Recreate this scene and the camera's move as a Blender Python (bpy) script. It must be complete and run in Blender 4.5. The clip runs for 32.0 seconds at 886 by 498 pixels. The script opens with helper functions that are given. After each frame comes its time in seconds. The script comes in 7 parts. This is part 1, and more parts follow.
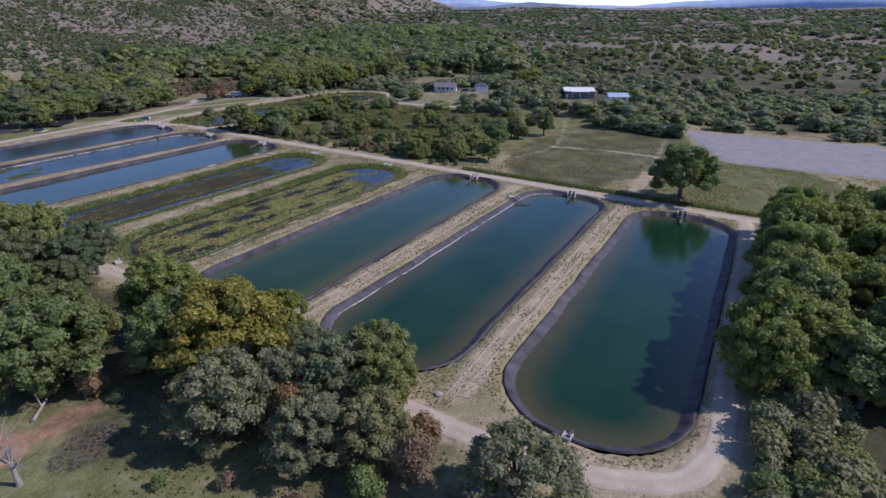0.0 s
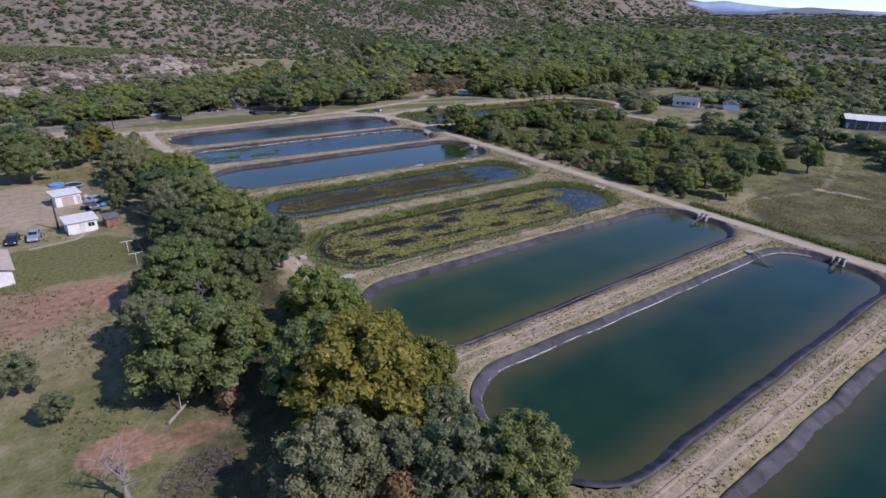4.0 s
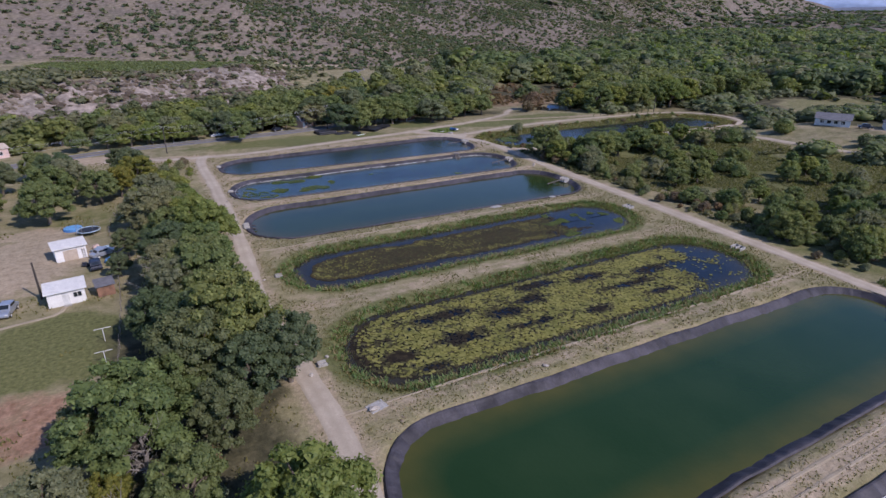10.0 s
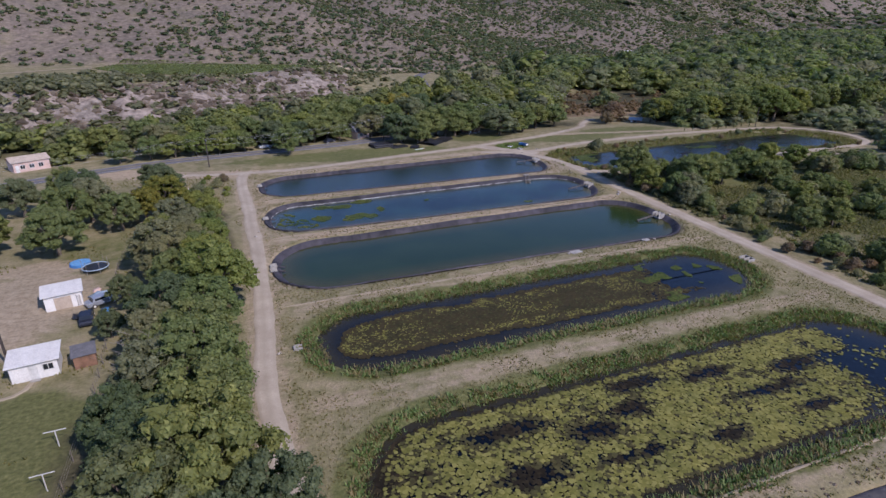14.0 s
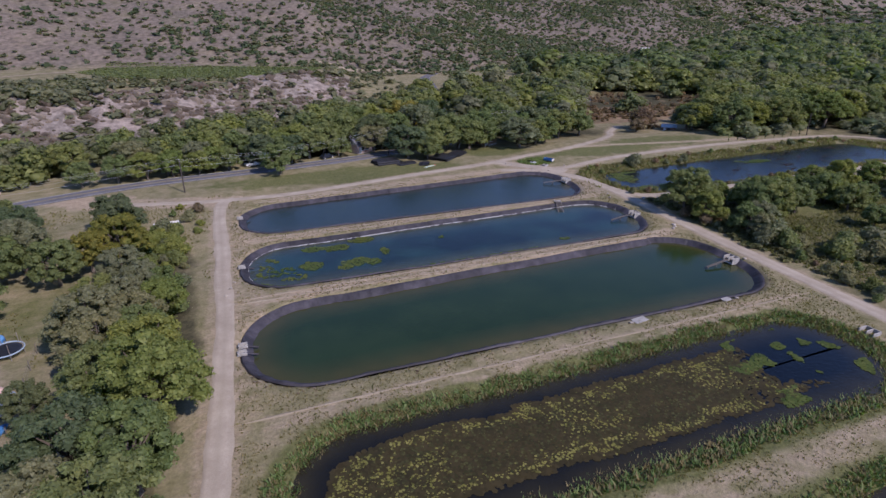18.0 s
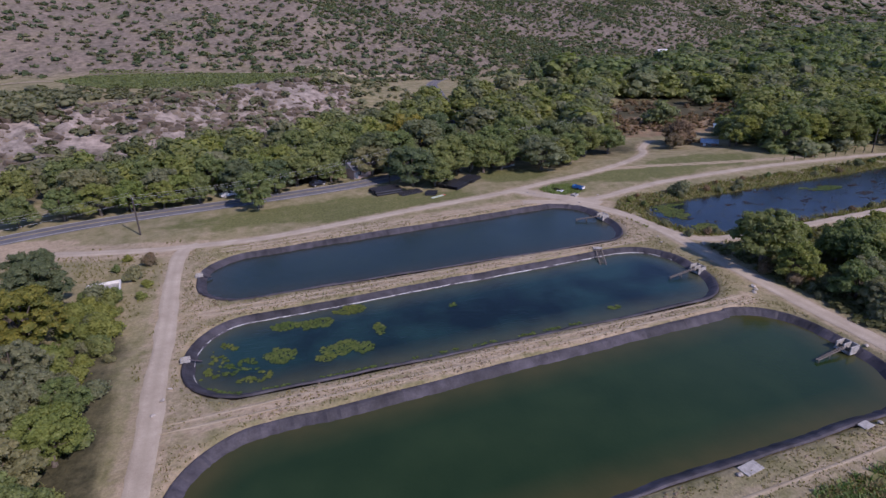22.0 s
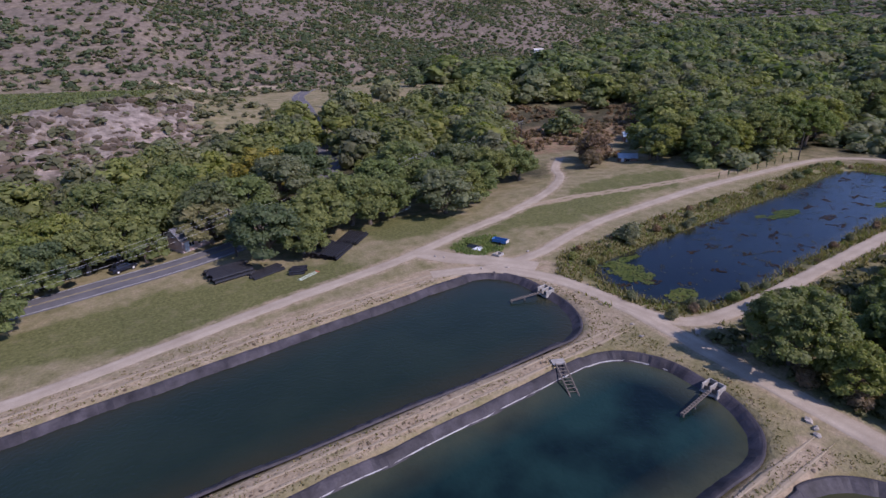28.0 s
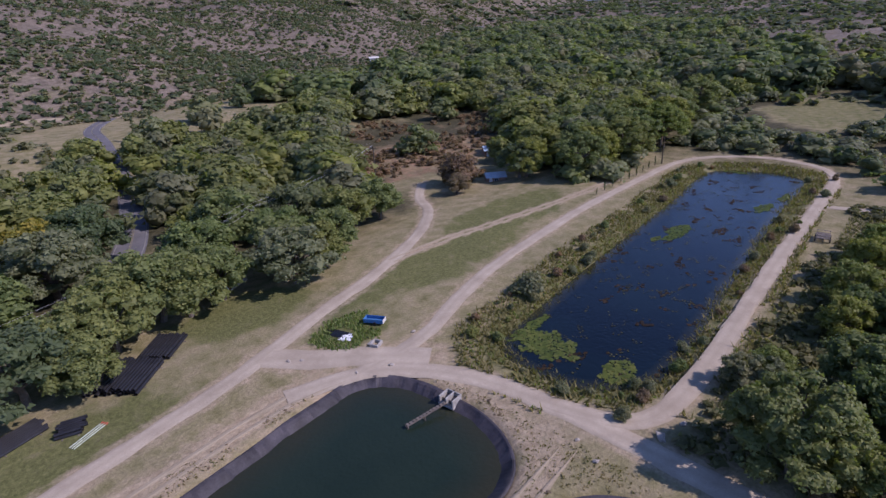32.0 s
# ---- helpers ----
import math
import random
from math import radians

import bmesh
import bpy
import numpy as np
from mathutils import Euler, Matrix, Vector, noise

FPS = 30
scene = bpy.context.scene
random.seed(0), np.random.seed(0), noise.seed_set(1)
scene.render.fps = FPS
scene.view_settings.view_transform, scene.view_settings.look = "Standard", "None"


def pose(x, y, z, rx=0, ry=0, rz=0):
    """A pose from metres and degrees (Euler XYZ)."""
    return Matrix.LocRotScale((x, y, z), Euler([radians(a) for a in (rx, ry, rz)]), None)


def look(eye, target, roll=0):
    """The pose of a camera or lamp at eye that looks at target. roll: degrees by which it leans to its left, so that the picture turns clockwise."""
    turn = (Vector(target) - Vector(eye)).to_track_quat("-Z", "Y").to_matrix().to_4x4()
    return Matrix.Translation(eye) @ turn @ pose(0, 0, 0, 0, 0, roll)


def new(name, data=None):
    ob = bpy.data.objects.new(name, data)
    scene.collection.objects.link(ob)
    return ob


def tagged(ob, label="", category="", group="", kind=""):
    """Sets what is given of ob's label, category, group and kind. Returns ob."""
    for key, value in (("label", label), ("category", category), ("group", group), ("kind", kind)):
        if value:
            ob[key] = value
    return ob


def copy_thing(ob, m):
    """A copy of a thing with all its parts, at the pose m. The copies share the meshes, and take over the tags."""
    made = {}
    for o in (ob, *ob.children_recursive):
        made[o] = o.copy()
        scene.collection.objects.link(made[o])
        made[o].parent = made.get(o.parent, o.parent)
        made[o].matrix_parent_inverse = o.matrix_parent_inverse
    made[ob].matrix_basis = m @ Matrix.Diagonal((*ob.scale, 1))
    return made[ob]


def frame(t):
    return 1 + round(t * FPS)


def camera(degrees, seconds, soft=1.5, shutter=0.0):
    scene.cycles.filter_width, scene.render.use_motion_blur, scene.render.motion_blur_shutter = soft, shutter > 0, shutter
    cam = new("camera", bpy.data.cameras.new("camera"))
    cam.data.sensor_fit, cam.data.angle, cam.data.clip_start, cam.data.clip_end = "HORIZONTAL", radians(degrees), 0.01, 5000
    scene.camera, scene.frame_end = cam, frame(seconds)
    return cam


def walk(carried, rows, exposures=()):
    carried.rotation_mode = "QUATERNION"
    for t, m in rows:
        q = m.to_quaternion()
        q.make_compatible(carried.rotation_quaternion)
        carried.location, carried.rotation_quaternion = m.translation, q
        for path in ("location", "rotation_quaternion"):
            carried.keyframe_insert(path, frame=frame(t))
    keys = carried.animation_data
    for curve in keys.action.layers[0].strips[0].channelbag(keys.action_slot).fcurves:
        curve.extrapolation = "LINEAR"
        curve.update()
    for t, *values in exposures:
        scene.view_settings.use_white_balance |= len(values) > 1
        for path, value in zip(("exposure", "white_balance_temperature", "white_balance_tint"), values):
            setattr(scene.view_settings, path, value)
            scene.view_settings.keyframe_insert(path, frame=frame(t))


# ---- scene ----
cam = camera(77.20, 32.0)
walk(cam, [
    (0.0, look((-39.89, -52.28, 39.85), (-0.68, -27.86, 20.72), 0.47)),
    (1.0, look((-36.74, -50.87, 39.84), (0.08, -22.99, 20.69), 0.88)),
    (2.0, look((-33.46, -49.19, 39.89), (0.33, -17.73, 20.70), 1.24)),
    (3.0, look((-30.05, -46.97, 39.95), (0.08, -12.03, 20.68), 1.63)),
    (4.0, look((-26.63, -43.96, 40.03), (0.20, -6.47, 20.68), 1.87)),
    (4.5, look((-24.98, -42.12, 40.07), (0.54, -3.73, 20.69), 1.91)),
    (6.5, look((-18.59, -33.67, 40.40), (5.92, 5.43, 21.13), 1.23)),
    (7.0, look((-16.95, -31.45, 40.44), (7.50, 7.70, 21.23), 1.05)),
    (8.0, look((-13.66, -26.81, 40.52), (9.99, 12.85, 21.34), 0.78)),
    (9.0, look((-10.60, -22.06, 40.55), (11.94, 18.25, 21.39), 0.53)),
    (10.0, look((-7.62, -17.11, 40.58), (12.97, 24.25, 21.46), 0.41)),
    (11.0, look((-4.75, -11.87, 40.61), (13.50, 30.58, 21.53), 0.43)),
    (12.0, look((-2.10, -6.41, 40.64), (14.46, 36.75, 21.60), 0.40)),
    (13.0, look((0.18, -0.65, 40.66), (16.22, 42.70, 21.59), 0.30)),
    (14.0, look((2.11, 5.36, 40.65), (17.75, 48.86, 21.61), 0.23)),
    (14.5, look((2.95, 8.47, 40.65), (18.54, 51.99, 21.59), 0.23)),
    (16.5, look((6.16, 21.47, 40.69), (21.44, 65.02, 21.47), 0.07)),
    (17.0, look((6.98, 24.73, 40.70), (22.24, 68.29, 21.48), -0.08)),
    (18.0, look((8.71, 31.26, 40.75), (23.86, 74.85, 21.51), -0.23)),
    (19.0, look((10.60, 37.85, 40.86), (25.58, 81.48, 21.57), -0.37)),
    (20.0, look((12.58, 44.54, 40.99), (27.39, 88.24, 21.72), -0.52)),
    (21.0, look((14.75, 51.30, 41.11), (29.49, 95.05, 21.90), -0.58)),
    (22.0, look((17.17, 58.10, 41.15), (31.73, 101.93, 21.98), -0.61)),
    (23.0, look((19.81, 64.85, 41.11), (34.47, 108.63, 21.91), -0.33)),
    (24.0, look((22.62, 71.65, 41.04), (38.48, 115.01, 21.85), -0.48)),
    (25.0, look((25.44, 78.51, 40.95), (42.47, 121.39, 21.69), -0.86)),
    (25.5, look((26.87, 81.87, 40.91), (44.57, 124.49, 21.68), -0.84)),
    (27.5, look((32.69, 95.13, 40.53), (54.78, 135.70, 21.41), -1.38)),
    (28.0, look((34.22, 98.38, 40.50), (57.64, 138.17, 21.29), -1.46)),
    (29.0, look((37.60, 104.60, 40.45), (63.53, 142.81, 21.27), -1.92)),
    (30.0, look((41.38, 110.50, 40.47), (69.75, 146.94, 21.30), -2.43)),
    (31.0, look((45.57, 116.11, 40.57), (76.44, 150.47, 21.43), -2.84)),
    (32.0, look((50.12, 121.64, 40.67), (83.48, 153.59, 21.53), -2.98)),
], exposures=[(0, 0.41, 5850, 25), (7, 0.35, 5950, 26), (14, 0.27, 6000, 26), (23, 0.25, 6050, 33), (32, 0.28, 6000, 34)])

# ---- world, sun ----
SUN_EL, SUN_AZ = radians(42), (0.50, -0.866)
world = bpy.data.worlds.new("sky")
scene.world = world
world.use_nodes = True
wn = world.node_tree.nodes
sky = wn.new("ShaderNodeTexSky")
sky.sky_type, sky.sun_disc = "NISHITA", False
sky.altitude = 1400
sky.sun_elevation, sky.sun_rotation = SUN_EL, math.atan2(SUN_AZ[0], SUN_AZ[1])
sky.air_density, sky.dust_density, sky.ozone_density = 0.78, 0.0, 3.5
world.node_tree.links.new(sky.outputs[0], wn["Background"].inputs[0])
wn["Background"].inputs[1].default_value = 0.15
sun = new("sun", bpy.data.lights.new("sun", "SUN"))
sun.data.energy, sun.data.angle, sun.data.color = 3.35, radians(0.53), (1.0, 0.93, 0.82)
sun.matrix_world = look((SUN_AZ[0] * 200, SUN_AZ[1] * 200, 200 * math.tan(SUN_EL)), (0, 0, 0))


# ---- materials ----
def node_mat(name, rough=0.8):
    m = bpy.data.materials.new(name)
    m.use_nodes = True
    nt = m.node_tree
    b = nt.nodes["Principled BSDF"]
    b.inputs["Roughness"].default_value = rough
    return m, nt, b


def noise_tex(nt, scale, detail=4.0, rough=0.55, coord="Object"):
    tc = nt.nodes.new("ShaderNodeTexCoord")
    n = nt.nodes.new("ShaderNodeTexNoise")
    n.inputs["Scale"].default_value, n.inputs["Detail"].default_value, n.inputs["Roughness"].default_value = scale, detail, rough
    nt.links.new(tc.outputs[coord], n.inputs["Vector"])
    return n


def ramp(nt, src, stops):
    r = nt.nodes.new("ShaderNodeValToRGB")
    els = r.color_ramp.elements
    while len(els) < len(stops):
        els.new(0.5)
    for e, (p, c) in zip(els, stops):
        e.position, e.color = p, (*c, 1)
    nt.links.new(src, r.inputs[0])
    return r


def mix(nt, fac, a, b, mode="MIX"):
    n = nt.nodes.new("ShaderNodeMix")
    n.data_type, n.blend_type = "RGBA", mode
    for sock, v in ((n.inputs[0], fac), (n.inputs[6], a), (n.inputs[7], b)):
        if isinstance(v, (int, float)):
            sock.default_value = v
        elif isinstance(v, tuple):
            sock.default_value = (*v, 1)
        else:
            nt.links.new(v, sock)
    return n.outputs[2]


def math_node(nt, op, a, b, clamp=False):
    n = nt.nodes.new("ShaderNodeMath")
    n.operation, n.use_clamp = op, clamp
    for s, v in zip(n.inputs, (a, b)):
        if isinstance(v, (int, float)):
            s.default_value = v
        else:
            nt.links.new(v, s)
    return n.outputs[0]


def bump(nt, b, height, strength, dist=0.1):
    n = nt.nodes.new("ShaderNodeBump")
    n.inputs["Strength"].default_value, n.inputs["Distance"].default_value = strength, dist
    nt.links.new(height, n.inputs["Height"])
    nt.links.new(n.outputs[0], b.inputs["Normal"])


def plain(name, col, rough=0.7, var=0.25, scale=3.0, metal=0.0, bumps=0.3, coord="Object"):
    """A surface of one colour with two scales of variation and fine relief."""
    m, nt, b = node_mat(name, rough)
    lo, hi = tuple(c * (1 - var) for c in col), tuple(min(1, c * (1 + var)) for c in col)
    n1, n2 = noise_tex(nt, scale, coord=coord), noise_tex(nt, scale * 9, coord=coord)
    c1 = ramp(nt, n1.outputs["Fac"], [(0.3, lo), (0.7, hi)]).outputs[0]
    c2 = ramp(nt, n2.outputs["Fac"], [(0.3, (0.8, 0.8, 0.8)), (0.7, (1.1, 1.1, 1.1))]).outputs[0]
    nt.links.new(mix(nt, 1.0, c1, c2, "MULTIPLY"), b.inputs["Base Color"])
    b.inputs["Metallic"].default_value = metal
    if bumps:
        bump(nt, b, n2.outputs["Fac"], bumps, 0.03)
    return m


def leaf_mat(name, cols, spec=0.25):
    """Foliage: every leaf clump has its own shade, every plant its own cast."""
    m, nt, b = node_mat(name, 0.55)
    g = nt.nodes.new("ShaderNodeNewGeometry")
    oi = nt.nodes.new("ShaderNodeObjectInfo")
    base = ramp(nt, g.outputs["Random Per Island"], [(0.0, cols[0]), (0.55, cols[1]), (1.0, cols[2])]).outputs[0]
    n = noise_tex(nt, 0.35, 3.0)
    tone = ramp(nt, n.outputs["Fac"], [(0.32, (0.82, 0.85, 0.80)), (0.68, (1.14, 1.10, 1.0))]).outputs[0]
    c = mix(nt, 1.0, base, tone, "MULTIPLY")
    cast = ramp(nt, oi.outputs["Random"], [(0.0, (0.82, 0.92, 0.85)), (0.5, (1.0, 1.0, 1.0)), (1.0, (1.18, 1.08, 0.9))]).outputs[0]
    c = mix(nt, 1.0, c, cast, "MULTIPLY")
    at = nt.nodes.new("ShaderNodeAttribute")
    at.attribute_name = "tone"
    c = mix(nt, math_node(nt, "ADD", at.outputs["Fac"], 0.0, True), c, (0.245, 0.285, 0.120))
    c = mix(nt, math_node(nt, "MULTIPLY", at.outputs["Fac"], -1.0, True), c, (0.070, 0.085, 0.048))
    nt.links.new(c, b.inputs["Base Color"])
    b.inputs["Specular IOR Level"].default_value = spec
    tr = nt.nodes.new("ShaderNodeBsdfTranslucent")
    nt.links.new(mix(nt, 1.0, c, (1.0, 1.15, 0.5), "MULTIPLY"), tr.inputs[0])
    ms = nt.nodes.new("ShaderNodeMixShader")
    ms.inputs[0].default_value = 0.46
    nt.links.new(b.outputs[0], ms.inputs[1])
    nt.links.new(tr.outputs[0], ms.inputs[2])
    nt.links.new(ms.outputs[0], nt.nodes["Material Output"].inputs[0])
    return m


def ground_mat():
    """Land cover: dry grass with worn earth, green turf, red soil, brush litter, rock and gravel where the masks say."""
    m, nt, b = node_mat("ground", 0.95)
    b.inputs["Specular IOR Level"].default_value = 0.15
    big, mid, fine = noise_tex(nt, 0.045, 5), noise_tex(nt, 0.33, 5, 0.6), noise_tex(nt, 2.4, 5, 0.65)
    col = ramp(nt, mid.outputs["Fac"], [(0.30, (0.150, 0.142, 0.066)), (0.48, (0.230, 0.208, 0.116)), (0.70, (0.310, 0.262, 0.172))]).outputs[0]
    a1 = nt.nodes.new("ShaderNodeAttribute")
    a1.attribute_name = "cover"
    a2 = nt.nodes.new("ShaderNodeAttribute")
    a2.attribute_name = "cover_b"
    s1, s2 = nt.nodes.new("ShaderNodeSeparateColor"), nt.nodes.new("ShaderNodeSeparateColor")
    nt.links.new(a1.outputs["Color"], s1.inputs[0])
    nt.links.new(a2.outputs["Color"], s2.inputs[0])

    def layer(col, mask, lo, hi, scale=0.5, soft=0.35, grain=None):
        n = noise_tex(nt, scale, 5, 0.65)
        edge = math_node(nt, "ADD", mask, math_node(nt, "MULTIPLY", math_node(nt, "SUBTRACT", n.outputs["Fac"], 0.5), 1.5))
        mr = nt.nodes.new("ShaderNodeMapRange")
        mr.inputs[1].default_value, mr.inputs[2].default_value = 0.5 - soft / 2, 0.5 + soft / 2
        nt.links.new(edge, mr.inputs[0])
        gate = math_node(nt, "MULTIPLY", mr.outputs[0], math_node(nt, "MULTIPLY", mask, 8.0, True), True)
        g = noise_tex(nt, grain or scale * 3.1, 5, 0.6)
        return mix(nt, gate, col, ramp(nt, g.outputs["Fac"], [(0.3, lo), (0.7, hi)]).outputs[0])

    col = layer(col, s1.outputs[1], (0.080, 0.092, 0.032), (0.175, 0.178, 0.074), 0.4, 0.5, 1.6)
    col = layer(col, s1.outputs[2], (0.190, 0.110, 0.068), (0.370, 0.240, 0.165), 0.3, 0.5)
    col = layer(col, a1.outputs["Alpha"], (0.040, 0.040, 0.022), (0.095, 0.088, 0.050), 0.12, 0.5, 0.9)
    col = layer(col, s2.outputs[0], (0.125, 0.105, 0.088), (0.400, 0.345, 0.302), 0.09, 0.4, 0.34)
    col = layer(col, s2.outputs[1], (0.220, 0.205, 0.200), (0.300, 0.280, 0.275), 0.2, 0.25, 0.6)
    col = layer(col, s1.outputs[0], (0.270, 0.216, 0.146), (0.420, 0.348, 0.252), 0.5, 0.5, 0.8)
    col = layer(col, s2.outputs[2], (0.095, 0.082, 0.066), (0.255, 0.212, 0.174), 0.05, 0.7, 0.33)
    g2 = ramp(nt, fine.outputs["Fac"], [(0.25, (0.70, 0.70, 0.70)), (0.75, (1.25, 1.23, 1.2))]).outputs[0]
    g3 = ramp(nt, big.outputs["Fac"], [(0.3, (0.86, 0.88, 0.86)), (0.7, (1.12, 1.08, 1.05))]).outputs[0]
    col = mix(nt, 1.0, mix(nt, 1.0, col, g2, "MULTIPLY"), g3, "MULTIPLY")
    nt.links.new(col, b.inputs["Base Color"])
    bump(nt, b, fine.outputs["Fac"], 0.6, 0.25)
    return m


def water_mat(name, deep, shallow, margin=(0.050, 0.046, 0.020), rough=0.03, ripple=0.18):
    """Still pond water, cloudy: silt tints it where it thins out to the bank, the surface mirrors the sky."""
    m, nt, b = node_mat(name, rough)
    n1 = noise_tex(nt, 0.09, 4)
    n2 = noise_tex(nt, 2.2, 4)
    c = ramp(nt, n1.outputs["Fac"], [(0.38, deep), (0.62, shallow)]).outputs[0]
    at = nt.nodes.new("ShaderNodeAttribute")
    at.attribute_name = "shallow"
    n3 = noise_tex(nt, 0.25, 4)
    f = math_node(nt, "MULTIPLY", at.outputs["Fac"], math_node(nt, "ADD", n3.outputs["Fac"], 0.32), True)
    c = mix(nt, f, c, margin)
    nt.links.new(c, b.inputs["Base Color"])
    b.inputs["IOR"].default_value = 1.33
    bump(nt, b, n2.outputs["Fac"], min(ripple, 1.0), 0.06)
    return m


def track_mat(name, lo, hi, streak=0.5):
    m, nt, b = node_mat(name, 0.95)
    b.inputs["Specular IOR Level"].default_value = 0.1
    n1, n2, n3 = noise_tex(nt, 0.25, 5), noise_tex(nt, 1.7, 6, 0.7), noise_tex(nt, 9, 3)
    c = ramp(nt, n1.outputs["Fac"], [(0.3, lo), (0.7, hi)]).outputs[0]
    c = mix(nt, 1.0, c, ramp(nt, n2.outputs["Fac"], [(0.3, (0.90, 0.89, 0.88)), (0.65, (1.05, 1.05, 1.05))]).outputs[0], "MULTIPLY")
    c = mix(nt, 1.0, c, ramp(nt, n3.outputs["Fac"], [(0.3, (0.9, 0.9, 0.9)), (0.7, (1.08, 1.08, 1.08))]).outputs[0], "MULTIPLY")
    if streak:
        # unworn crown and verges between the wheel tracks: dusty grass and darker earth
        at = nt.nodes.new("ShaderNodeAttribute")
        at.attribute_name = "unworn"
        f = math_node(nt, "MULTIPLY", at.outputs["Fac"], math_node(nt, "MULTIPLY", math_node(nt, "SUBTRACT", n2.outputs["Fac"], 0.30), 2.6, True), True)
        f = math_node(nt, "MULTIPLY", f, math_node(nt, "ADD", n1.outputs["Fac"], 0.25, True), True)
        c = mix(nt, math_node(nt, "MULTIPLY", f, streak), c, (0.165, 0.145, 0.088))
    nt.links.new(c, b.inputs["Base Color"])
    bump(nt, b, n2.outputs["Fac"], 0.5, 0.08)
    return m


M_GROUND = ground_mat()
M_TRACK = track_mat("pale_gravel", (0.345, 0.291, 0.222), (0.480, 0.412, 0.322), 0.5)
M_RUT = track_mat("worn_earth", (0.315, 0.260, 0.182), (0.430, 0.362, 0.264), 1.0)
M_ASPHALT = track_mat("old_asphalt", (0.115, 0.115, 0.125), (0.165, 0.160, 0.168), 0)
M_LINER = plain("pond_liner", (0.050, 0.047, 0.052), 0.62, 0.45, 0.5, 0, 0.6)
nt_, b_ = M_LINER.node_tree, M_LINER.node_tree.nodes["Principled BSDF"]
b_.inputs["Specular IOR Level"].default_value = 0.25
cast_ = ramp(nt_, nt_.nodes.new("ShaderNodeObjectInfo").outputs["Random"], [(0.0, (0.82, 0.82, 0.84)), (1.0, (1.30, 1.26, 1.30))]).outputs[0]
nt_.links.new(mix(nt_, 1.0, b_.inputs["Base Color"].links[0].from_socket, cast_, "MULTIPLY"), b_.inputs["Base Color"])
M_WHITE = plain("white_pipe", (0.62, 0.62, 0.60), 0.5, 0.15, 1.5)
M_EDGING = plain("pale_edging", (0.46, 0.46, 0.45), 0.5, 0.2, 1.5)
M_CONCRETE = plain("concrete", (0.34, 0.325, 0.295), 0.85, 0.25, 2.0)
M_TIMBER = plain("weathered_timber", (0.16, 0.135, 0.11), 0.8, 0.3, 4.0)
M_BARK = plain("bark", (0.13, 0.105, 0.08), 0.9, 0.35, 3.0)
M_DEAD = plain("dead_wood", (0.27, 0.24, 0.21), 0.85, 0.3, 3.0)
WATERS = dict(
    green=water_mat("green_water", (0.013, 0.036, 0.009), (0.018, 0.042, 0.012), (0.075, 0.072, 0.016), ripple=0.3),
    teal=water_mat("teal_water", (0.007, 0.028, 0.013), (0.011, 0.036, 0.016), (0.070, 0.062, 0.024), ripple=0.3),
    olive=water_mat("olive_water", (0.014, 0.031, 0.010), (0.020, 0.039, 0.013), (0.058, 0.054, 0.018), ripple=0.3),
    murky=water_mat("murky_water", (0.012, 0.023, 0.015), (0.016, 0.028, 0.018), (0.030, 0.030, 0.016), ripple=1.0),
    dark=water_mat("dark_water", (0.002, 0.004, 0.007), (0.003, 0.005, 0.008), (0.040, 0.034, 0.016), ripple=1.0),
    # clear and navy: body tint, plus sky-reflection blue painted into the base colour
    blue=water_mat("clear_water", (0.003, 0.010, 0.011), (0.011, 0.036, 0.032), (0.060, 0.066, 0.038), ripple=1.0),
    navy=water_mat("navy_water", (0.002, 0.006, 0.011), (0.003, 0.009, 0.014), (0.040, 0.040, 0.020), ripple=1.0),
)
LEAF = dict(
    green=leaf_mat("leaves_green", [(0.148, 0.178, 0.076), (0.196, 0.232, 0.094), (0.262, 0.296, 0.118)]),
    bright=leaf_mat("leaves_bright", [(0.168, 0.200, 0.060), (0.226, 0.258, 0.078), (0.292, 0.318, 0.102)]),
    dark=leaf_mat("leaves_dark", [(0.112, 0.137, 0.080), (0.139, 0.172, 0.093), (0.180, 0.215, 0.118)]),
    grey=leaf_mat("leaves_grey", [(0.177, 0.185, 0.113), (0.223, 0.231, 0.141), (0.291, 0.296, 0.185)]),
    yellow=leaf_mat("leaves_yellow", [(0.168, 0.178, 0.048), (0.228, 0.222, 0.054), (0.329, 0.276, 0.062)]),
    brown=leaf_mat("leaves_brown", [(0.200, 0.139, 0.102), (0.258, 0.182, 0.127), (0.320, 0.232, 0.160)]),
    straw=leaf_mat("straw", [(0.166, 0.132, 0.062), (0.250, 0.200, 0.100), (0.345, 0.284, 0.154)]),
    reed=leaf_mat("reed", [(0.132, 0.197, 0.067), (0.197, 0.271, 0.097), (0.319, 0.355, 0.150)]),
    marsh=leaf_mat("marsh_grass", [(0.130, 0.126, 0.051), (0.185, 0.177, 0.076), (0.252, 0.226, 0.106)]),
)


# ---- mesh helpers ----
def np_mesh(name, verts, faces, mat, smooth=False):
    me = bpy.data.meshes.new(name)
    me.from_pydata(np.asarray(verts, float).tolist(), [], np.asarray(faces, int).tolist() if len({len(f) for f in faces[:1]}) and isinstance(faces, np.ndarray) else [list(f) for f in faces])
    if mat:
        me.materials.append(mat)
    if smooth:
        me.polygons.foreach_set("use_smooth", [True] * len(me.polygons))
    me.update()
    return me


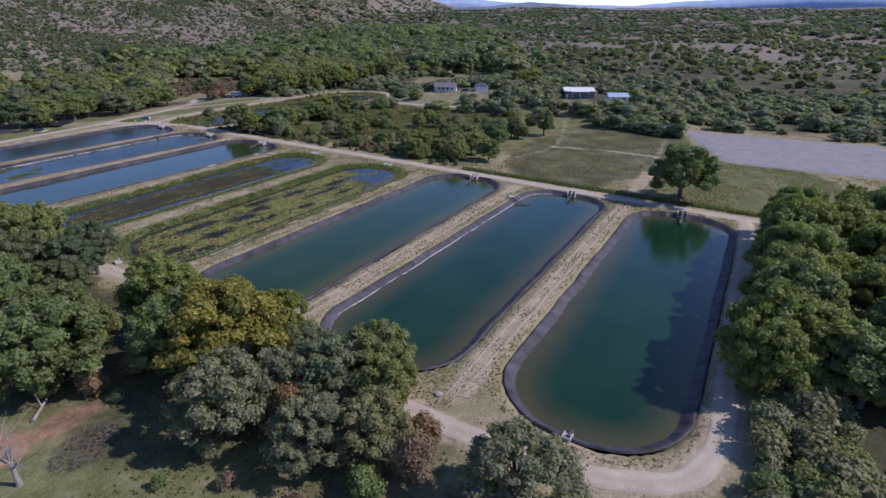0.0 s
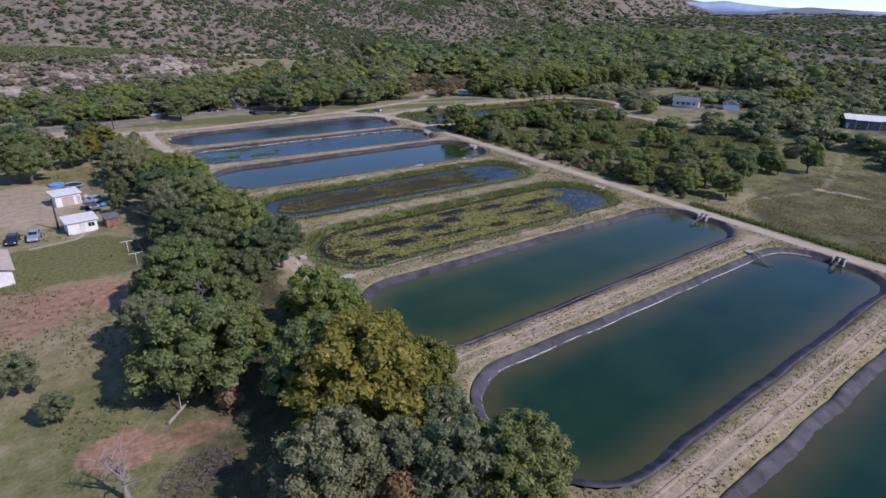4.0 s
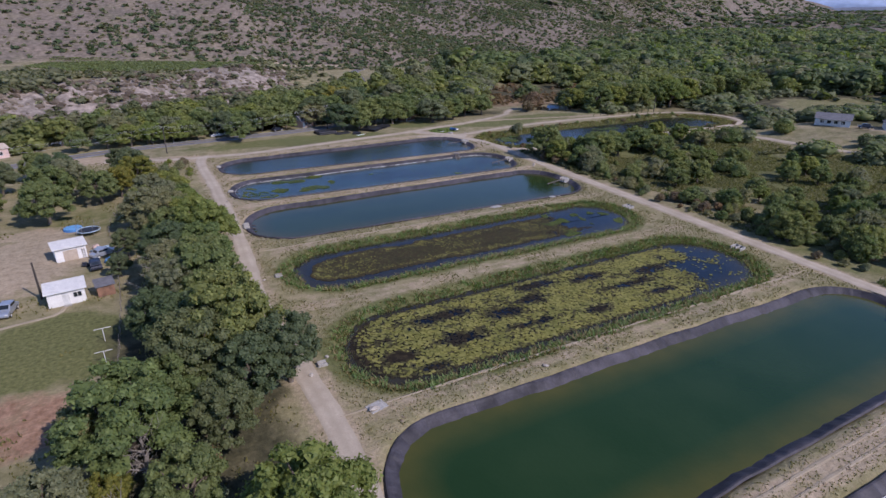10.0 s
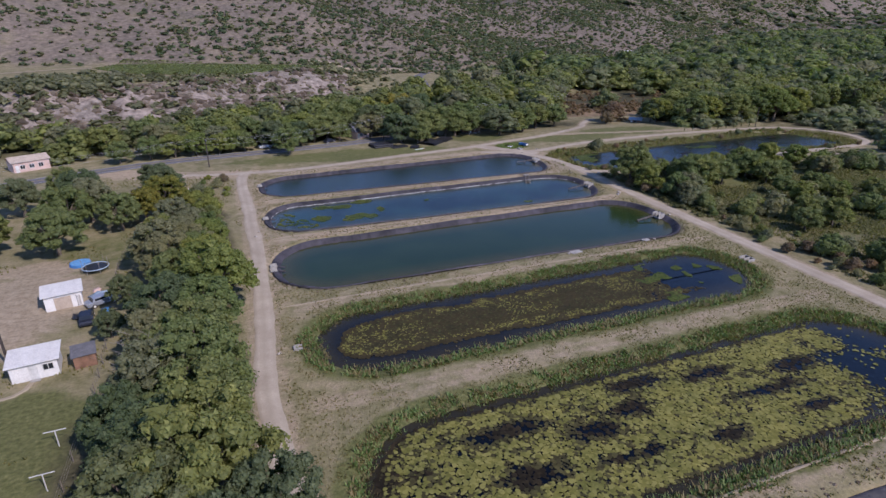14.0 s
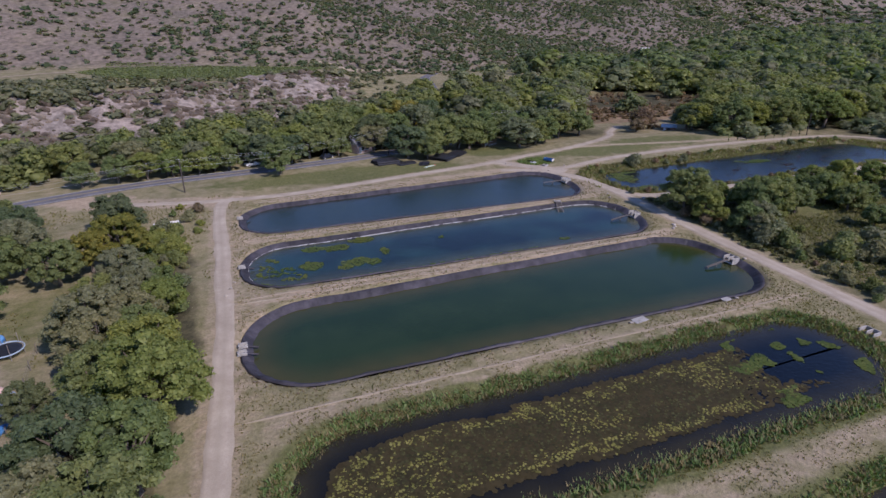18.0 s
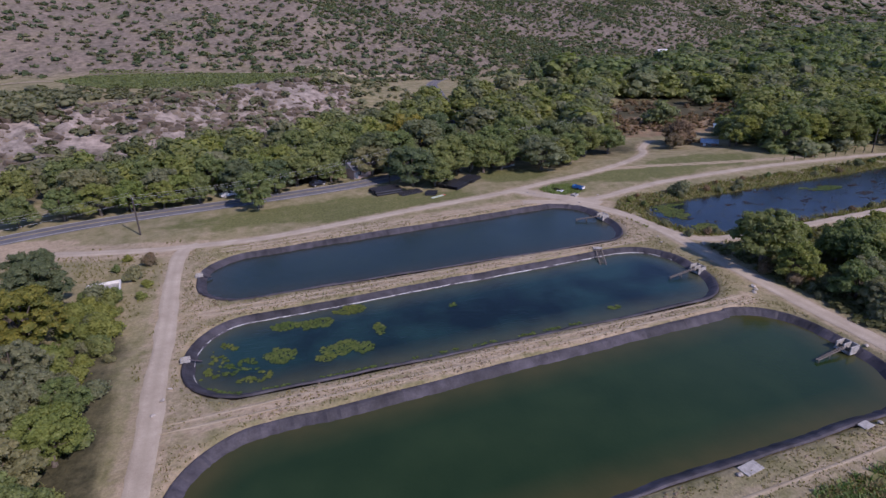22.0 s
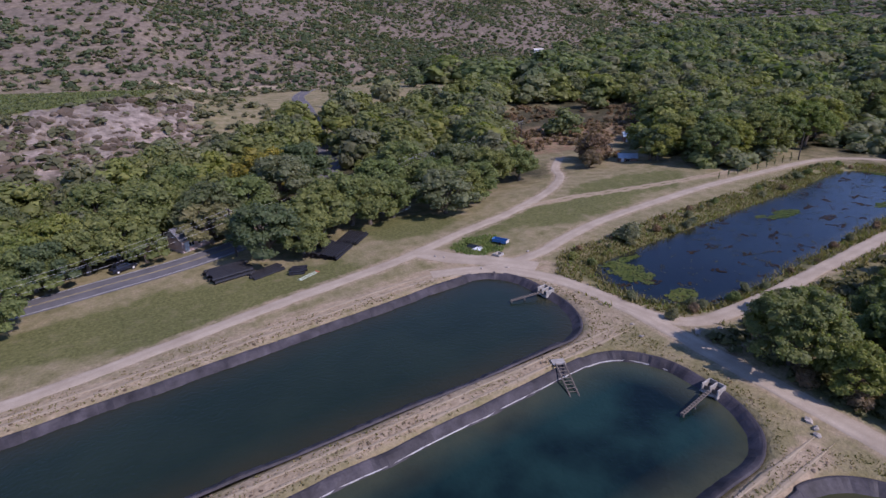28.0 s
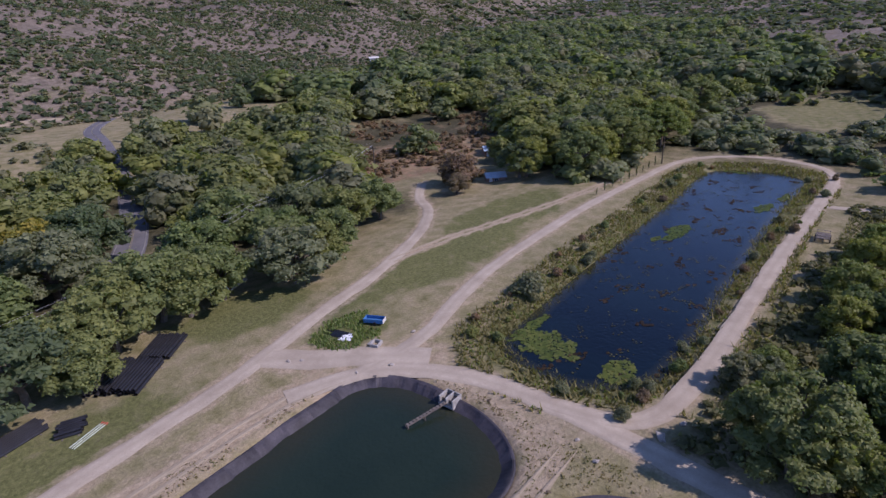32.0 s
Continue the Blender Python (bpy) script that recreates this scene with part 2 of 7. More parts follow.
def part(name, bm, material, parent, label=""):
    """Links a bmesh, or a mesh, as one object under a thing or a part."""
    if isinstance(bm, bmesh.types.BMesh):
        me = bpy.data.meshes.new(name)
        bm.to_mesh(me)
        bm.free()
        me.materials.append(material)
    else:
        me = bm
    ob = new(name, me)
    ob.parent = parent
    if label:
        ob["label"] = label
    return ob


def thing(name, x, y, z, rz, label, category, group="", kind=""):
    e = new(name)
    e.matrix_basis = pose(x, y, z, 0, 0, rz)
    return tagged(e, label, category, group, kind)


def box_bm(cx, cy, cz, sx, sy, sz, bev=0.02, bm=None, rot=None):
    bm = bm or bmesh.new()
    r = bmesh.ops.create_cube(bm, size=1.0)
    m = Matrix.Translation((cx, cy, cz)) @ (rot or Matrix.Identity(4)) @ Matrix.Diagonal((sx, sy, sz, 1))
    bmesh.ops.transform(bm, matrix=m, verts=r["verts"])
    if bev:
        es = list({e for v in r["verts"] for e in v.link_edges})
        bmesh.ops.bevel(bm, geom=es, offset=bev, segments=1, affect="EDGES")
    return bm


def rod_bm(a, b, r0, r1=None, seg=7, bm=None):
    bm = bm or bmesh.new()
    a, b = Vector(a), Vector(b)
    d = b - a
    r = bmesh.ops.create_cone(bm, cap_ends=True, segments=seg, radius1=r0, radius2=r0 if r1 is None else r1, depth=d.length)
    m = Matrix.Translation((a + b) / 2) @ d.to_track_quat("Z", "Y").to_matrix().to_4x4()
    bmesh.ops.transform(bm, matrix=m, verts=r["verts"])
    return bm


def ss(v, a, b):
    t = np.clip((np.asarray(v, float) - a) / (b - a), 0, 1)
    return t * t * (3 - 2 * t)


def lattice(ix, iy, seed):
    h = (ix * 374761393 + iy * 668265263 + seed * 974711) & 0x7FFFFFFF
    h = ((h ^ (h >> 13)) * 1274126177) & 0x7FFFFFFF
    return ((h ^ (h >> 16)) & 0xFFFF) / 65535.0


def vnoise(x, y, scale, seed=0, octaves=4):
    """Smooth value noise, 0 to 1, on arrays."""
    x, y = np.asarray(x, float) / scale, np.asarray(y, float) / scale
    out, amp, tot = 0, 1.0, 0
    for o in range(octaves):
        ix, iy = np.floor(x).astype(np.int64), np.floor(y).astype(np.int64)
        fx, fy = x - ix, y - iy
        fx, fy = fx * fx * (3 - 2 * fx), fy * fy * (3 - 2 * fy)
        n = (lattice(ix, iy, seed + o) * (1 - fx) + lattice(ix + 1, iy, seed + o) * fx) * (1 - fy) + \
            (lattice(ix, iy + 1, seed + o) * (1 - fx) + lattice(ix + 1, iy + 1, seed + o) * fx) * fy
        out, tot = out + n * amp, tot + amp
        x, y, amp = x * 2.03 + 17.1, y * 2.03 - 9.3, amp * 0.5
    return out / tot


def catmull(pts, n=10, closed=False):
    p = [np.array(q, float) for q in pts]
    out, m = [], len(p)
    for i in range(m if closed else m - 1):
        a, b, c, d = (p[(i - 1) % m], p[i], p[(i + 1) % m], p[(i + 2) % m]) if closed else (p[max(i - 1, 0)], p[i], p[i + 1], p[min(i + 2, m - 1)])
        for k in range(n):
            t = k / n
            out.append(0.5 * (2 * b + (c - a) * t + (2 * a - 5 * b + 4 * c - d) * t * t + (3 * b - a - 3 * c + d) * t ** 3))
    if not closed:
        out.append(p[-1])
    return np.array(out)


# ---- plan: ponds ----
# x from, x to, centre line at the west and the east end, half width, corner radius west and east, water, kind
PONDS = [
    (5.6, 88.6, -39.4, -36.0, 10.9, 10.2, 9.0, "teal", "lined", 10.9),
    (5.0, 90.2, -11.4, -8.7, 11.3, 9.5, 8.5, "teal", "white", 10.5),
    (5.1, 91.0, 16.5, 19.2, 11.4, 9.6, 8.5, "green", "lined", 10.5),
    (9.5, 84.2, 43.4, 46.2, 8.5, 8.4, 8.2, "dark", "reeds", 8.7),
    (9.0, 82.3, 71.6, 74.2, 6.8, 6.7, 6.8, "dark", "reeds", 7.5),
    (4.1, 90.2, 99.6, 102.9, 11.0, 9.9, 9.0, "olive", "lined", 12.7),
    (4.2, 88.7, 126.9, 130.3, 10.0, 8.9, 9.0, "blue", "white", 11.6),
    (4.4, 88.8, 153.0, 158.2, 9.7, 8.4, 8.2, "murky", "lined", 12.9),
]
WATER_Z = -0.75
PAD = [(147.2, -36.5), (195.5, -15.0), (203.0, -80.0), (150.0, -92.0)]
UPPER = [(101.5, 160), (100.0, 150), (104, 144.0), (112, 141.2), (142.7, 143.6), (176, 146), (205, 147.5), (209.5, 157), (202, 168.4), (172, 166.5), (146, 165), (112, 162.4)]


def pond_outline(p, inset=0.0, n=14):
    """The rim of a pond: a long rounded rectangle, slightly askew, grown or shrunk by inset."""
    x0, x1, cw, ce, hw, rw, re = p[:7]
    x0, x1, hw, rw, re = x0 + inset, x1 - inset, hw - inset, rw - inset, re - inset
    pts = []
    for cx, sy, r, a0 in ((x1 - re, 1, re, 90), (x1 - re, -1, re, 0), (x0 + rw, -1, rw, -90), (x0 + rw, 1, rw, -180)):
        for k in range(n + 1):
            a = radians(a0 - 90 * k / n)
            pts.append((cx + r * math.cos(a), sy * (hw - r) + r * math.sin(a)))
    dense = []
    for i, q in enumerate(pts):
        s = pts[(i + 1) % len(pts)]
        k = max(1, int(math.hypot(s[0] - q[0], s[1] - q[1]) / 1.2))
        dense += [(q[0] + (s[0] - q[0]) * j / k, q[1] + (s[1] - q[1]) * j / k) for j in range(k)]
    out = np.array(dense)
    out[:, 1] *= np.interp(out[:, 0], (p[0], p[1]), (1.0, p[9] / p[4]))
    out[:, 1] += cw + (ce - cw) * (out[:, 0] - p[0]) / (p[1] - p[0])
    return out


def pond_depth(p, x, y):
    """How far inside a pond's rim a place lies (negative outside)."""
    x0, x1, cw, ce, hw, rw, re = p[:7]
    u = np.clip((x - x0) / (x1 - x0), 0, 1)
    yy = (y - (cw + (ce - cw) * u)) / (1 + (p[9] / hw - 1) * u)
    mx, hx = (x0 + x1) / 2, (x1 - x0) / 2
    r = np.where(x < mx, rw, re)
    qx, qy = np.abs(x - mx) - hx + r, np.abs(yy) - hw + r
    return -(np.hypot(np.maximum(qx, 0), np.maximum(qy, 0)) + np.minimum(np.maximum(qx, qy), 0) - r)


def poly_depth(poly, x, y):
    """Signed distance into a closed outline, by its edges."""
    d = np.full(np.shape(x), 1e9)
    inside = np.zeros(np.shape(x), bool)
    for (ax, ay), (bx, by) in zip(poly, np.roll(poly, -1, 0)):
        ex, ey = bx - ax, by - ay
        t = np.clip(((x - ax) * ex + (y - ay) * ey) / (ex * ex + ey * ey), 0, 1)
        d = np.minimum(d, np.hypot(x - ax - t * ex, y - ay - t * ey))
        cross = ((ay > y) != (by > y)) & (x < ex * (y - ay) / (ey if ey else 1e-9) + ax)
        inside ^= cross
    return np.where(inside, d, -d)


UPPER_LINE = catmull(UPPER, 6, True)


def path_dist(line, x, y):
    d = np.full(np.shape(x), 1e9)
    for (ax, ay), (bx, by) in zip(line[:-1], line[1:]):
        ex, ey = bx - ax, by - ay
        t = np.clip(((x - ax) * ex + (y - ay) * ey) / (ex * ex + ey * ey), 0, 1)
        d = np.minimum(d, np.hypot(x - ax - t * ex, y - ay - t * ey))
    return d


# ---- plan: land ----
def mesa_edge(x):
    return np.where(x > -45, 338 + 0.62 * x, 310 + 0.25 * (x + 45))


def land(x, y):
    """Height of the land without the ponds."""
    x, y = np.asarray(x, float), np.asarray(y, float)
    r = np.hypot(x - 40, y - 60)
    z = 5.0 * ss(x, 176, 214) * (1 - ss(y, 108, 140)) * ss(y, -30, 5) - 2.0 * ss(y, 196, 225) * ss(x, 60, 110)
    z = z + (vnoise(x, y, 60, 3, 3) - 0.5) * 2.4 * ss(r, 150, 300)
    # the bench with its bluff
    e = mesa_edge(x)
    top = 11.5 + 0.015 * np.maximum(y - e, 0)
    bluff = ss(y + (vnoise(x, y, 16, 5, 4) - 0.5) * 22, e - 66, e) * top * (1 - ss(x, 58, 85))
    bluff = bluff + ss(y, e - 40, e - 24) * (1 - ss(y, e - 2, e + 10)) * (1 - ss(x, 58, 85)) * ((vnoise(x, y, 17, 6, 4) - 0.5) * 7.0 + (vnoise(x * 1.6, y * 0.5, 9, 8, 3) - 0.5) * 4.0)
    z = z + bluff + 6.0 * ss(y, 300, 380) * ss(x, 58, 85) * (1 - ss(x, 200, 320))
    # the scrub hills behind
    foot = np.where(x < 150, 425.0, 425 + 0.47 * (x - 150))
    d = np.maximum(y - foot, 0) * 0.92
    bearing = np.degrees(np.arctan2(x, np.maximum(y, 1)))
    fall = 1 - 0.9 * ss(bearing, 42, 68)
    ridge = vnoise(x + 0.35 * y, y, 260, 11, 4) - 0.45
    z = z + d * 0.30 * np.exp(-d / 900) * fall * (1 + 0.9 * ridge) + 10 * ss(d, 0, 160) * ridge + (5 * ss(d, 0, 80) + 9 * ss(d, 30, 260)) * (vnoise(x + 0.3 * y, y * 0.6, 75, 12, 4) - 0.5)
    z = z + 150 * ss(r, 800, 2300) * (1 - ss(bearing, 45, 64)) * ss(d, 0, 200) * (0.8 + 0.5 * ridge)
    z = z + ss(-x, 30, 260) * ss(y, 380, 600) * 26
    # rolling ground to the east
    far = np.maximum(r - 330, 0) * ss(x - 0.2 * y, 100, 400)
    z = z + far * 0.030 + (vnoise(x, y, 330, 21, 4) - 0.5) * 46 * ss(r, 330, 1100) * ss(x, 150, 500)
    return z


def ground_z(x, y):
    z = land(x, y)
    x, y = np.asarray(x, float), np.asarray(y, float)
    for p in PONDS:
        d = pond_depth(p, x, y)
        if p[8] == "reeds":
            z = np.where(d > -3.5, np.minimum(z, -0.30 * (d + 3.0)), z)
        else:
            z = np.where(d > -0.4, -1.15 * (d + 0.4), z)
    d = poly_depth(UPPER_LINE, x, y)
    z = np.where(d > -4, np.minimum(z, -0.2 * (d + 4) + 0.05), z)
    return np.maximum(z, land(x, y) - 2.4)


# ---- plan: ways ----
WEST = [(91.0, -47.5), (84, -48.8), (60, -50.2), (34, -51.4), (16.5, -52.6), (10.5, -52.2), (5.0, -49.5), (1.8, -42), (0.6, -31), (0.8, -18), (2.0, 0), (3.2, 16), (3.7, 28), (2.9, 40), (1.0, 62), (1.6, 83), (1.9, 108), (1.3, 124), (0.9, 140), (0.1, 158), (0.6, 168), (3.5, 171.2)]
EAST = [(93.5, -58), (92.0, -46), (91.9, -34), (92.2, -18), (92.4, 0), (92.8, 19), (93.2, 45), (93.4, 64), (93.6, 93), (93.8, 115), (94.4, 134), (94.6, 148), (92.5, 160), (86, 169.5), (76, 173.6)]
NORTH = [(-26, 175.6), (-14, 172.6), (-2, 170.6), (15.6, 170.2), (32.5, 173.4), (50, 177.4), (66, 180.4), (76, 182.6), (84, 185.2), (92.5, 188.0), (104, 191), (117, 196.0), (128, 201.8), (139, 211), (146, 221), (156, 230)]
BERM = [(14, 166.6), (34, 168.6), (56, 171.2), (74, 172.8), (84, 171)]
P_NORTH = [(84, 170.5), (92, 170), (99, 171), (108, 174.0), (120, 176.8), (140, 179), (160, 180.2), (185, 180.0), (208, 178.8), (219, 172), (224, 160), (221, 148), (213, 142.5), (205, 141.0)]
P_SOUTH = [(94.4, 150), (96.5, 142), (101, 138.6), (114, 138.0), (136, 139.0), (162, 140.0), (205, 141.0)]
P_JOIN = [(79, 183), (83, 177.5), (88, 172.5), (93, 166)]
HIGHWAY = [(-70, 172), (-50, 180.5), (-33, 188), (-20, 192.4), (-6, 195), (6, 196.6), (16, 198.2), (27, 200.2), (42, 203.4), (56, 209.4), (69, 221), (84, 246), (98, 285), (108, 325), (115, 358), (122, 392), (140, 425)]
TWIN = [(111, 193.4), (125, 192.6), (140, 190), (160, 187), (185, 185)]
MESA_ROAD = [(-260, 330), (-150, 372), (-60, 408), (0, 420), (60, 430), (110, 432), (150, 420)]
BENCHES = [(-26.0, 3.0), (3.4, 1), (31.0, 1), (57.6, 1), (84.2, 1), (111.7, 1), (139.2, 1)]
FIELD_WAY = [(139, 15.2), (142, 6), (143, -6), (144, -17)]
FIELD_LANE = [(96, -21.2), (108, -21.4), (124, -20.5), (145, -17.6), (186, -12.9)]
FIELD_EDGE = [(99, 24.5), (120, 19.0), (139, 15.2), (166, 22), (192, 31)]


def ribbon(name, line, width, mat, lift, label, category, ragged=0.3, n=8, mesa=False):
    """A road laid on the land, its edges uneven, crowned a little in the middle."""
    c = catmull(line, n)
    seg = np.hypot(*np.diff(c, axis=0).T)
    s = np.r_[0, np.cumsum(seg)]
    k = max(8, int(s[-1] / 1.2))
    q = np.linspace(0, s[-1], k)
    c = np.stack([np.interp(q, s, c[:, 0]), np.interp(q, s, c[:, 1])], -1)
    t = np.gradient(c, axis=0)
    t /= np.linalg.norm(t, axis=1)[:, None]
    nrm = np.stack([-t[:, 1], t[:, 0]], -1)
    u = np.array([-1, -0.82, -0.55, -0.25, 0, 0.25, 0.55, 0.82, 1.0])
    j = (vnoise(q, q * 0 + width, 3.0, len(name), 3) - 0.5) * 2 * ragged
    j2 = (vnoise(q, q * 0 - width, 3.0, len(name) + 9, 3) - 0.5) * 2 * ragged
    rows = []
    fade = np.clip(np.minimum(q, s[-1] - q) / 6.0, 0.08, 1) if ragged > 0.35 and width < 1 else np.ones(k)
    for i, o in enumerate(u * width / 2):
        oo = (o + (j if i == 0 else j2 if i == 8 else 0)) * fade
        pt = c + nrm * oo[:, None]
        z = land(pt[:, 0], pt[:, 1]) + lift + 0.03 * (1 - abs(u[i])) - (0.05 if i in (0, 8) else 0)
        rows.append(np.column_stack([pt, z]))
    v = np.stack(rows, 1).reshape(-1, 3)
    f = [(a * 9 + b, a * 9 + b + 1, a * 9 + b + 10, a * 9 + b + 9) for a in range(k - 1) for b in range(8)]
    me = np_mesh(name, v, np.array(f), mat, True)
    worn = np.array([1.0, 0.75, 0.0, 0.35, 0.85, 0.35, 0.0, 0.75, 1.0])
    me.attributes.new("unworn", "FLOAT", "POINT").data.foreach_set("value", np.tile(worn, k).astype(np.float32))
    ob = new(name, me)
    return tagged(ob, label, category, kind="structure")


ribbon("road_west", WEST, 2.8, M_TRACK, 0.055, "pale gravel service track beside the ponds", "road")
ribbon("road_east", EAST, 3.1, M_TRACK, 0.06, "pale gravel service track at the pond outlets", "road")
ribbon("road_north", NORTH, 2.6, M_TRACK, 0.065, "pale gravel lane curving into the trees", "road")
ribbon("road_upper_north", P_NORTH, 2.4, M_TRACK, 0.07, "pale dirt track round the upper pond", "road")
ribbon("road_upper_south", P_SOUTH, 2.6, M_TRACK, 0.075, "pale dirt track along the upper pond", "road")
ribbon("road_house_lane", [(186, 139), (187.4, 131), (187.8, 122), (188.2, 105), (190.5, 83.5), (195, 74), (203, 60)], 2.2, M_TRACK, 0.12, "pale dirt lane to the eastern houses", "road")
ribbon("road_join", P_JOIN, 4.4, M_TRACK, 0.08, "pale gravel junction between the lanes", "road")
ribbon("road_highway", HIGHWAY, 6.4, M_ASPHALT, 0.09, "worn grey asphalt country road", "road", 0.06)
ribbon("road_bench", MESA_ROAD, 4.0, M_RUT, 0.25, "dirt road above the vineyard", "road", 0.8)

# painted lines on the asphalt
M_YELLOW = plain("road_yellow", (0.24, 0.20, 0.10), 0.7, 0.3, 1.0, 0, 0)
M_LINE = plain("road_white", (0.26, 0.26, 0.25), 0.7, 0.3, 1.0, 0, 0)


def shifted(line, off):
    c = catmull(line, 4)
    t = np.gradient(c, axis=0)
    t /= np.linalg.norm(t, axis=1)[:, None]
    return [tuple(q) for q in c + np.stack([-t[:, 1], t[:, 0]], -1) * off]


for off, mt, word in ((-2.75, M_LINE, "white edge line"), (2.75, M_LINE, "white edge line"), (-0.14, M_YELLOW, "yellow centre line"), (0.14, M_YELLOW, "yellow centre line")):
    ribbon("road_line", shifted(HIGHWAY, off), 0.10, mt, 0.135, "faded %s painted on the country road" % word, "road marking", 0.0, 2)
# wheel ruts on the banks between the ponds
for k in (0, 1, 2, 4, 5, 6):
    a, b = PONDS[k], PONDS[k + 1]
    yw, ye = (a[2] + a[4] + b[2] - b[4]) / 2, (a[3] + a[9] + b[3] - b[9]) / 2
    for o in (-0.85, 0.75):
        if k in (0, 1, 5, 6) or o > 0:
            ribbon("track_bank", [(2.5, yw + o * 0.8), (20, yw + (ye - yw) * 0.2 + o), (46, (yw + ye) / 2 + o), (72, yw + (ye - yw) * 0.8 + o), (90, ye + o)], 0.46 if k in (0, 1, 5, 6) else 0.36, M_RUT, 0.045, "pale wheel rut along the bank between ponds", "track", 0.42)
for o in (-0.9, 0.7):
    ribbon("track_bank", [(x, y + o) for x, y in [(6, 166.2)] + BERM], 0.66, M_RUT, 0.05, "pale wheel rut along the pond bank", "track", 0.4)
    ribbon("track_bank", [(x, y + o * 0.9) for x, y in TWIN], 0.5, M_RUT, 0.085, "pale wheel rut across the grass", "track", 0.16)

# ---- ground ----
def axis_steps(lo, hi, fine, reach, first):
    mid = list(np.arange(lo, hi + 0.01, fine))
    step, v, right = first, hi, []
    while v < reach:
        v += step
        step *= 1.036
        right.append(v)
    step, v, left = first, lo, []
    while v > -reach:
        v -= step
        step *= 1.036
        left.append(v)
    return np.array(left[::-1] + mid + right)


gx, gy = axis_steps(-48, 116, 0.95, 4300, 1.2), axis_steps(-62, 196, 0.95, 4300, 1.2)
GX, GY = np.meshgrid(gx, gy, indexing="ij")
GZ = ground_z(GX, GY)
near = np.maximum(1 - ss(np.hypot(GX - 40, GY - 60), 200, 330), 0)
GZ = GZ + near * (vnoise(GX, GY, 5, 31, 3) - 0.5) * 0.10
nx, ny = GX.shape
idx = np.arange(nx * ny).reshape(nx, ny)
quads = np.stack([idx[:-1, :-1], idx[1:, :-1], idx[1:, 1:], idx[:-1, 1:]], -1).reshape(-1, 4)
ground_me = np_mesh("ground", np.stack([GX, GY, GZ], -1).reshape(-1, 3), quads, M_GROUND, True)

dirt, green, red, brush = (np.zeros_like(GX) for _ in range(4))
rock, gravel, scrub = (np.zeros_like(GX) for _ in range(3))


def along(line, w, soft=1.2):
    near_box = (GX > min(p[0] for p in line) - 12) & (GX < max(p[0] for p in line) + 12) & (GY > min(p[1] for p in line) - 12) & (GY < max(p[1] for p in line) + 12)
    out = np.zeros_like(GX)
    out[near_box] = 1 - ss(path_dist(catmull(line, 5), GX[near_box], GY[near_box]), w, w + soft)
    return out


def patch(cx, cy, rx, ry, soft=0.5, wob=0.5):
    q = np.hypot((GX - cx) / rx, (GY - cy) / ry) + (vnoise(GX, GY, min(rx, ry) * 0.8, int(abs(cx * 7 + cy)), 3) - 0.5) * wob
    return 1 - ss(q, 1 - soft, 1)


for line, w in ((WEST, 1.9), (EAST, 1.8), (NORTH, 1.7), (P_NORTH, 1.5), (P_SOUTH, 1.5), (P_JOIN, 3.0)):
    dirt = np.maximum(dirt, along(line, w, 1.4) * 0.6)
for k in range(7):
    a, b = PONDS[k], PONDS[k + 1]
    yb = (a[2] + a[4] + b[2] - b[4]) / 2
    ye = (a[3] + a[4] + b[3] - b[4]) / 2
    for o in (-0.85, 0.75):
        dirt = np.maximum(dirt, along([(6, yb + o), (46, (yb + ye) / 2 + o), (88, ye + o)], 0.34, 0.7) * (1.0 if k in (0, 1, 5, 6) else 0.55))
    dirt = np.maximum(dirt, along([(6, yb), (46, (yb + ye) / 2), (88, ye)], 2.2, 1.5) * (0.24 if k in (0, 1, 5, 6) else 0.16))
for o in (-0.8, 0.8):
    dirt = np.maximum(dirt, along([(x, y + o) for x, y in BERM], 0.5, 0.7))
    dirt = np.maximum(dirt, along([(x, y + o) for x, y in TWIN], 0.35, 0.7) * 0.8)
    dirt = np.maximum(dirt, along([(x, y + o) for x, y in FIELD_WAY], 0.5, 0.8) * 0.8)
dirt = np.maximum(dirt, along(BERM, 2.5, 2) * 0.5)
dirt = np.maximum(dirt, along(FIELD_LANE[:3], 1.8, 1.5) * 0.6)
dirt = np.maximum(dirt, along(FIELD_LANE[2:], 0.5, 1.0) * 0.4)
dirt = np.maximum(dirt, along(FIELD_EDGE, 0.6, 1.2) * 0.4)
dirt = np.maximum(dirt, patch(3, -40, 6, 16) * 0.6)
dirt = np.maximum(dirt, patch(4, 128, 6, 58, 0.5) * 0.55)
dirt = np.maximum(dirt, patch(90, 152, 6, 14) * 0.7)
dirt = np.maximum(dirt, patch(-34, 96, 14, 18) * 0.95)
dirt = np.maximum(dirt, patch(-34, 112, 12, 6) * 0.8)
dirt = np.maximum(dirt, patch(-30, 181, 12, 5) * 0.9)
dirt = np.maximum(dirt, along([(-2, 170.5), (-14, 173), (-30, 178)], 3.0, 3) * 0.8)
red = np.maximum(red, patch(-31, 46, 16, 8) * 0.65)
red = np.maximum(red, patch(-27.5, 8, 4.5, 4.0) * 0.9)
red = np.maximum(red, patch(-20.5, 6.8, 4.5, 2.6) * 0.9)
red = np.maximum(red, patch(-30, 44, 15, 6) * 0.8)
red = np.maximum(red, patch(-44, 44, 20, 12) * 0.6)
red = np.maximum(red, patch(170, 250, 70, 22) * 0.55)
green = np.maximum(green, patch(-26, 62, 12, 12, 0.3) * 0.95)
green = np.maximum(green, patch(-36, 60, 16, 12, 0.4) * 0.9)
green = np.maximum(green, patch(-26, 118, 12, 14) * 0.6)
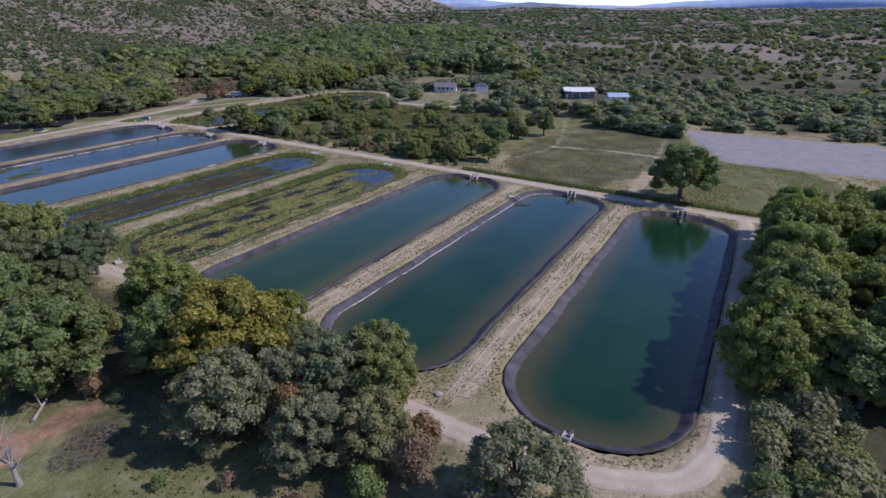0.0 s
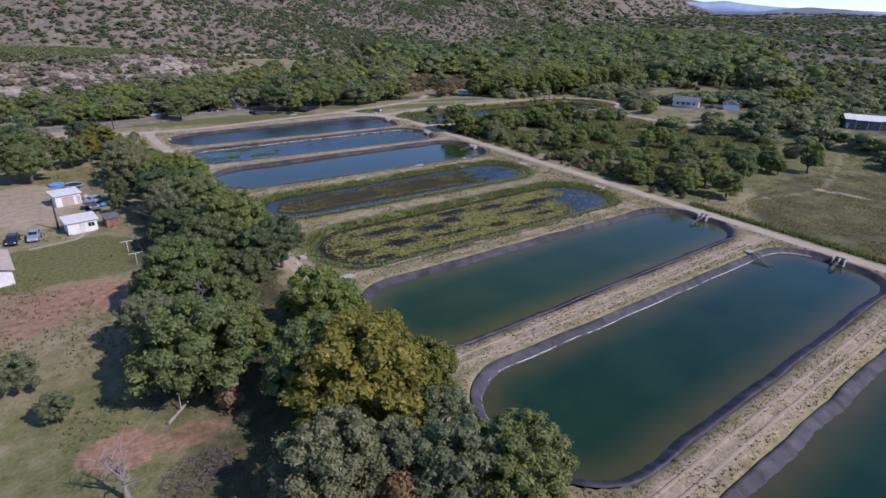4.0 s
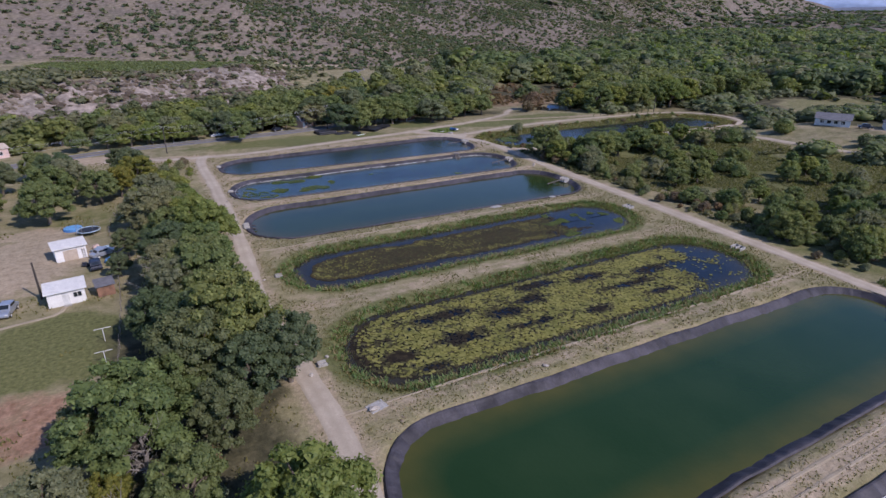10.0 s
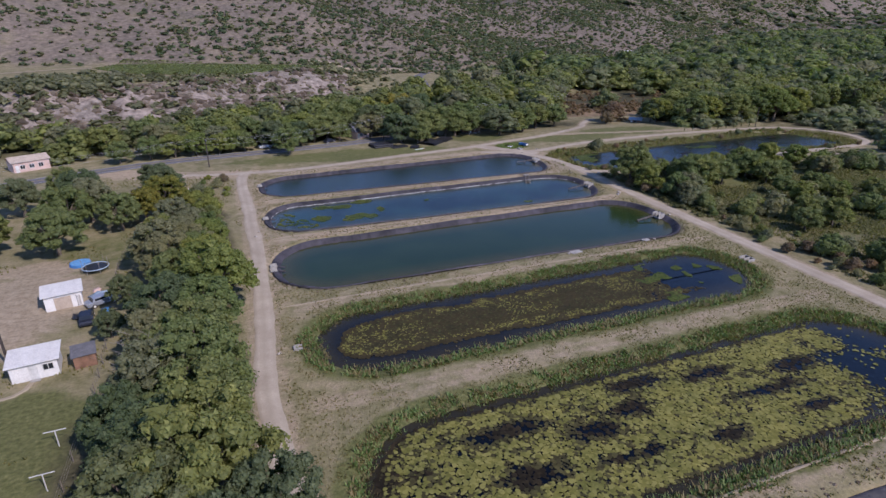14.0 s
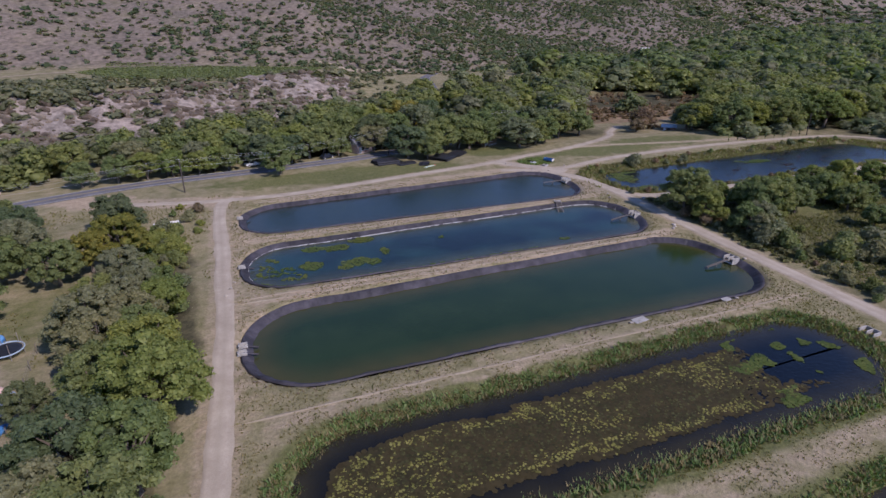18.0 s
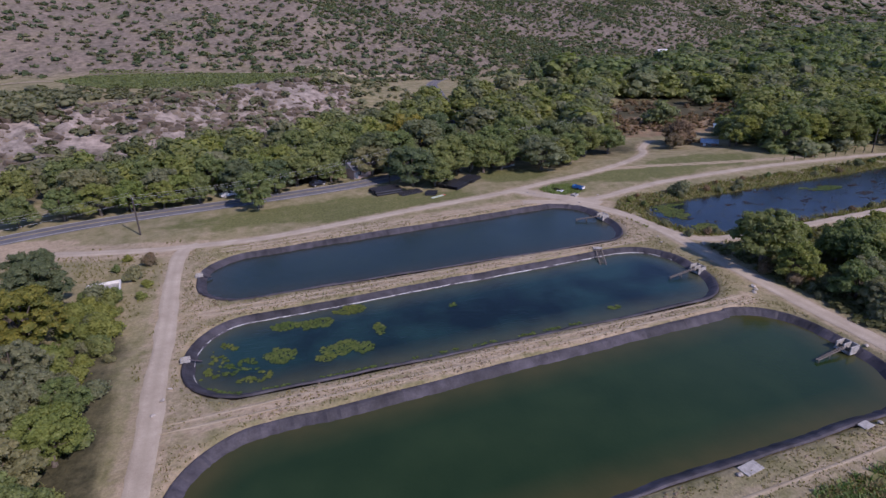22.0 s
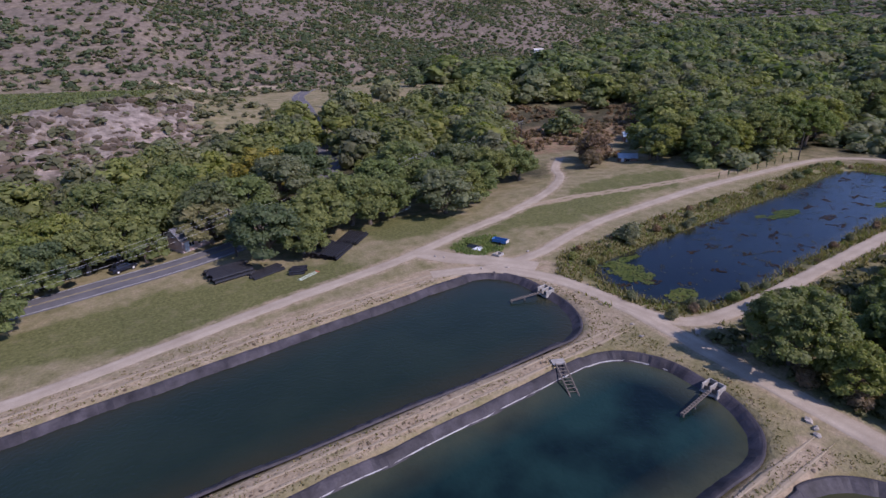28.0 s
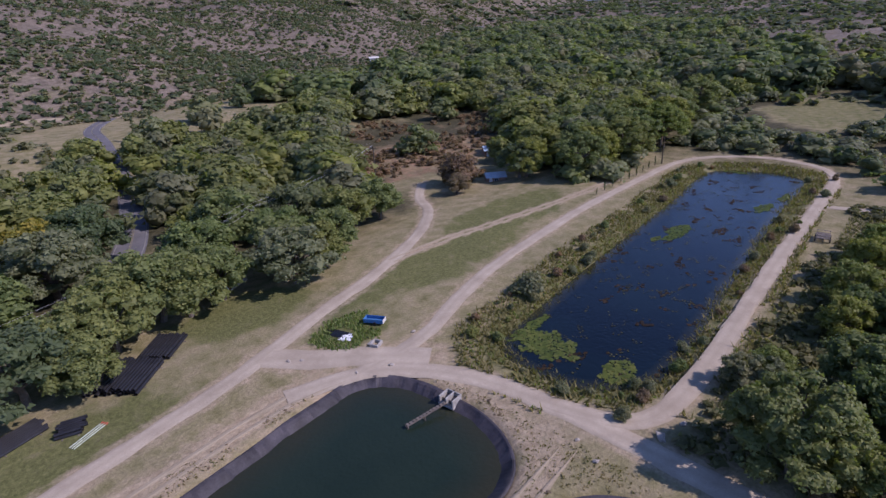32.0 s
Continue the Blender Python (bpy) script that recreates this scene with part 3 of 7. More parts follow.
green = np.maximum(green, patch(-26, -2, 26, 40, 0.4) * 0.62)
brush = np.maximum(brush, patch(-15, 12, 13, 36, 0.4) * 0.55)
green = np.maximum(green, patch(36, 184, 48, 11) * 0.8)
green = np.maximum(green, patch(118, 187, 36, 10) * 0.8)
green = np.maximum(green, patch(146, 193, 26, 10, 0.3) * 0.75)
green = np.maximum(green, patch(84, 198, 14, 9) * 0.85)
green = np.maximum(green, patch(90.0, 179.4, 6.5, 5.0, 0.3) * 0.95)
green = np.maximum(green, patch(140, 95, 42, 44) * 0.85)
green = np.maximum(green, patch(122, -46, 30, 26, 0.2) * 0.7)
green = np.maximum(green, patch(142, 0, 52, 27, 0.15) * 0.62)
green = np.maximum(green, patch(125, 36, 40, 14, 0.3) * 0.6)
green = np.maximum(green, patch(170, 60, 40, 50, 0.3) * 0.6)
green = np.maximum(green, patch(330, 20, 90, 60) * 0.35)
green = np.maximum(green, patch(250, 100, 40, 30) * 0.5)
dirt = np.maximum(dirt, patch(222, 95, 9, 10) * 0.6)
brush = np.maximum(brush, patch(142, 0, 52, 27, 0.15) * 0.56)
brush = np.maximum(brush, patch(122, -46, 30, 26, 0.2) * 0.36)
brush = np.maximum(brush, patch(140, 70, 48, 62, 0.2) * 0.30)
for k in (3, 4):
    d = pond_depth(PONDS[k], GX, GY)
    green = np.maximum(green, (1 - ss(np.abs(d + 1.6), 1.4, 3.4)) * 0.95)
d_up = np.full_like(GX, -99.0)
sel = (GX > 85) & (GX < 230) & (GY > 125) & (GY < 185)
d_up[sel] = poly_depth(UPPER_LINE, GX[sel], GY[sel])
green = np.maximum(green, (1 - ss(np.abs(d_up + 1.5), 1.5, 4)) * 0.6)
pad = poly_depth(np.array(PAD, float), GX, GY)
gravel = np.maximum(gravel, ss(pad, 0.5, 2.5))
brush = np.maximum(brush, ss(GX, 185, 240) * (1 - ss(GX, 420, 700)) * 0.75)
brush = np.maximum(brush, ss(GX, 97, 104) * (1 - ss(np.abs(GY - 80), 55, 70)) * 0.15 * (1 - ss(GX, 150, 190)))
brush = np.maximum(brush, ss(GY, 205, 225) * (1 - ss(GY, 300, 330)) * 0.8)
brush = np.maximum(brush, patch(40, -78, 90, 24, 0.3) * 0.9)
brush = np.maximum(brush, patch(-10, 40, 13, 50, 0.4) * 0.75)
brush = np.maximum(brush, patch(-8, 105, 8, 40, 0.4) * 0.75)
brush = np.maximum(brush, patch(-8, -22, 13, 20, 0.4) * 0.45)
brush = np.maximum(brush, ss(np.hypot(GX - 40, GY - 60), 700, 1200) * ss(GX, 200, 500) * 0.62)
brush = np.maximum(brush, ss(GY - 0.45 * np.maximum(GX - 150, 0), 430, 560) * ss(GX + 0.3 * GY, 180, 380) * 0.75)
open_grass = patch(312, 160, 50, 26, 0.3)
brush = brush * (1 - open_grass)
green = np.maximum(green, open_grass * 0.55)
green = np.maximum(green, patch(138, 118, 46, 20, 0.3) * 0.8)
brush = brush * (1 - 0.6 * patch(178, 245, 50, 36, 0.3))
red = np.maximum(red, patch(200, 275, 52, 40, 0.4) * 0.55)
edge = mesa_edge(GX)
slope_x, slope_y = np.gradient(GZ, gx, axis=0), np.gradient(GZ, gy, axis=1)
steep = ss(np.hypot(slope_x, slope_y), 0.12, 0.42)
rock = np.maximum(rock, ss(GY, edge - 84, edge - 56) * (1 - ss(GY, edge + 2, edge + 8)) * (1 - ss(GX, 55, 80)) * (0.5 + 0.5 * steep))
rock = np.maximum(rock, patch(-90, 300, 60, 40, 0.6) * 0.5)
scrub = np.maximum(scrub, ss(GY - np.where(GX < 150, 400, 400 + 0.47 * (GX - 150)), 0, 40) * 0.85)
scrub = np.maximum(scrub, ss(np.hypot(GX - 40, GY - 60), 380, 560) * ss(GX, 150, 350) * 0.75)
VINE = [(-78, 400), (-48, 358), (0, 350), (48, 374), (60, 402), (0, 426), (-66, 436)]
vin = poly_depth(np.array(VINE, float), GX, GY)
green = np.maximum(green, ss(vin, 0, 5) * 0.9)
for nm, chans in (("cover", (dirt, green, red, brush)), ("cover_b", (rock, gravel, scrub, scrub * 0))):
    at = ground_me.attributes.new(nm, "FLOAT_COLOR", "POINT")
    at.data.foreach_set("color", np.stack(chans, -1).reshape(-1).astype(np.float32))
ground = tagged(new("ground", ground_me), "dry grassland, worn earth and scrub hills", "ground", kind="structure")


# ---- gravel pad ----
pa, pb, pc, pd = (np.array(q, float) for q in PAD)
U, V = np.meshgrid(np.linspace(0, 1, 46), np.linspace(0, 1, 46), indexing="ij")
wav = (vnoise(U * 50, V * 50, 4, 15, 3) - 0.5) * 0.012
U2, V2 = (U + wav)[..., None], (V - wav)[..., None]
P = pa * (1 - U2) * (1 - V2) + pb * U2 * (1 - V2) + pc * U2 * V2 + pd * (1 - U2) * V2
rim = np.minimum(np.minimum(U, 1 - U), np.minimum(V, 1 - V)) < 0.01
Z = land(P[..., 0], P[..., 1]) + np.where(rim, -0.1, 0.22)
ip = np.arange(46 * 46).reshape(46, 46)
M_PAD_GRAVEL = track_mat("grey_gravel", (0.215, 0.200, 0.196), (0.275, 0.258, 0.252), 0)
pad_me = np_mesh("gravel_pad", np.concatenate([P, Z[..., None]], -1).reshape(-1, 3), np.stack([ip[:-1, :-1], ip[1:, :-1], ip[1:, 1:], ip[:-1, 1:]], -1).reshape(-1, 4), M_PAD_GRAVEL, True)
tagged(new("gravel_pad", pad_me), "flat pad of pale grey gravel in the fields", "gravel", kind="structure")


# ---- ponds ----
def ring_mesh(name, loops, mat, smooth=True):
    n = len(loops[0])
    v = np.concatenate(loops)
    f = [(a * n + i, a * n + (i + 1) % n, (a + 1) * n + (i + 1) % n, (a + 1) * n + i) for a in range(len(loops) - 1) for i in range(n)]
    return np_mesh(name, v, np.array(f), mat, smooth)


def pond_liner(k, p):
    white = p[8] == "white"
    line = pond_outline(p)
    closed = np.vstack([line, line[:1]])
    s = np.r_[0, np.cumsum(np.hypot(*np.diff(closed, axis=0).T))]
    n = int(s[-1] / 0.4)
    q = np.linspace(0, s[-1], n, endpoint=False)
    line = np.stack([np.interp(q, s, closed[:, 0]), np.interp(q, s, closed[:, 1])], -1)
    s = q
    c = line.mean(0)
    t = np.roll(line, -3, 0) - np.roll(line, 3, 0)
    t /= np.linalg.norm(t, axis=1)[:, None]
    nrm = np.stack([t[:, 1], -t[:, 0]], -1)
    if ((c - line) * nrm).sum() < 0:
        nrm = -nrm
    w = (vnoise(s, s * 0 + k * 5, 6, 3, 2) - 0.5) * 0.5
    creases = vnoise(s, s * 0 + k * 31, 0.9, 7, 2) - 0.5
    sags = vnoise(s, s * 0 + k * 17, 7, 9, 2) - 0.5
    loops = []
    for inset, z, wob in ((-0.22, -0.14, 0), (-0.05, 0.03, 0.08), (0.14, 0.01, 0.12), (0.42, -0.14, 0.26), (0.78, -0.38, 0.26), (1.20, -0.68, 0.16), (1.55, -0.92, 0.05), (3.4, -2.0, 0)):
        out = inset + w + (-0.3 * creases if inset < -0.3 else 0)
        loops.append(np.column_stack([line + nrm * (out + creases * wob * 0.8)[:, None], z + creases * wob + sags * wob * 1.4]))
    root = thing("pond_liner", 0, 0, 0, 0, "dark grey plastic sheet lining the bank of a fish pond", "pond liner", "pond liners")
    # welded panels, each a little proud of the next
    for a in range(0, n, 18):
        cols = [c % n for c in range(a, min(a + 19, n + 1))]
        m = len(cols)
        lift = np.array([0, 0, 0.012 * ((a // 18) % 2)])
        v = np.concatenate([lp[cols] + lift for lp in loops])
        f = [(b * m + i, b * m + i + 1, (b + 1) * m + i + 1, (b + 1) * m + i) for b in range(len(loops) - 1) for i in range(m - 1)]
        part("liner_panel", np_mesh("liner_panel", v, np.array(f), M_LINER), M_LINER, root)
    if white:
        lift = vnoise(s, s * 0 + k, 5, 41, 2) * 0.10
        axis = p[2] + (p[3] - p[2]) * (line[:, 0] - p[0]) / (p[1] - p[0])
        dry = (line[:, 1] < axis - 5.0) | ((line[:, 1] < axis + 4.0) & (line[:, 0] > p[1] - 4))
        first = int(np.argmax(dry & ~np.roll(dry, -1))) + 1
        order = np.roll(np.arange(n), -first)
        order = order[~dry[order]]
        rows = [np.column_stack([line + nrm * (1.24 + w + dx - lift)[:, None], zz + lift * 0.7])[order] for dx, zz in ((-0.055, -0.71), (0.0, -0.622), (0.055, -0.77), (0.0, -0.80), (-0.055, -0.71))]
        m = len(order)
        quads = [(a * m + i, a * m + i + 1, (a + 1) * m + i + 1, (a + 1) * m + i) for a in range(4) for i in range(m - 1)]
        part("edging", np_mesh("edging", np.concatenate(rows), np.array(quads), M_EDGING, True), M_EDGING, root, "pale tubing along the waterline")
    return root


def sheet(name, rings, z, mat, label):
    """A sheet of water made of nested outlines, shallow at its margin."""
    bm = bmesh.new()
    lay = bm.verts.layers.float.new("shallow")
    loops = []
    for pts, s in rings:
        loop = []
        for x, y in pts:
            v = bm.verts.new((x, y, z))
            v[lay] = s
            loop.append(v)
        loops.append(loop)
    for a, b in zip(loops[:-1], loops[1:]):
        n = len(a)
        for i in range(n):
            bm.faces.new((a[i], a[(i + 1) % n], b[(i + 1) % n], b[i]))
    last = loops[-1]
    middle = bm.verts.new((sum(v.co.x for v in last) / len(last), sum(v.co.y for v in last) / len(last), z))
    middle[lay] = rings[-1][1]
    for i in range(len(last)):
        bm.faces.new((last[i], last[(i + 1) % len(last)], middle))
    bm.normal_update()
    for f in bm.faces:
        if f.normal.z < 0:
            f.normal_flip()
    me = bpy.data.meshes.new(name)
    bm.to_mesh(me)
    bm.free()
    me.materials.append(mat)
    return tagged(new(name, me), label, "water", kind="structure")


def inward(line, dist):
    """The outline moved inward along its normals."""
    t = np.roll(line, -1, 0) - np.roll(line, 1, 0)
    t /= np.linalg.norm(t, axis=1)[:, None]
    nrm = np.stack([t[:, 1], -t[:, 0]], -1)
    if ((line.mean(0) - line) * nrm).sum() < 0:
        nrm = -nrm
    return line + nrm * dist


WORDS = dict(teal="calm blue-green water of a fish pond", green="deep green water of a fish pond", olive="murky olive-green water of a fish pond", murky="dark green water of a fish pond", dark="dark still water with weed", blue="clear dark blue water with lily pads")
for k, p in enumerate(PONDS):
    if p[8] != "reeds":
        pond_liner(k, p)
    wz = WATER_Z if p[8] != "reeds" else -0.55
    rim, first = pond_outline(p), 0.9 if p[8] != "reeds" else -1.4
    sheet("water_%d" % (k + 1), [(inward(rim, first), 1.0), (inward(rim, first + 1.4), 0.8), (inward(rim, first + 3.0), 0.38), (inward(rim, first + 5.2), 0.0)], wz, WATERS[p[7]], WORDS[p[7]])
upper = UPPER_LINE + (UPPER_LINE - UPPER_LINE.mean(0)) * 0.02
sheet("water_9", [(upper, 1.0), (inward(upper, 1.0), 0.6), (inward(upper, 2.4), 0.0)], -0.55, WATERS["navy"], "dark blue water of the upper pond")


# ---- plants ----
def leaf_cloud(rng, centres, radii, count, size, squash=0.8, stray=0.5):
    """Leaf sprays set over a crown's lobes: small three-cornered flecks, facing outward with a scatter."""
    w = radii ** 2
    pick = rng.choice(len(centres), count, p=w / w.sum())
    d = rng.normal(size=(count, 3))
    d /= np.linalg.norm(d, axis=1)[:, None]
    d[:, 2] = np.where(d[:, 2] < -0.45, -d[:, 2], d[:, 2])
    rad = radii[pick] * (1 - 0.40 * rng.random(count) ** 2) * (1 + 0.17 * rng.normal(size=count))
    pos = centres[pick] + d * rad[:, None] * np.array([1, 1, squash])
    nrm = d + rng.normal(size=(count, 3)) * stray + np.array([0, 0, 0.25])
    nrm /= np.linalg.norm(nrm, axis=1)[:, None]
    a = np.cross(nrm, rng.normal(size=(count, 3)))
    a /= np.linalg.norm(a, axis=1)[:, None]
    b = np.cross(nrm, a)
    sz = size * (0.55 + 0.9 * rng.random(count))[:, None]
    el = (0.5 + 0.4 * rng.random(count))[:, None]
    q = np.stack([pos + a * sz * 0.75, pos - a * sz * 0.45 + b * sz * el, pos - a * sz * 0.45 - b * sz * el], 1)
    return q.reshape(-1, 3), np.arange(count * 3).reshape(-1, 3)


ICO = bmesh.new()
bmesh.ops.create_icosphere(ICO, subdivisions=2, radius=1)
ICO_V = np.array([v.co[:] for v in ICO.verts])
ICO_F = np.array([[v.index for v in f.verts] for f in ICO.faces])
ICO.free()
ICO = bmesh.new()
bmesh.ops.create_icosphere(ICO, subdivisions=1, radius=1)
ICO1_V = np.array([v.co[:] for v in ICO.verts])
ICO1_F = np.array([[v.index for v in f.verts] for f in ICO.faces])
ICO.free()


OCT_V = np.array([(1, 0, 0), (0, 1, 0), (-1, 0, 0), (0, -1, 0), (0, 0, 1), (0, 0, -1)], float) * 1.1
OCT_F = np.array([(0, 1, 4), (1, 2, 4), (2, 3, 4), (3, 0, 4), (1, 0, 5), (2, 1, 5), (3, 2, 5), (0, 3, 5)])


def lobes_of(rng, h, r, base, n, shape):
    """Centres and radii of a crown's lobes."""
    c, rad = [], []
    for i in range(n):
        u = (i + 0.5) / n
        zz = base + (h - base) * (0.18 + 0.70 * u)
        if shape == "round":
            prof = math.sin(math.pi * (0.16 + 0.74 * u)) ** 0.7
        elif shape == "spread":
            prof = 1.0 - 0.55 * u ** 2
        elif shape == "column":
            prof = 0.9 - 0.6 * u
        else:
            prof = math.sqrt(max(0.05, 1 - u * u))
        a = rng.random() * 6.283 + i * 2.4
        d = r * prof * ((0.30 + 0.55 * rng.random()) * (1 if i % 4 else 0.25) if n < 60 else 0.22 + 0.74 * math.sqrt(rng.random()))
        c.append((d * math.cos(a), d * math.sin(a), zz))
        rad.append(r * (0.62 / math.sqrt(n / 9.0)) * (0.62 + 0.62 * rng.random()) * (0.72 + 0.28 * prof))
    return np.array(c), np.array(rad)


def crown_mesh(name, seed, mat, h, r, base, n_lobes, leaves, size, shape="round", core=0.80):
    rng = np.random.default_rng(seed)
    c, rad = lobes_of(rng, h, r, base, n_lobes, shape)
    v, f = leaf_cloud(rng, c, rad, leaves, size)
    vs, fs, off = [v], [list(map(int, q)) for q in f], len(v)
    for ci, ri in zip(c, rad):
        w = ICO1_V * (1 + 0.25 * rng.normal(size=(len(ICO1_V), 1)))
        vs.append(ci + w * ri * core * np.array([1, 1, 0.78]))
        fs += [[int(i) + off for i in t] for t in ICO1_F]
        off += len(ICO1_V)
    return np_mesh(name, np.concatenate(vs), fs, mat), c, rad


def trunk_mesh(name, seed, h, r, base, centres, mat, bare=False):
    """A tapered trunk that forks into limbs towards the crown's lobes."""
    rng = random.Random(seed)
    bm = bmesh.new()
    top = Vector((rng.uniform(-0.1, 0.1) * r, rng.uniform(-0.1, 0.1) * r, base + (h - base) * 0.3))
    foot = Vector((0, 0, -0.3))
    mid = foot.lerp(top, 0.5) + Vector((rng.uniform(-0.2, 0.2), rng.uniform(-0.2, 0.2), 0))
    t0 = 0.035 * h + 0.06
    rod_bm(foot, mid, t0, t0 * 0.75, 8, bm)
    rod_bm(mid, top, t0 * 0.75, t0 * 0.55, 8, bm)
    for i, c in enumerate(centres):
        c = Vector(c)
        st = foot.lerp(top, 0.55 + 0.45 * rng.random())
        el = st.lerp(c, 0.5) + Vector((rng.uniform(-0.3, 0.3), rng.uniform(-0.3, 0.3), 0.25))
        rod_bm(st, el, t0 * 0.38, t0 * 0.24, 5, bm)
        rod_bm(el, c, t0 * 0.24, t0 * 0.08, 5, bm)
        if bare:
            for _ in range(5):
                q = c + Vector((rng.gauss(0, 1), rng.gauss(0, 1), rng.gauss(0.4, 0.8))) * r * 0.33
                rod_bm(el.lerp(c, rng.random()), q, t0 * 0.11, t0 * 0.03, 4, bm)
                rod_bm(c.lerp(q, 0.5), q + Vector((rng.gauss(0, 1), rng.gauss(0, 1), rng.gauss(0.2, 0.6))) * r * 0.2, t0 * 0.06, t0 * 0.02, 3, bm)
    me = bpy.data.meshes.new(name)
    bm.to_mesh(me)
    bm.free()
    me.materials.append(mat)
    return me


PROTO = {}
LABELS = dict(
    green=("tree with a full green leafy crown", "tree"), bright=("tree with a bright yellow-green crown", "tree"),
    dark=("dense dark green leafy tree", "tree"), grey=("willow-like tree with grey-green leaves", "tree"),
    yellow=("tree turning autumn yellow and orange", "tree"), brown=("tree with dry brown foliage", "tree"),
)


def make_proto(key, kind, seed, h, r, base, lobes, leaves, size, shape="round", name="tree"):
    crown, c, rad = crown_mesh("crown", seed, LEAF[kind], h, r, base, lobes, leaves, size, shape)
    trunk = trunk_mesh("trunk", seed, h, r, base, c[::max(2, len(c) // 18)], M_BARK)
    PROTO[key] = (crown, trunk, h, r, LABELS[kind] if name == "tree" else name)


for i, kind in enumerate(("green", "bright", "dark", "grey", "yellow")):
    make_proto(kind + "_a", kind, 10 + i, 10, 4.6, 1.6, 105, 13500, 0.20)
    make_proto(kind + "_b", kind, 40 + i, 10, 5.2, 1.3, 120, 14500, 0.20, "spread")
    make_proto(kind + "_m", kind, 70 + i, 10, 5.0, 1.0, 62, 5800, 0.28, "spread")
make_proto("brown_a", "brown", 99, 8, 4.0, 0.8, 14, 3600, 0.30, "dome")
for i, kind in enumerate(("green", "dark", "grey", "brown", "bright")):
    make_proto(kind + "_bush", kind, 120 + i, 3.0, 1.9, 0.1, 9, 1500, 0.22, "dome", ({"green": "leafy green wild shrub", "dark": "dense dark green shrub", "grey": "low grey-green desert shrub", "brown": "dry brown autumn shrub", "bright": "fresh bright green shrub"}[kind], "shrub"))
make_proto("cypress", "dark", 150, 13, 1.3, 0.4, 12, 2200, 0.32, "column", ("tall narrow dark green cypress", "tree"))

FIRST = {}


def plant(key, x, y, h, wide=1.0, turn=None, label="", group=""):
    """One tree or shrub of height h, standing on the land."""
    crown, trunk, h0, r0, (lab, cat) = PROTO[key]
    z = float(ground_z(np.array([x]), np.array([y]))[0])
    s = h / h0
    a = turn if turn is not None else random.uniform(0, 360)
    m = pose(x, y, z, 0, 0, a)
    if key not in FIRST:
        root = new("shrub" if cat == "shrub" else "tree")
        part("trunk", trunk, None, root)
        part("crown", crown, None, root)
        tagged(root, lab, cat)
        FIRST[key] = root
        root.matrix_basis = m
        ob = root
    else:
        ob = copy_thing(FIRST[key], m)
    ob.scale = (s * wide, s * wide, s)
    if label:
        ob["label"] = label
    if group:
        ob["group"] = group
    return ob


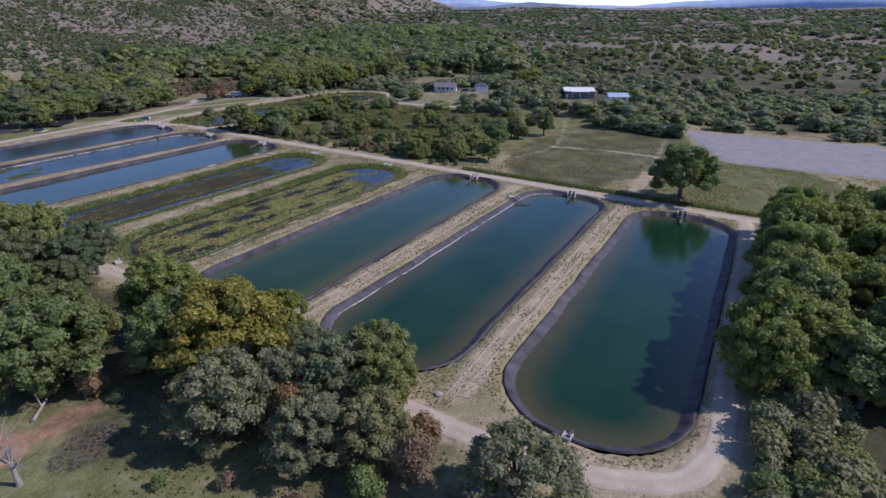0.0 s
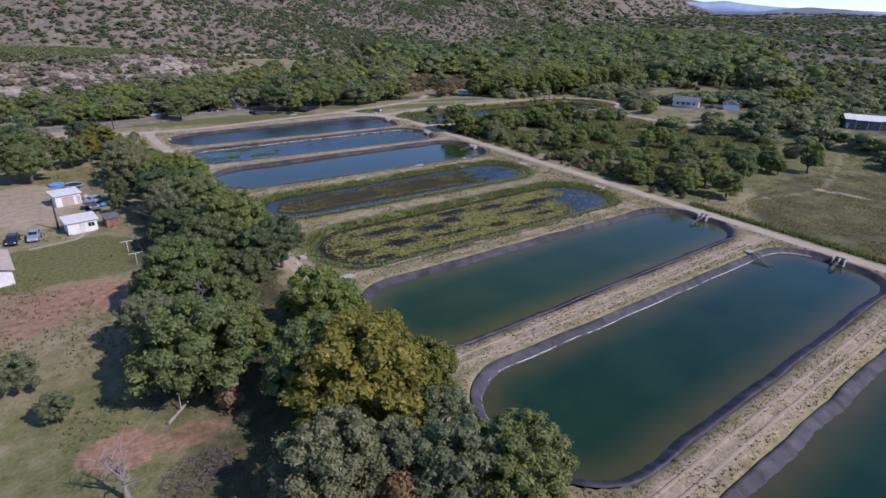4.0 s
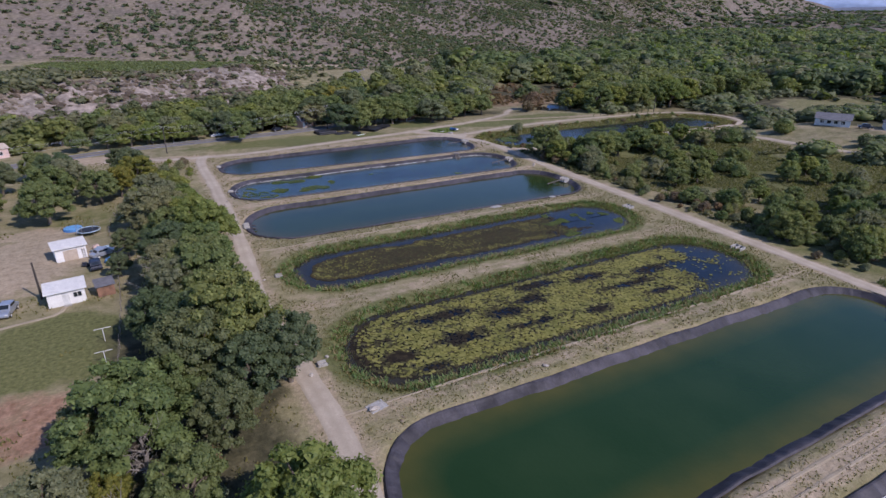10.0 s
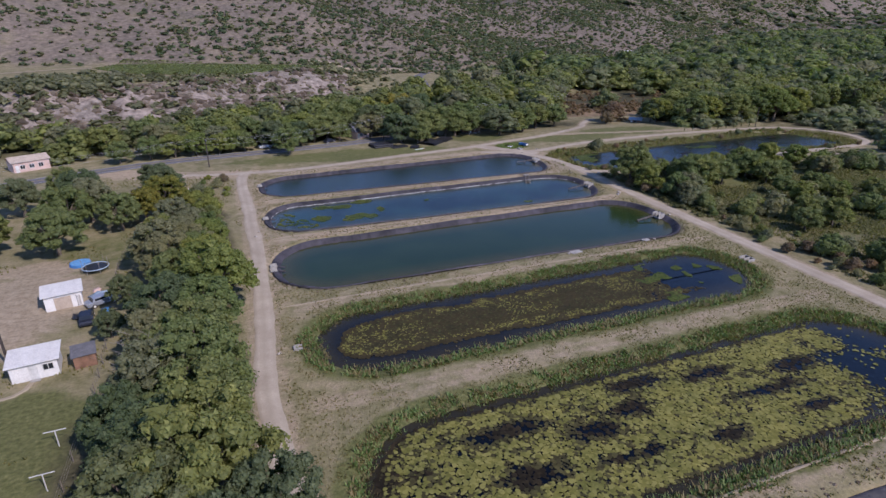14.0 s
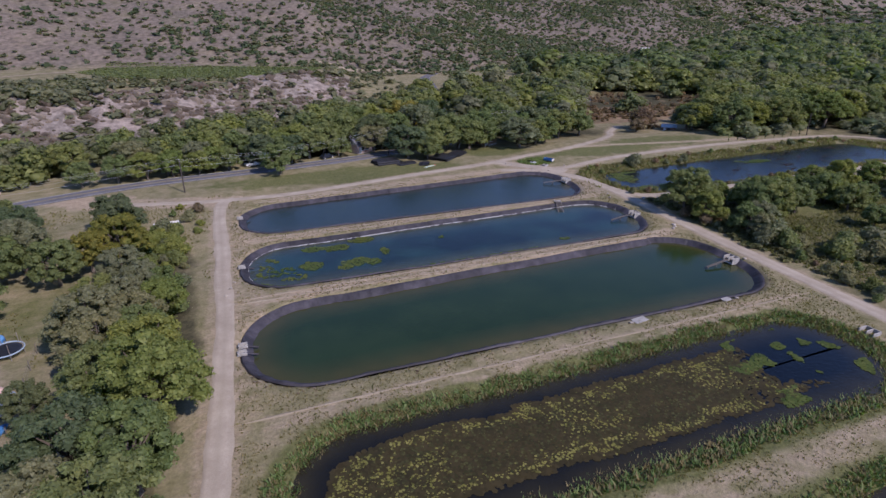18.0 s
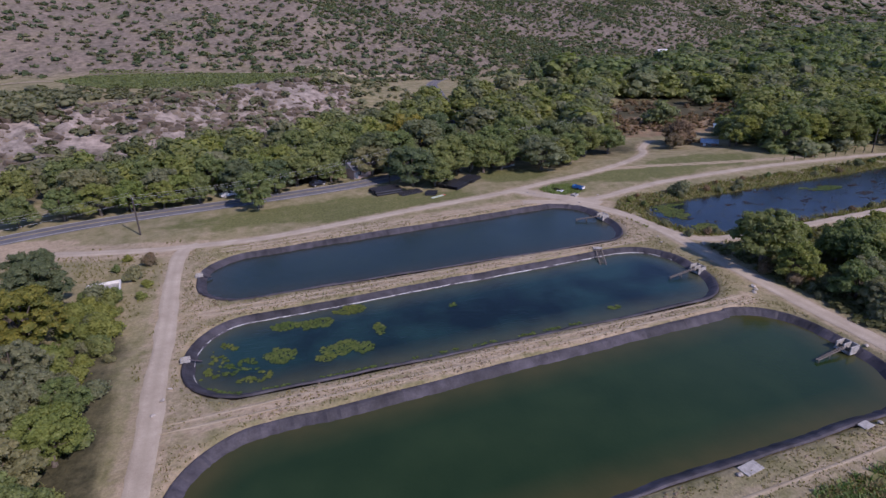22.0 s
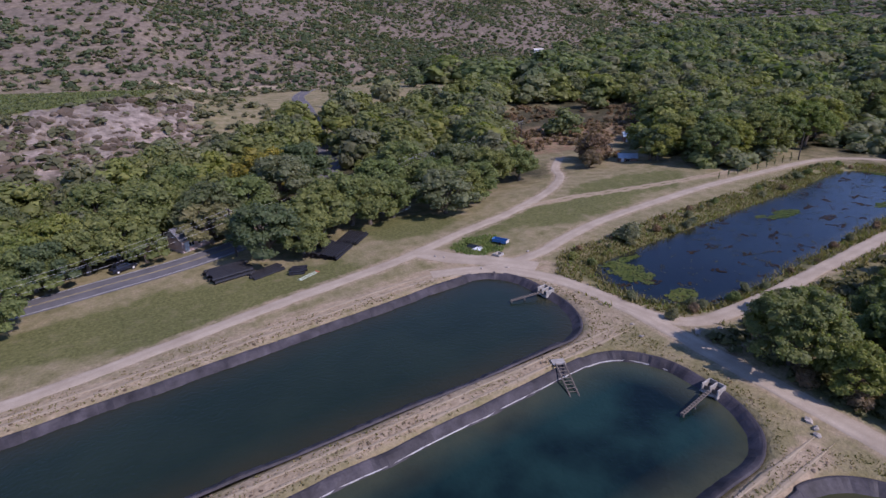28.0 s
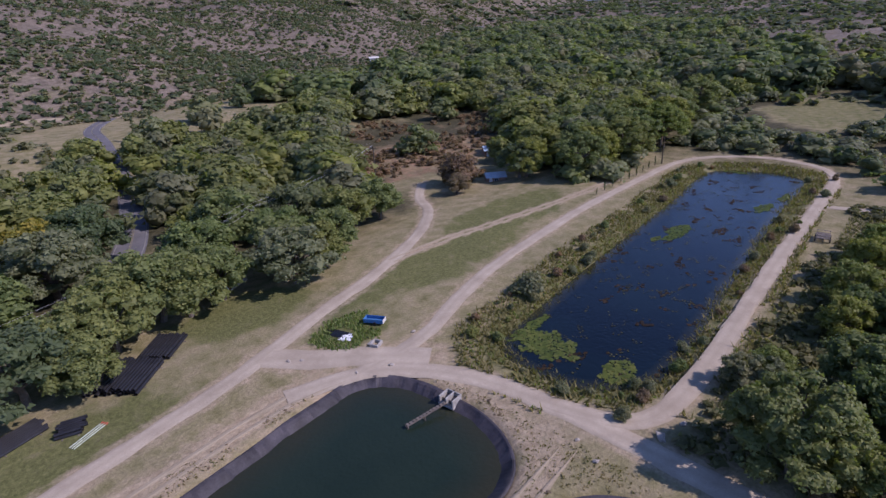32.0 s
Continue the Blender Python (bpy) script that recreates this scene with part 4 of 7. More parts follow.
# near the camera's start, west of the ponds: key, x, y, height, width factor
NEAR = [
    ("yellow_b", -5.6, -1.4, 12.5, 1.22), ("yellow_a", 0.2, -3.0, 9.5, 0.95), ("yellow_b", -1.2, 3.4, 10.0, 0.95), ("green_b", -8.5, 4.5, 10.5, 1.0), ("green_a", -3.6, 9.0, 8.5, 0.9),
    ("bright_b", -2.6, 16.2, 10.5, 1.1), ("bright_a", 1.0, 13.2, 6.5, 0.85),
    ("grey_b", -12.7, -9.6, 9.8, 1.1), ("grey_b", -7.2, -11.5, 8.0, 1.0), ("grey_a", -0.8, -8.4, 7.0, 1.05), ("grey_b", -4.2, -16.0, 9.2, 1.15), ("green_a", 1.6, -17.4, 8.8, 1.1), ("green_a", -1.2, -21.2, 8.6, 1.0),
    ("brown_a", -9.4, -15.0, 6.0, 1.0), ("grey_b", -11.0, -19.5, 7.5, 1.1), ("grey_b", -7.0, -24.0, 7.5, 1.1), ("brown_a", -7.5, -29.0, 5.0, 1.0), ("grey_b", -5.2, -38.8, 8.2, 1.3),
    ("green_b", -18.6, 14.2, 11.5, 1.18), ("grey_b", -20.0, 20.5, 9.0, 1.0), ("grey_a", -21.5, 26.0, 8.0, 1.0), ("green_a", -13.2, 15.5, 8.5, 0.95), ("green_a", -11.2, 24.0, 8.0, 0.95), ("yellow_a", -17.4, 27.0, 5.5, 0.9),
    ("green_b", -15.6, 34.2, 11.0, 1.12), ("green_a", -12.0, 38.6, 8.5, 0.95), ("grey_a", -19.4, 36.8, 7.0, 0.95), ("dark_b", -7.0, 33.0, 8.0, 0.9),
    ("dark_a", 0.9, 41.0, 9.6, 0.90), ("dark_b", -3.6, 38.6, 9.0, 0.95), ("green_b", -4.4, 46.8, 13.2, 0.95), ("dark_a", -8.6, 43.6, 11.0, 1.0), ("dark_b", -9.4, 52.0, 9.5, 1.0),
    ("green_a", -5.4, 55.0, 10.5, 1.0), ("green_b", -5.6, 62.4, 11.5, 0.95), ("grey_b", -9.8, 62.6, 10.0, 1.0), ("green_a", -6.6, 69.6, 10.5, 1.05), ("grey_a", -11.0, 72.4, 9.5, 0.9), ("dark_b", -13.0, 58.0, 8.0, 0.9),
    ("dark_a", -10.5, 79.5, 10.0, 1.0), ("green_a", -5.2, 77.2, 9.8, 1.0), ("bright_b", -4.6, 87.2, 11.0, 1.08), ("bright_a", -5.8, 94.4, 9.5, 1.15), ("green_a", -9.8, 91.0, 9.0, 1.0), ("grey_b", -11.5, 99.0, 9.0, 1.05),
    ("grey_b", -14.0, 105.5, 9.5, 1.15), ("grey_a", -9.0, 106.0, 8.0, 1.1), ("green_b", -7.2, 101.0, 8.0, 1.0), ("bright_a", -6.4, 111.6, 7.0, 1.1), ("grey_b", -11.0, 112.6, 7.5, 1.1), ("green_a", -15.0, 114.5, 7.5, 1.0), ("grey_a", -10.0, 119.0, 7.0, 1.1), ("green_a", -6.6, 118.0, 6.0, 1.0),
    ("grey_b", -13.4, 125.5, 7.5, 1.1), ("yellow_b", -15.8, 137.2, 9.5, 1.12), ("yellow_a", -19.8, 133.6, 8.0, 1.0), ("dark_b", -17.0, 148.0, 9.0, 1.05), ("dark_a", -19.6, 155.0, 8.5, 1.0), ("green_b", -24.0, 130.0, 8.5, 1.0),
    ("grey_a", -31.0, 138.0, 10, 1.1), ("green_b", -34.0, 133.0, 10, 1.1), ("green_b", -33, 119, 9.5, 1.1), ("dark_a", -34, 147, 10, 1.0), ("green_a", -44, 122, 9, 1.0), ("grey_b", -46, 147, 9, 1.0), ("green_b", -40, 159, 8, 1.0), ("dark_b", -52, 133, 10, 1.0),
    ("dark_a", -17.4, 91, 6, 0.9), ("dark_b", -18.4, 83, 4.5, 0.9), ("grey_b", -35.5, 24, 5.0, 1.1), ("grey_a", -32, 16, 3.6, 1.1),
]
for key, x, y, h, w in NEAR:
    plant(key, x, y, h, w)
# the tall edge of the grove over the track
for i, x in enumerate((25.5, 31, 36, 42, 47, 53, 58.5, 64, 70, 76, 82)):
    plant(("bright_b", "bright_b", "green_a", "bright_a", "bright_a")[i % 5], x, -55.2 - 0.9 * (i % 3), 10.6 + 1.3 * ((i * 7) % 3), 0.95)
# the grove south of the first pond
GROVE = [("grey_b", 6, -62, 4, 1.3), ("bright_b", 33, -60, 9, 1.1), ("green_b", 28, -65, 10, 1.1), ("bright_b", 45, -58.5, 10, 1.1), ("bright_a", 54, -58, 10, 1.1), ("green_a", 62, -60, 10, 1.0), ("bright_b", 70, -57, 10, 1.1),
         ("bright_a", 79, -59, 9, 1.1), ("green_b", 90, -66, 9, 1.1), ("green_b", 40, -70, 11, 1.1), ("green_a", 55, -70, 11, 1.1), ("bright_b", 70, -70, 11, 1.1), ("green_b", 84, -74, 10, 1.1), ("green_b", 100, -72, 9, 1.1), 
         ("bright_a", 96, -58, 7, 1.0), ("green_b", 108, -80, 9, 1.1), ("green_a", 36, -80, 11, 1.0), ("green_b", 60, -82, 11, 1.1), ("dark_b", 80, -86, 11, 1.1), ("green_a", 12, -76, 8, 1.1)]
for key, x, y, h, w in GROVE:
    plant(key[:-1] + "m" if key[:-2] in LABELS and key != "brown_a" else key, x, y, h, w)
rng = random.Random(9)
belt_spots = []
while len(belt_spots) < 46:
    x, y = rng.uniform(27, 118), rng.uniform(-100, -54.5)
    if y < -54.5 and all((x - a) ** 2 + (y - b) ** 2 > 22 for a, b in belt_spots):
        belt_spots.append((x, y))
        plant(rng.choice(["bright_m", "bright_m", "green_m", "bright_m", "grey_m"]), x, y, rng.uniform(6, 10.5), rng.uniform(1.0, 1.3))
for x, y, h in ((14, -57, 3), (18, -56.6, 3.4), (21, -60, 4), (9, -62, 3.2), (13, -63, 3.6), (4, -66, 3), (16, -61, 3.2), (25, -55.6, 4.0), (6, -57.5, 2.4), (2.5, -60, 2.6), (-1, -64, 3)):
    plant(rng.choice(["grey_bush", "green_bush", "grey_bush"]), x, y, h, 1.25)
for i in range(26):
    x, y = 4 + (i % 7) * 3.3 + rng.uniform(-1, 1), -57.0 - (i // 7) * 3.4 + rng.uniform(-1, 1)
    plant(rng.choice(["grey_bush", "grey_bush", "grey_bush", "green_bush"]), x, y, rng.uniform(1.4, 2.8), 1.35)
# single trees and clumps east of the outlets
EASTERN = [("green_b", 99.6, -32.6, 14, 1.15), ("green_b", 99.8, 126.2, 10.5, 1.12), ("green_a", 102.2, 123.6, 7.5, 1.0), ("bright_b", 129, 127.0, 6.5, 1.0), ("bright_b", 140, 128.0, 7.0, 1.1), ("bright_b", 149, 127.6, 8.0, 1.0), ("bright_a", 161, 127.4, 6.5, 1.1), ("green_a", 122, 117, 7.0, 1.1), ("green_a", 156, 25.8, 9.5, 0.8), ("dark_b", 146, 33, 7, 1.1), ("green_b", 129, 44, 7, 1.1), ("dark_b", 136, 36, 7.5, 1.1), ("green_b", 119, 38, 6, 1.1)]
for key, x, y, h, w in EASTERN:
    plant(key if h > 10 else key[:-1] + "m", x, y, h, w)
# clumps of willows and shrubs in the meadow behind the outlets: x, y, how many, spread, height
rng = random.Random(41)
for cx, cy, n, sp, h in ((104.4, 111.5, 6, 5.0, 6.5), (99.5, 103.5, 3, 2.5, 4.5), (115, 119.6, 6, 4.5, 7.5), (111.5, 130, 3, 3.0, 5.0), (134, 121.8, 5, 4.5, 7.5), (132.5, 102, 6, 7.0, 5.6), (147.2, 73, 5, 6.0, 6.0), (101.5, 45.6, 5, 3.2, 6.5), (104.5, 33, 6, 4.0, 7.2), (109.5, 36, 5, 4.0, 6.8), (110, 52, 5, 5.0, 6.4),
                         (116, 84.5, 5, 5.5, 6.0), (106.4, 68.5, 5, 5.0, 3.8), (107, 94.4, 5, 5.0, 3.8), (121, 62, 4, 5.0, 5.0), (127, 50, 5, 5.0, 5.6), (119, 42, 5, 4.0, 6.6), (128, 38, 5, 4.0, 6.2), (140, 36, 5, 5.0, 6.6), (148, 33, 3, 4.0, 6.0), (124, 95, 4, 5.0, 4.4), (139, 86, 4, 5.0, 4.2),
                         (143, 119.5, 4, 5.0, 6.0), (158, 117, 4, 6.0, 6.0), (174, 118, 4, 5.0, 4.5), (197, 112, 4, 4.0, 4.5), (200, 83, 3, 4.0, 3.5), (152, 90, 3, 6.0, 4.0), (160, 70, 4, 6.0, 4.5), (158, 50, 4, 7.0, 4.2), (172, 46, 4, 7.0, 4.2)):
    for _ in range(n if cy > 100 else max(2, n - 1)):
        plant(rng.choice(["green_m", "grey_m", "green_m", "bright_m", "green_m"] if h > 4.6 else ["grey_bush", "green_bush", "green_bush"]), cx + rng.gauss(0, sp * 0.6), cy + rng.gauss(0, sp * 0.6), h * rng.uniform(0.7, 1.1), rng.uniform(1.0, 1.25))
# cottonwoods behind the upper pond
for x, y, h in ((179, 194, 12.5), (190, 195.5, 12), (201, 191.5, 13.5), (212, 195, 14), (224, 191, 14), (238, 195, 14), (254, 200, 14.5), (271, 204, 13), (288, 203, 15), (318, 212, 14), (174, 207, 11)):
    plant(rng.choice(["green_b", "green_a", "bright_b"]), x, y, h, 1.2)
for x, y, h in ((266, 87, 9), (274, 84, 9.5), (283, 86, 9), (278, 92, 8)):
    plant("bright_m", x, y, h, 1.35)
# the trees by the highway and the house in them
NORTHERN = [("green_b", 15.4, 191.2, 8.5, 0.85), ("dark_b", 55, 197.0, 10.0, 1.1), ("green_b", 61.5, 199, 9, 1.0), ("green_a", 66.5, 201, 10, 1.0), ("green_b", 74.5, 205, 11, 1.0), ("green_b", 84, 204.5, 9, 1.0), ("green_a", 90, 207, 10, 1.1), ("green_b", 98, 207, 9.5, 1.1), ("green_a", 103, 204, 8, 1.0), ("green_a", 35, 207.5, 6.5, 1.0), ("bright_a", 45, 207.6, 5.5, 1.0), ("green_b", 25.5, 207.4, 8.5, 1.1), ("green_b", 30.5, 209.5, 9.5, 1.1), ("grey_b", 47, 209.2, 8.5, 1.1), ("dark_b", 12, 206.4, 8, 1.1), ("green_a", 55, 216, 11, 1.1), ("green_b", 36, 219, 11, 1.1), ("grey_b", 50.5, 208.5, 7, 1.0), ("green_b", 18, 202.8, 8, 1.1), ("green_a", 33.5, 216.8, 9, 1.0), ("green_b", 44, 218.5, 9, 1.0), ("green_a", -14, 197, 6, 1.0), ("bright_a", -2, 200, 7, 1.0), ("green_a", 60.5, 194, 7, 1.0), ("green_b", 71, 206, 10, 1.0), ("green_a", 78, 203, 9, 1.0), ("grey_b", 95, 200, 9.5, 1.2), ("green_b", 87, 216, 11, 1.0), ("green_a", 82, 210, 9, 1.0), ("green_b", 60, 228, 12, 1.0), ("green_b", 38, 226, 11, 1.0), ("bright_a", 22, 212, 10, 1.0), ("bright_b", 16, 207, 9, 1.1),
            ("green_a", 5, 210, 9, 1.0), ("grey_b", -6, 204, 8, 1.0), ("dark_a", 48, 214, 11, 1.0), ("grey_a", 66, 214, 12, 1.0), ("green_a", 52, 222, 12, 1.0), ("yellow_b", 64, 236, 12, 1.0), ("green_b", 44, 234, 11, 1.0), ("green_b", 28, 232, 10, 1.0), ("dark_b", 12, 226, 10, 1.0), ("green_a", -12, 214, 9, 1.0), ("grey_b", -24, 206, 9, 1.1),
            ("green_b", -30, 218, 9, 1.0), ("bright_b", -4, 216, 8.5, 1.0), ("green_b", -40, 208, 9, 1.0), ("grey_a", -52, 214, 9, 1.0), ("green_b", 100, 212, 10, 1.0), ("green_a", 108, 206, 9, 1.0), ("green_b", 118, 214, 10, 1.0), ("dark_a", 112, 224, 11, 1.0), ("green_b", 98, 228, 12, 1.0), ("green_b", 128, 216, 9, 1.0), ("dark_b", 74, 230, 12, 1.0),
            ("brown_a", 159.6, 219.0, 8.5, 1.1), ("brown_a", 153, 214, 5, 1.0), ("dark_b", 172, 208, 10, 0.9), ("green_b", 192, 200, 12, 1.1), ("green_b", 186, 210, 12, 1.1), ("grey_b", 200, 204, 12, 1.1), ("green_b", 214, 200, 13, 1.1), ("bright_b", 232, 205, 14, 1.1), ("dark_a", 222, 212, 12, 1.1), ("green_a", 204, 214, 12, 1.0)]
hw_line = catmull(HIGHWAY, 4)
for key, x, y, h, w in NORTHERN:
    while path_dist(hw_line, np.array([x]), np.array([y]))[0] < 5.0:
        y += 1.5
    if (abs(x - 41.5) < 5.0 and y < 217) or math.hypot(x - 86.9, y - 209.5) < 4.5 or math.hypot(x - 54.5, y - 227) < 6:
        continue
    plant(key[:-1] + "m" if key[:-2] in LABELS and key != "brown_a" else key, x, y, h * 1.08, w * 1.22)

def off_tracks(x, y, w=1.7):
    k = np.ones(len(x), bool)
    for line in (WEST, EAST, NORTH, P_NORTH, P_SOUTH, P_JOIN):
        k &= path_dist(catmull(line, 3), x, y) > w
    return k


# belts filled in between
rng = random.Random(5)


def belt(n, area, keys, hmin, hmax, gap, keep=None):
    done = []
    for _ in range(n * 12):
        x, y = rng.uniform(area[0], area[1]), rng.uniform(area[2], area[3])
        if abs(x + 10.2) < 4.2 and abs(y - 154.2) < 4.0:
            continue
        if keep and not keep(x, y):
            continue
        if any((x - a) ** 2 + (y - b) ** 2 < gap * gap for a, b in done):
            continue
        done.append((x, y))
        plant(rng.choice(keys), x, y, rng.uniform(hmin, hmax), rng.uniform(0.9, 1.2))
        if len(done) >= n:
            break


MID = ["green_m", "green_m", "dark_m", "grey_m", "bright_m"]


def off_road(x, y):
    return float(path_dist(hw_line, np.array([x]), np.array([y]))[0]) > 6.5


belt(16, (100, 168, 44, 124), ["grey_bush", "green_bush", "green_bush"], 1.8, 4.2, 3.0)
belt(7, (97, 145, 28, 46), ["green_m", "dark_m", "grey_m", "green_m"], 3.5, 7.0, 3.6, lambda x, y: y > 24 + 0.1 * (x - 97))
belt(70, (96.6, 107, 26, 126), ["grey_bush", "brown_bush", "green_bush", "grey_bush"], 0.9, 2.4, 2.0)
for x, y, h in ((-26, 196.6, 7.5), (-19, 197.6, 8), (-12.5, 198, 8), (-6, 199, 7), (2, 200.4, 6.5), (12.4, 202.6, 9.5), (20, 204, 9), (-34, 194.6, 7)):
    plant(rng.choice(["bright_m", "green_m"]) if x < 8 else "dark_m", x, y, h, 1.15)
belt(40, (-12.5, -5.2, 98, 150), ["green_bush", "bright_bush", "green_bush", "bright_bush", "grey_bush"], 1.6, 3.4, 1.5)
belt(16, (98, 172, 96, 131), ["grey_bush", "green_bush", "grey_bush", "green_bush"], 0.8, 2.2, 3.0)
for x, y, h in ((115.5, 165.6, 3.4), (184, 171.4, 1.9), (118, 140.4, 1.2), (104, 141.4, 1.2), (97.6, 149, 1.3), (136, 168, 1.4)):
    plant("grey_bush", x, y, h, 1.2)
belt(24, (-12, -3.5, 108, 168), ["green_bush", "brown_bush", "bright_bush", "grey_bush"], 1.0, 2.6, 2.4)
belt(26, (-22, -2, -40, 60), ["green_bush", "grey_bush", "brown_bush"], 1.2, 3.2, 3.0, lambda x, y: x > -13 or y < 38)
belt(9, (97, 212, 138.5, 142), ["brown_bush", "grey_bush", "green_bush"], 0.7, 1.8, 2.5, lambda x, y: y > 140.2)
belt(46, (98, 207, 139, 177), ["grey_bush", "brown_bush", "green_bush", "grey_bush"], 0.6, 1.7, 2.2, lambda x, y: -6.5 < float(poly_depth(UPPER_LINE, np.array([x]), np.array([y]))[0]) < -0.6 and off_tracks(np.array([x]), np.array([y]), 2.0)[0])
for x, y, h in ((125, 352, 12), (131, 350, 13)):
    plant("cypress", x, y, h, 1.0)


def fill(area, step, seed):
    g = np.random.default_rng(seed)
    x, y = np.meshgrid(np.arange(area[0], area[1], step), np.arange(area[2], area[3], step), indexing="ij")
    return (x + g.uniform(-0.5, 0.5, x.shape) * step).ravel(), (y + g.uniform(-0.5, 0.5, x.shape) * step).ravel()


# far woods and hill scrub, past counting
def far_plants(name, spots, mat, leaves, size, label, category, core=0.9):
    rg = np.random.default_rng(len(name) * 7)
    tv, tf = [], []
    for s in range(6):
        n_l = 22 if leaves > 500 else 14 if leaves > 150 else 5 if leaves > 30 else 1
        c, rad = lobes_of(rg, 1.0, 0.5, 0.02, n_l, "dome")
        if n_l == 1:
            c, rad = np.array([(0.0, 0.0, 0.42)]), np.array([0.46])
        v, f = leaf_cloud(rg, c, rad * 1.05, leaves, size, 0.8, 0.4)
        vs, fs, off = [v], [f], len(v)
        cores = []
        for ci, ri in zip(c, rad):
            cv, cf = (OCT_V, OCT_F) if n_l == 1 else (ICO1_V, ICO1_F)
            w = cv * (1 + 0.2 * rg.normal(size=(len(cv), 1)))
            vs.append(ci + w * ri * core * np.array([1, 1, 0.8]))
            cores.append(cf + off)
            off += len(cv)
        tv.append(np.concatenate(vs))
        tf.append((f, np.concatenate(cores)))
    V, F3, tone, off = [], [], [], 0
    for x, y, z, h, w in spots:
        k = rg.integers(6)
        a = rg.random() * 6.283
        ca, sa = math.cos(a), math.sin(a)
        t = tv[k]
        V.append(np.column_stack([(t[:, 0] * ca - t[:, 1] * sa) * w + x, (t[:, 0] * sa + t[:, 1] * ca) * w + y, t[:, 2] * h + z - 0.1 * h]))
        tone.append(np.full(len(t), rg.uniform(*((-0.50, -0.05) if category == "scrub" else (-0.34, 0.42))), np.float32))
        F3.append(tf[k][0] + off)
        F3.append(tf[k][1] + off)
        off += len(t)
    me = bpy.data.meshes.new(name)
    V = np.concatenate(V)
    F3 = np.concatenate(F3)
    me.vertices.add(len(V))
    me.vertices.foreach_set("co", V.reshape(-1))
    loops = F3.reshape(-1)
    me.loops.add(len(loops))
    me.loops.foreach_set("vertex_index", loops.astype(np.int32))
    me.polygons.add(len(F3))
    me.polygons.foreach_set("loop_start", (np.arange(len(F3)) * 3).astype(np.int32))
    me.update(calc_edges=True)
    me.validate()
    me.attributes.new("tone", "FLOAT", "POINT").data.foreach_set("value", np.concatenate(tone))
    me.materials.append(mat)
    return tagged(new(name, me), label, category, kind="stuff")


def scatter(n, area, seed, keep, hr, wr):
    g = np.random.default_rng(seed)
    x, y = g.uniform(area[0], area[1], n), g.uniform(area[2], area[3], n)
    k = keep(x, y) > g.random(n)
    x, y = x[k], y[k]
    z = land(x, y)
    h = g.uniform(hr[0], hr[1], len(x))
    return np.column_stack([x, y, z, h, h * g.uniform(wr[0], wr[1], len(x))])


def wood_mask(x, y):
    river = np.where(x < 150, 400.0, 400 + 0.42 * (x - 150))
    m = ss(x, 140, 190) * (y > 200) * (1 - ss(y, river - 40, river + 15)) * (vnoise(x, y, 45, 61, 3) > 0.36)
    m = np.maximum(m, ss(x, 330, 350) * ss(y, 60, 90) * (1 - ss(y, river - 60, river)) * (vnoise(x, y, 60, 62, 3) > 0.45))
    m = np.where((x > 135) & (x < 215) & (y > 212) & (y < 265), 0, m)
    m = np.where((x < 335) & (y < 340), 0, m)
    m = m * (y > 0.52 * x - 60 + (vnoise(x, y, 90, 63, 2) - 0.5) * 160)
    return m * clearing(x, y)


FALLOW = np.array([(128, 214), (134, 236), (150, 262), (174, 300), (210, 323), (250, 322), (270, 292), (226, 252), (186, 226), (166, 212)], float)


def near_wood_mask(x, y):
    """Trees that join into one canopy: by the highway, east of the upper pond, round the eastern houses."""
    hw = path_dist(hw_line, x, y) > 6.0
    north = (x < 118) & (y > 206 + 0.30 * np.maximum(x, -30)) & (y < 226 + 0.62 * np.maximum(x + 52, 0)) & (y < mesa_edge(x) - 26)
    ne = (x > 98) & (y > 226) & (y < 340)
    e = (x > 226) & (x < 335) & (y > 95) & (y < 226)
    m = np.where(north, 0.66, 0) + np.where(ne, 0.8 * (vnoise(x, y, 38, 65, 3) > 0.34), 0) + np.where(e, 0.75 * (vnoise(x, y, 30, 66, 3) > 0.42), 0)
    m = np.where(poly_depth(FALLOW, x, y) > 0, 0.02, m)
    m = np.where((x > 150) & (x < 236) & (y > 196) & (y < 224), 0, m)
    m = np.where(((np.abs(x - 41) < 6) & (y < 218)) | (np.hypot(x - 86.9, y - 208.5) < 5) | (np.hypot(x - 53, y - 224) < 8), 0, m)
    return np.clip(m, 0, 1) * hw * (x < 335) * (0.05 + 0.95 * clearing(x, y))


def clearing(x, y):
    """Open grass behind the eastern houses."""
    return np.hypot((x - 312) / 50, (y - 160) / 26) + (vnoise(x, y, 18, 171, 2) - 0.5) * 0.5 > 1


def east_brush_mask(x, y):
    padd = poly_depth(np.array(PAD, float), x, y)
    up = (poly_depth(UPPER_LINE, x, y) < -9) & (path_dist(catmull(P_NORTH, 3), x, y) > 5) & (path_dist(catmull(P_SOUTH, 3), x, y) > 5)
    house = (np.hypot(x - 221, y - 99) > 15) & (np.hypot(x - 221, y - 26) > 17)
    return 0.85 * clearing(x, y) * (padd < -4) * house * up * (x > 188 - 0.2 * np.abs(y - 40)) * (0.3 + 0.7 * (vnoise(x, y, 26, 67, 3) > 0.44)) * ~((x > 205) & (y > 139) & (y < 190) & (x < 226))


def split_woods(spots, seed, leaves, size, base, names):
    share = np.random.default_rng(seed).random(len(spots))
    for nm, lo, hi, mt, lab in names:
        far_plants(nm, spots[(share >= lo) & (share < hi)], LEAF[mt], leaves, size, lab, "woodland", base)


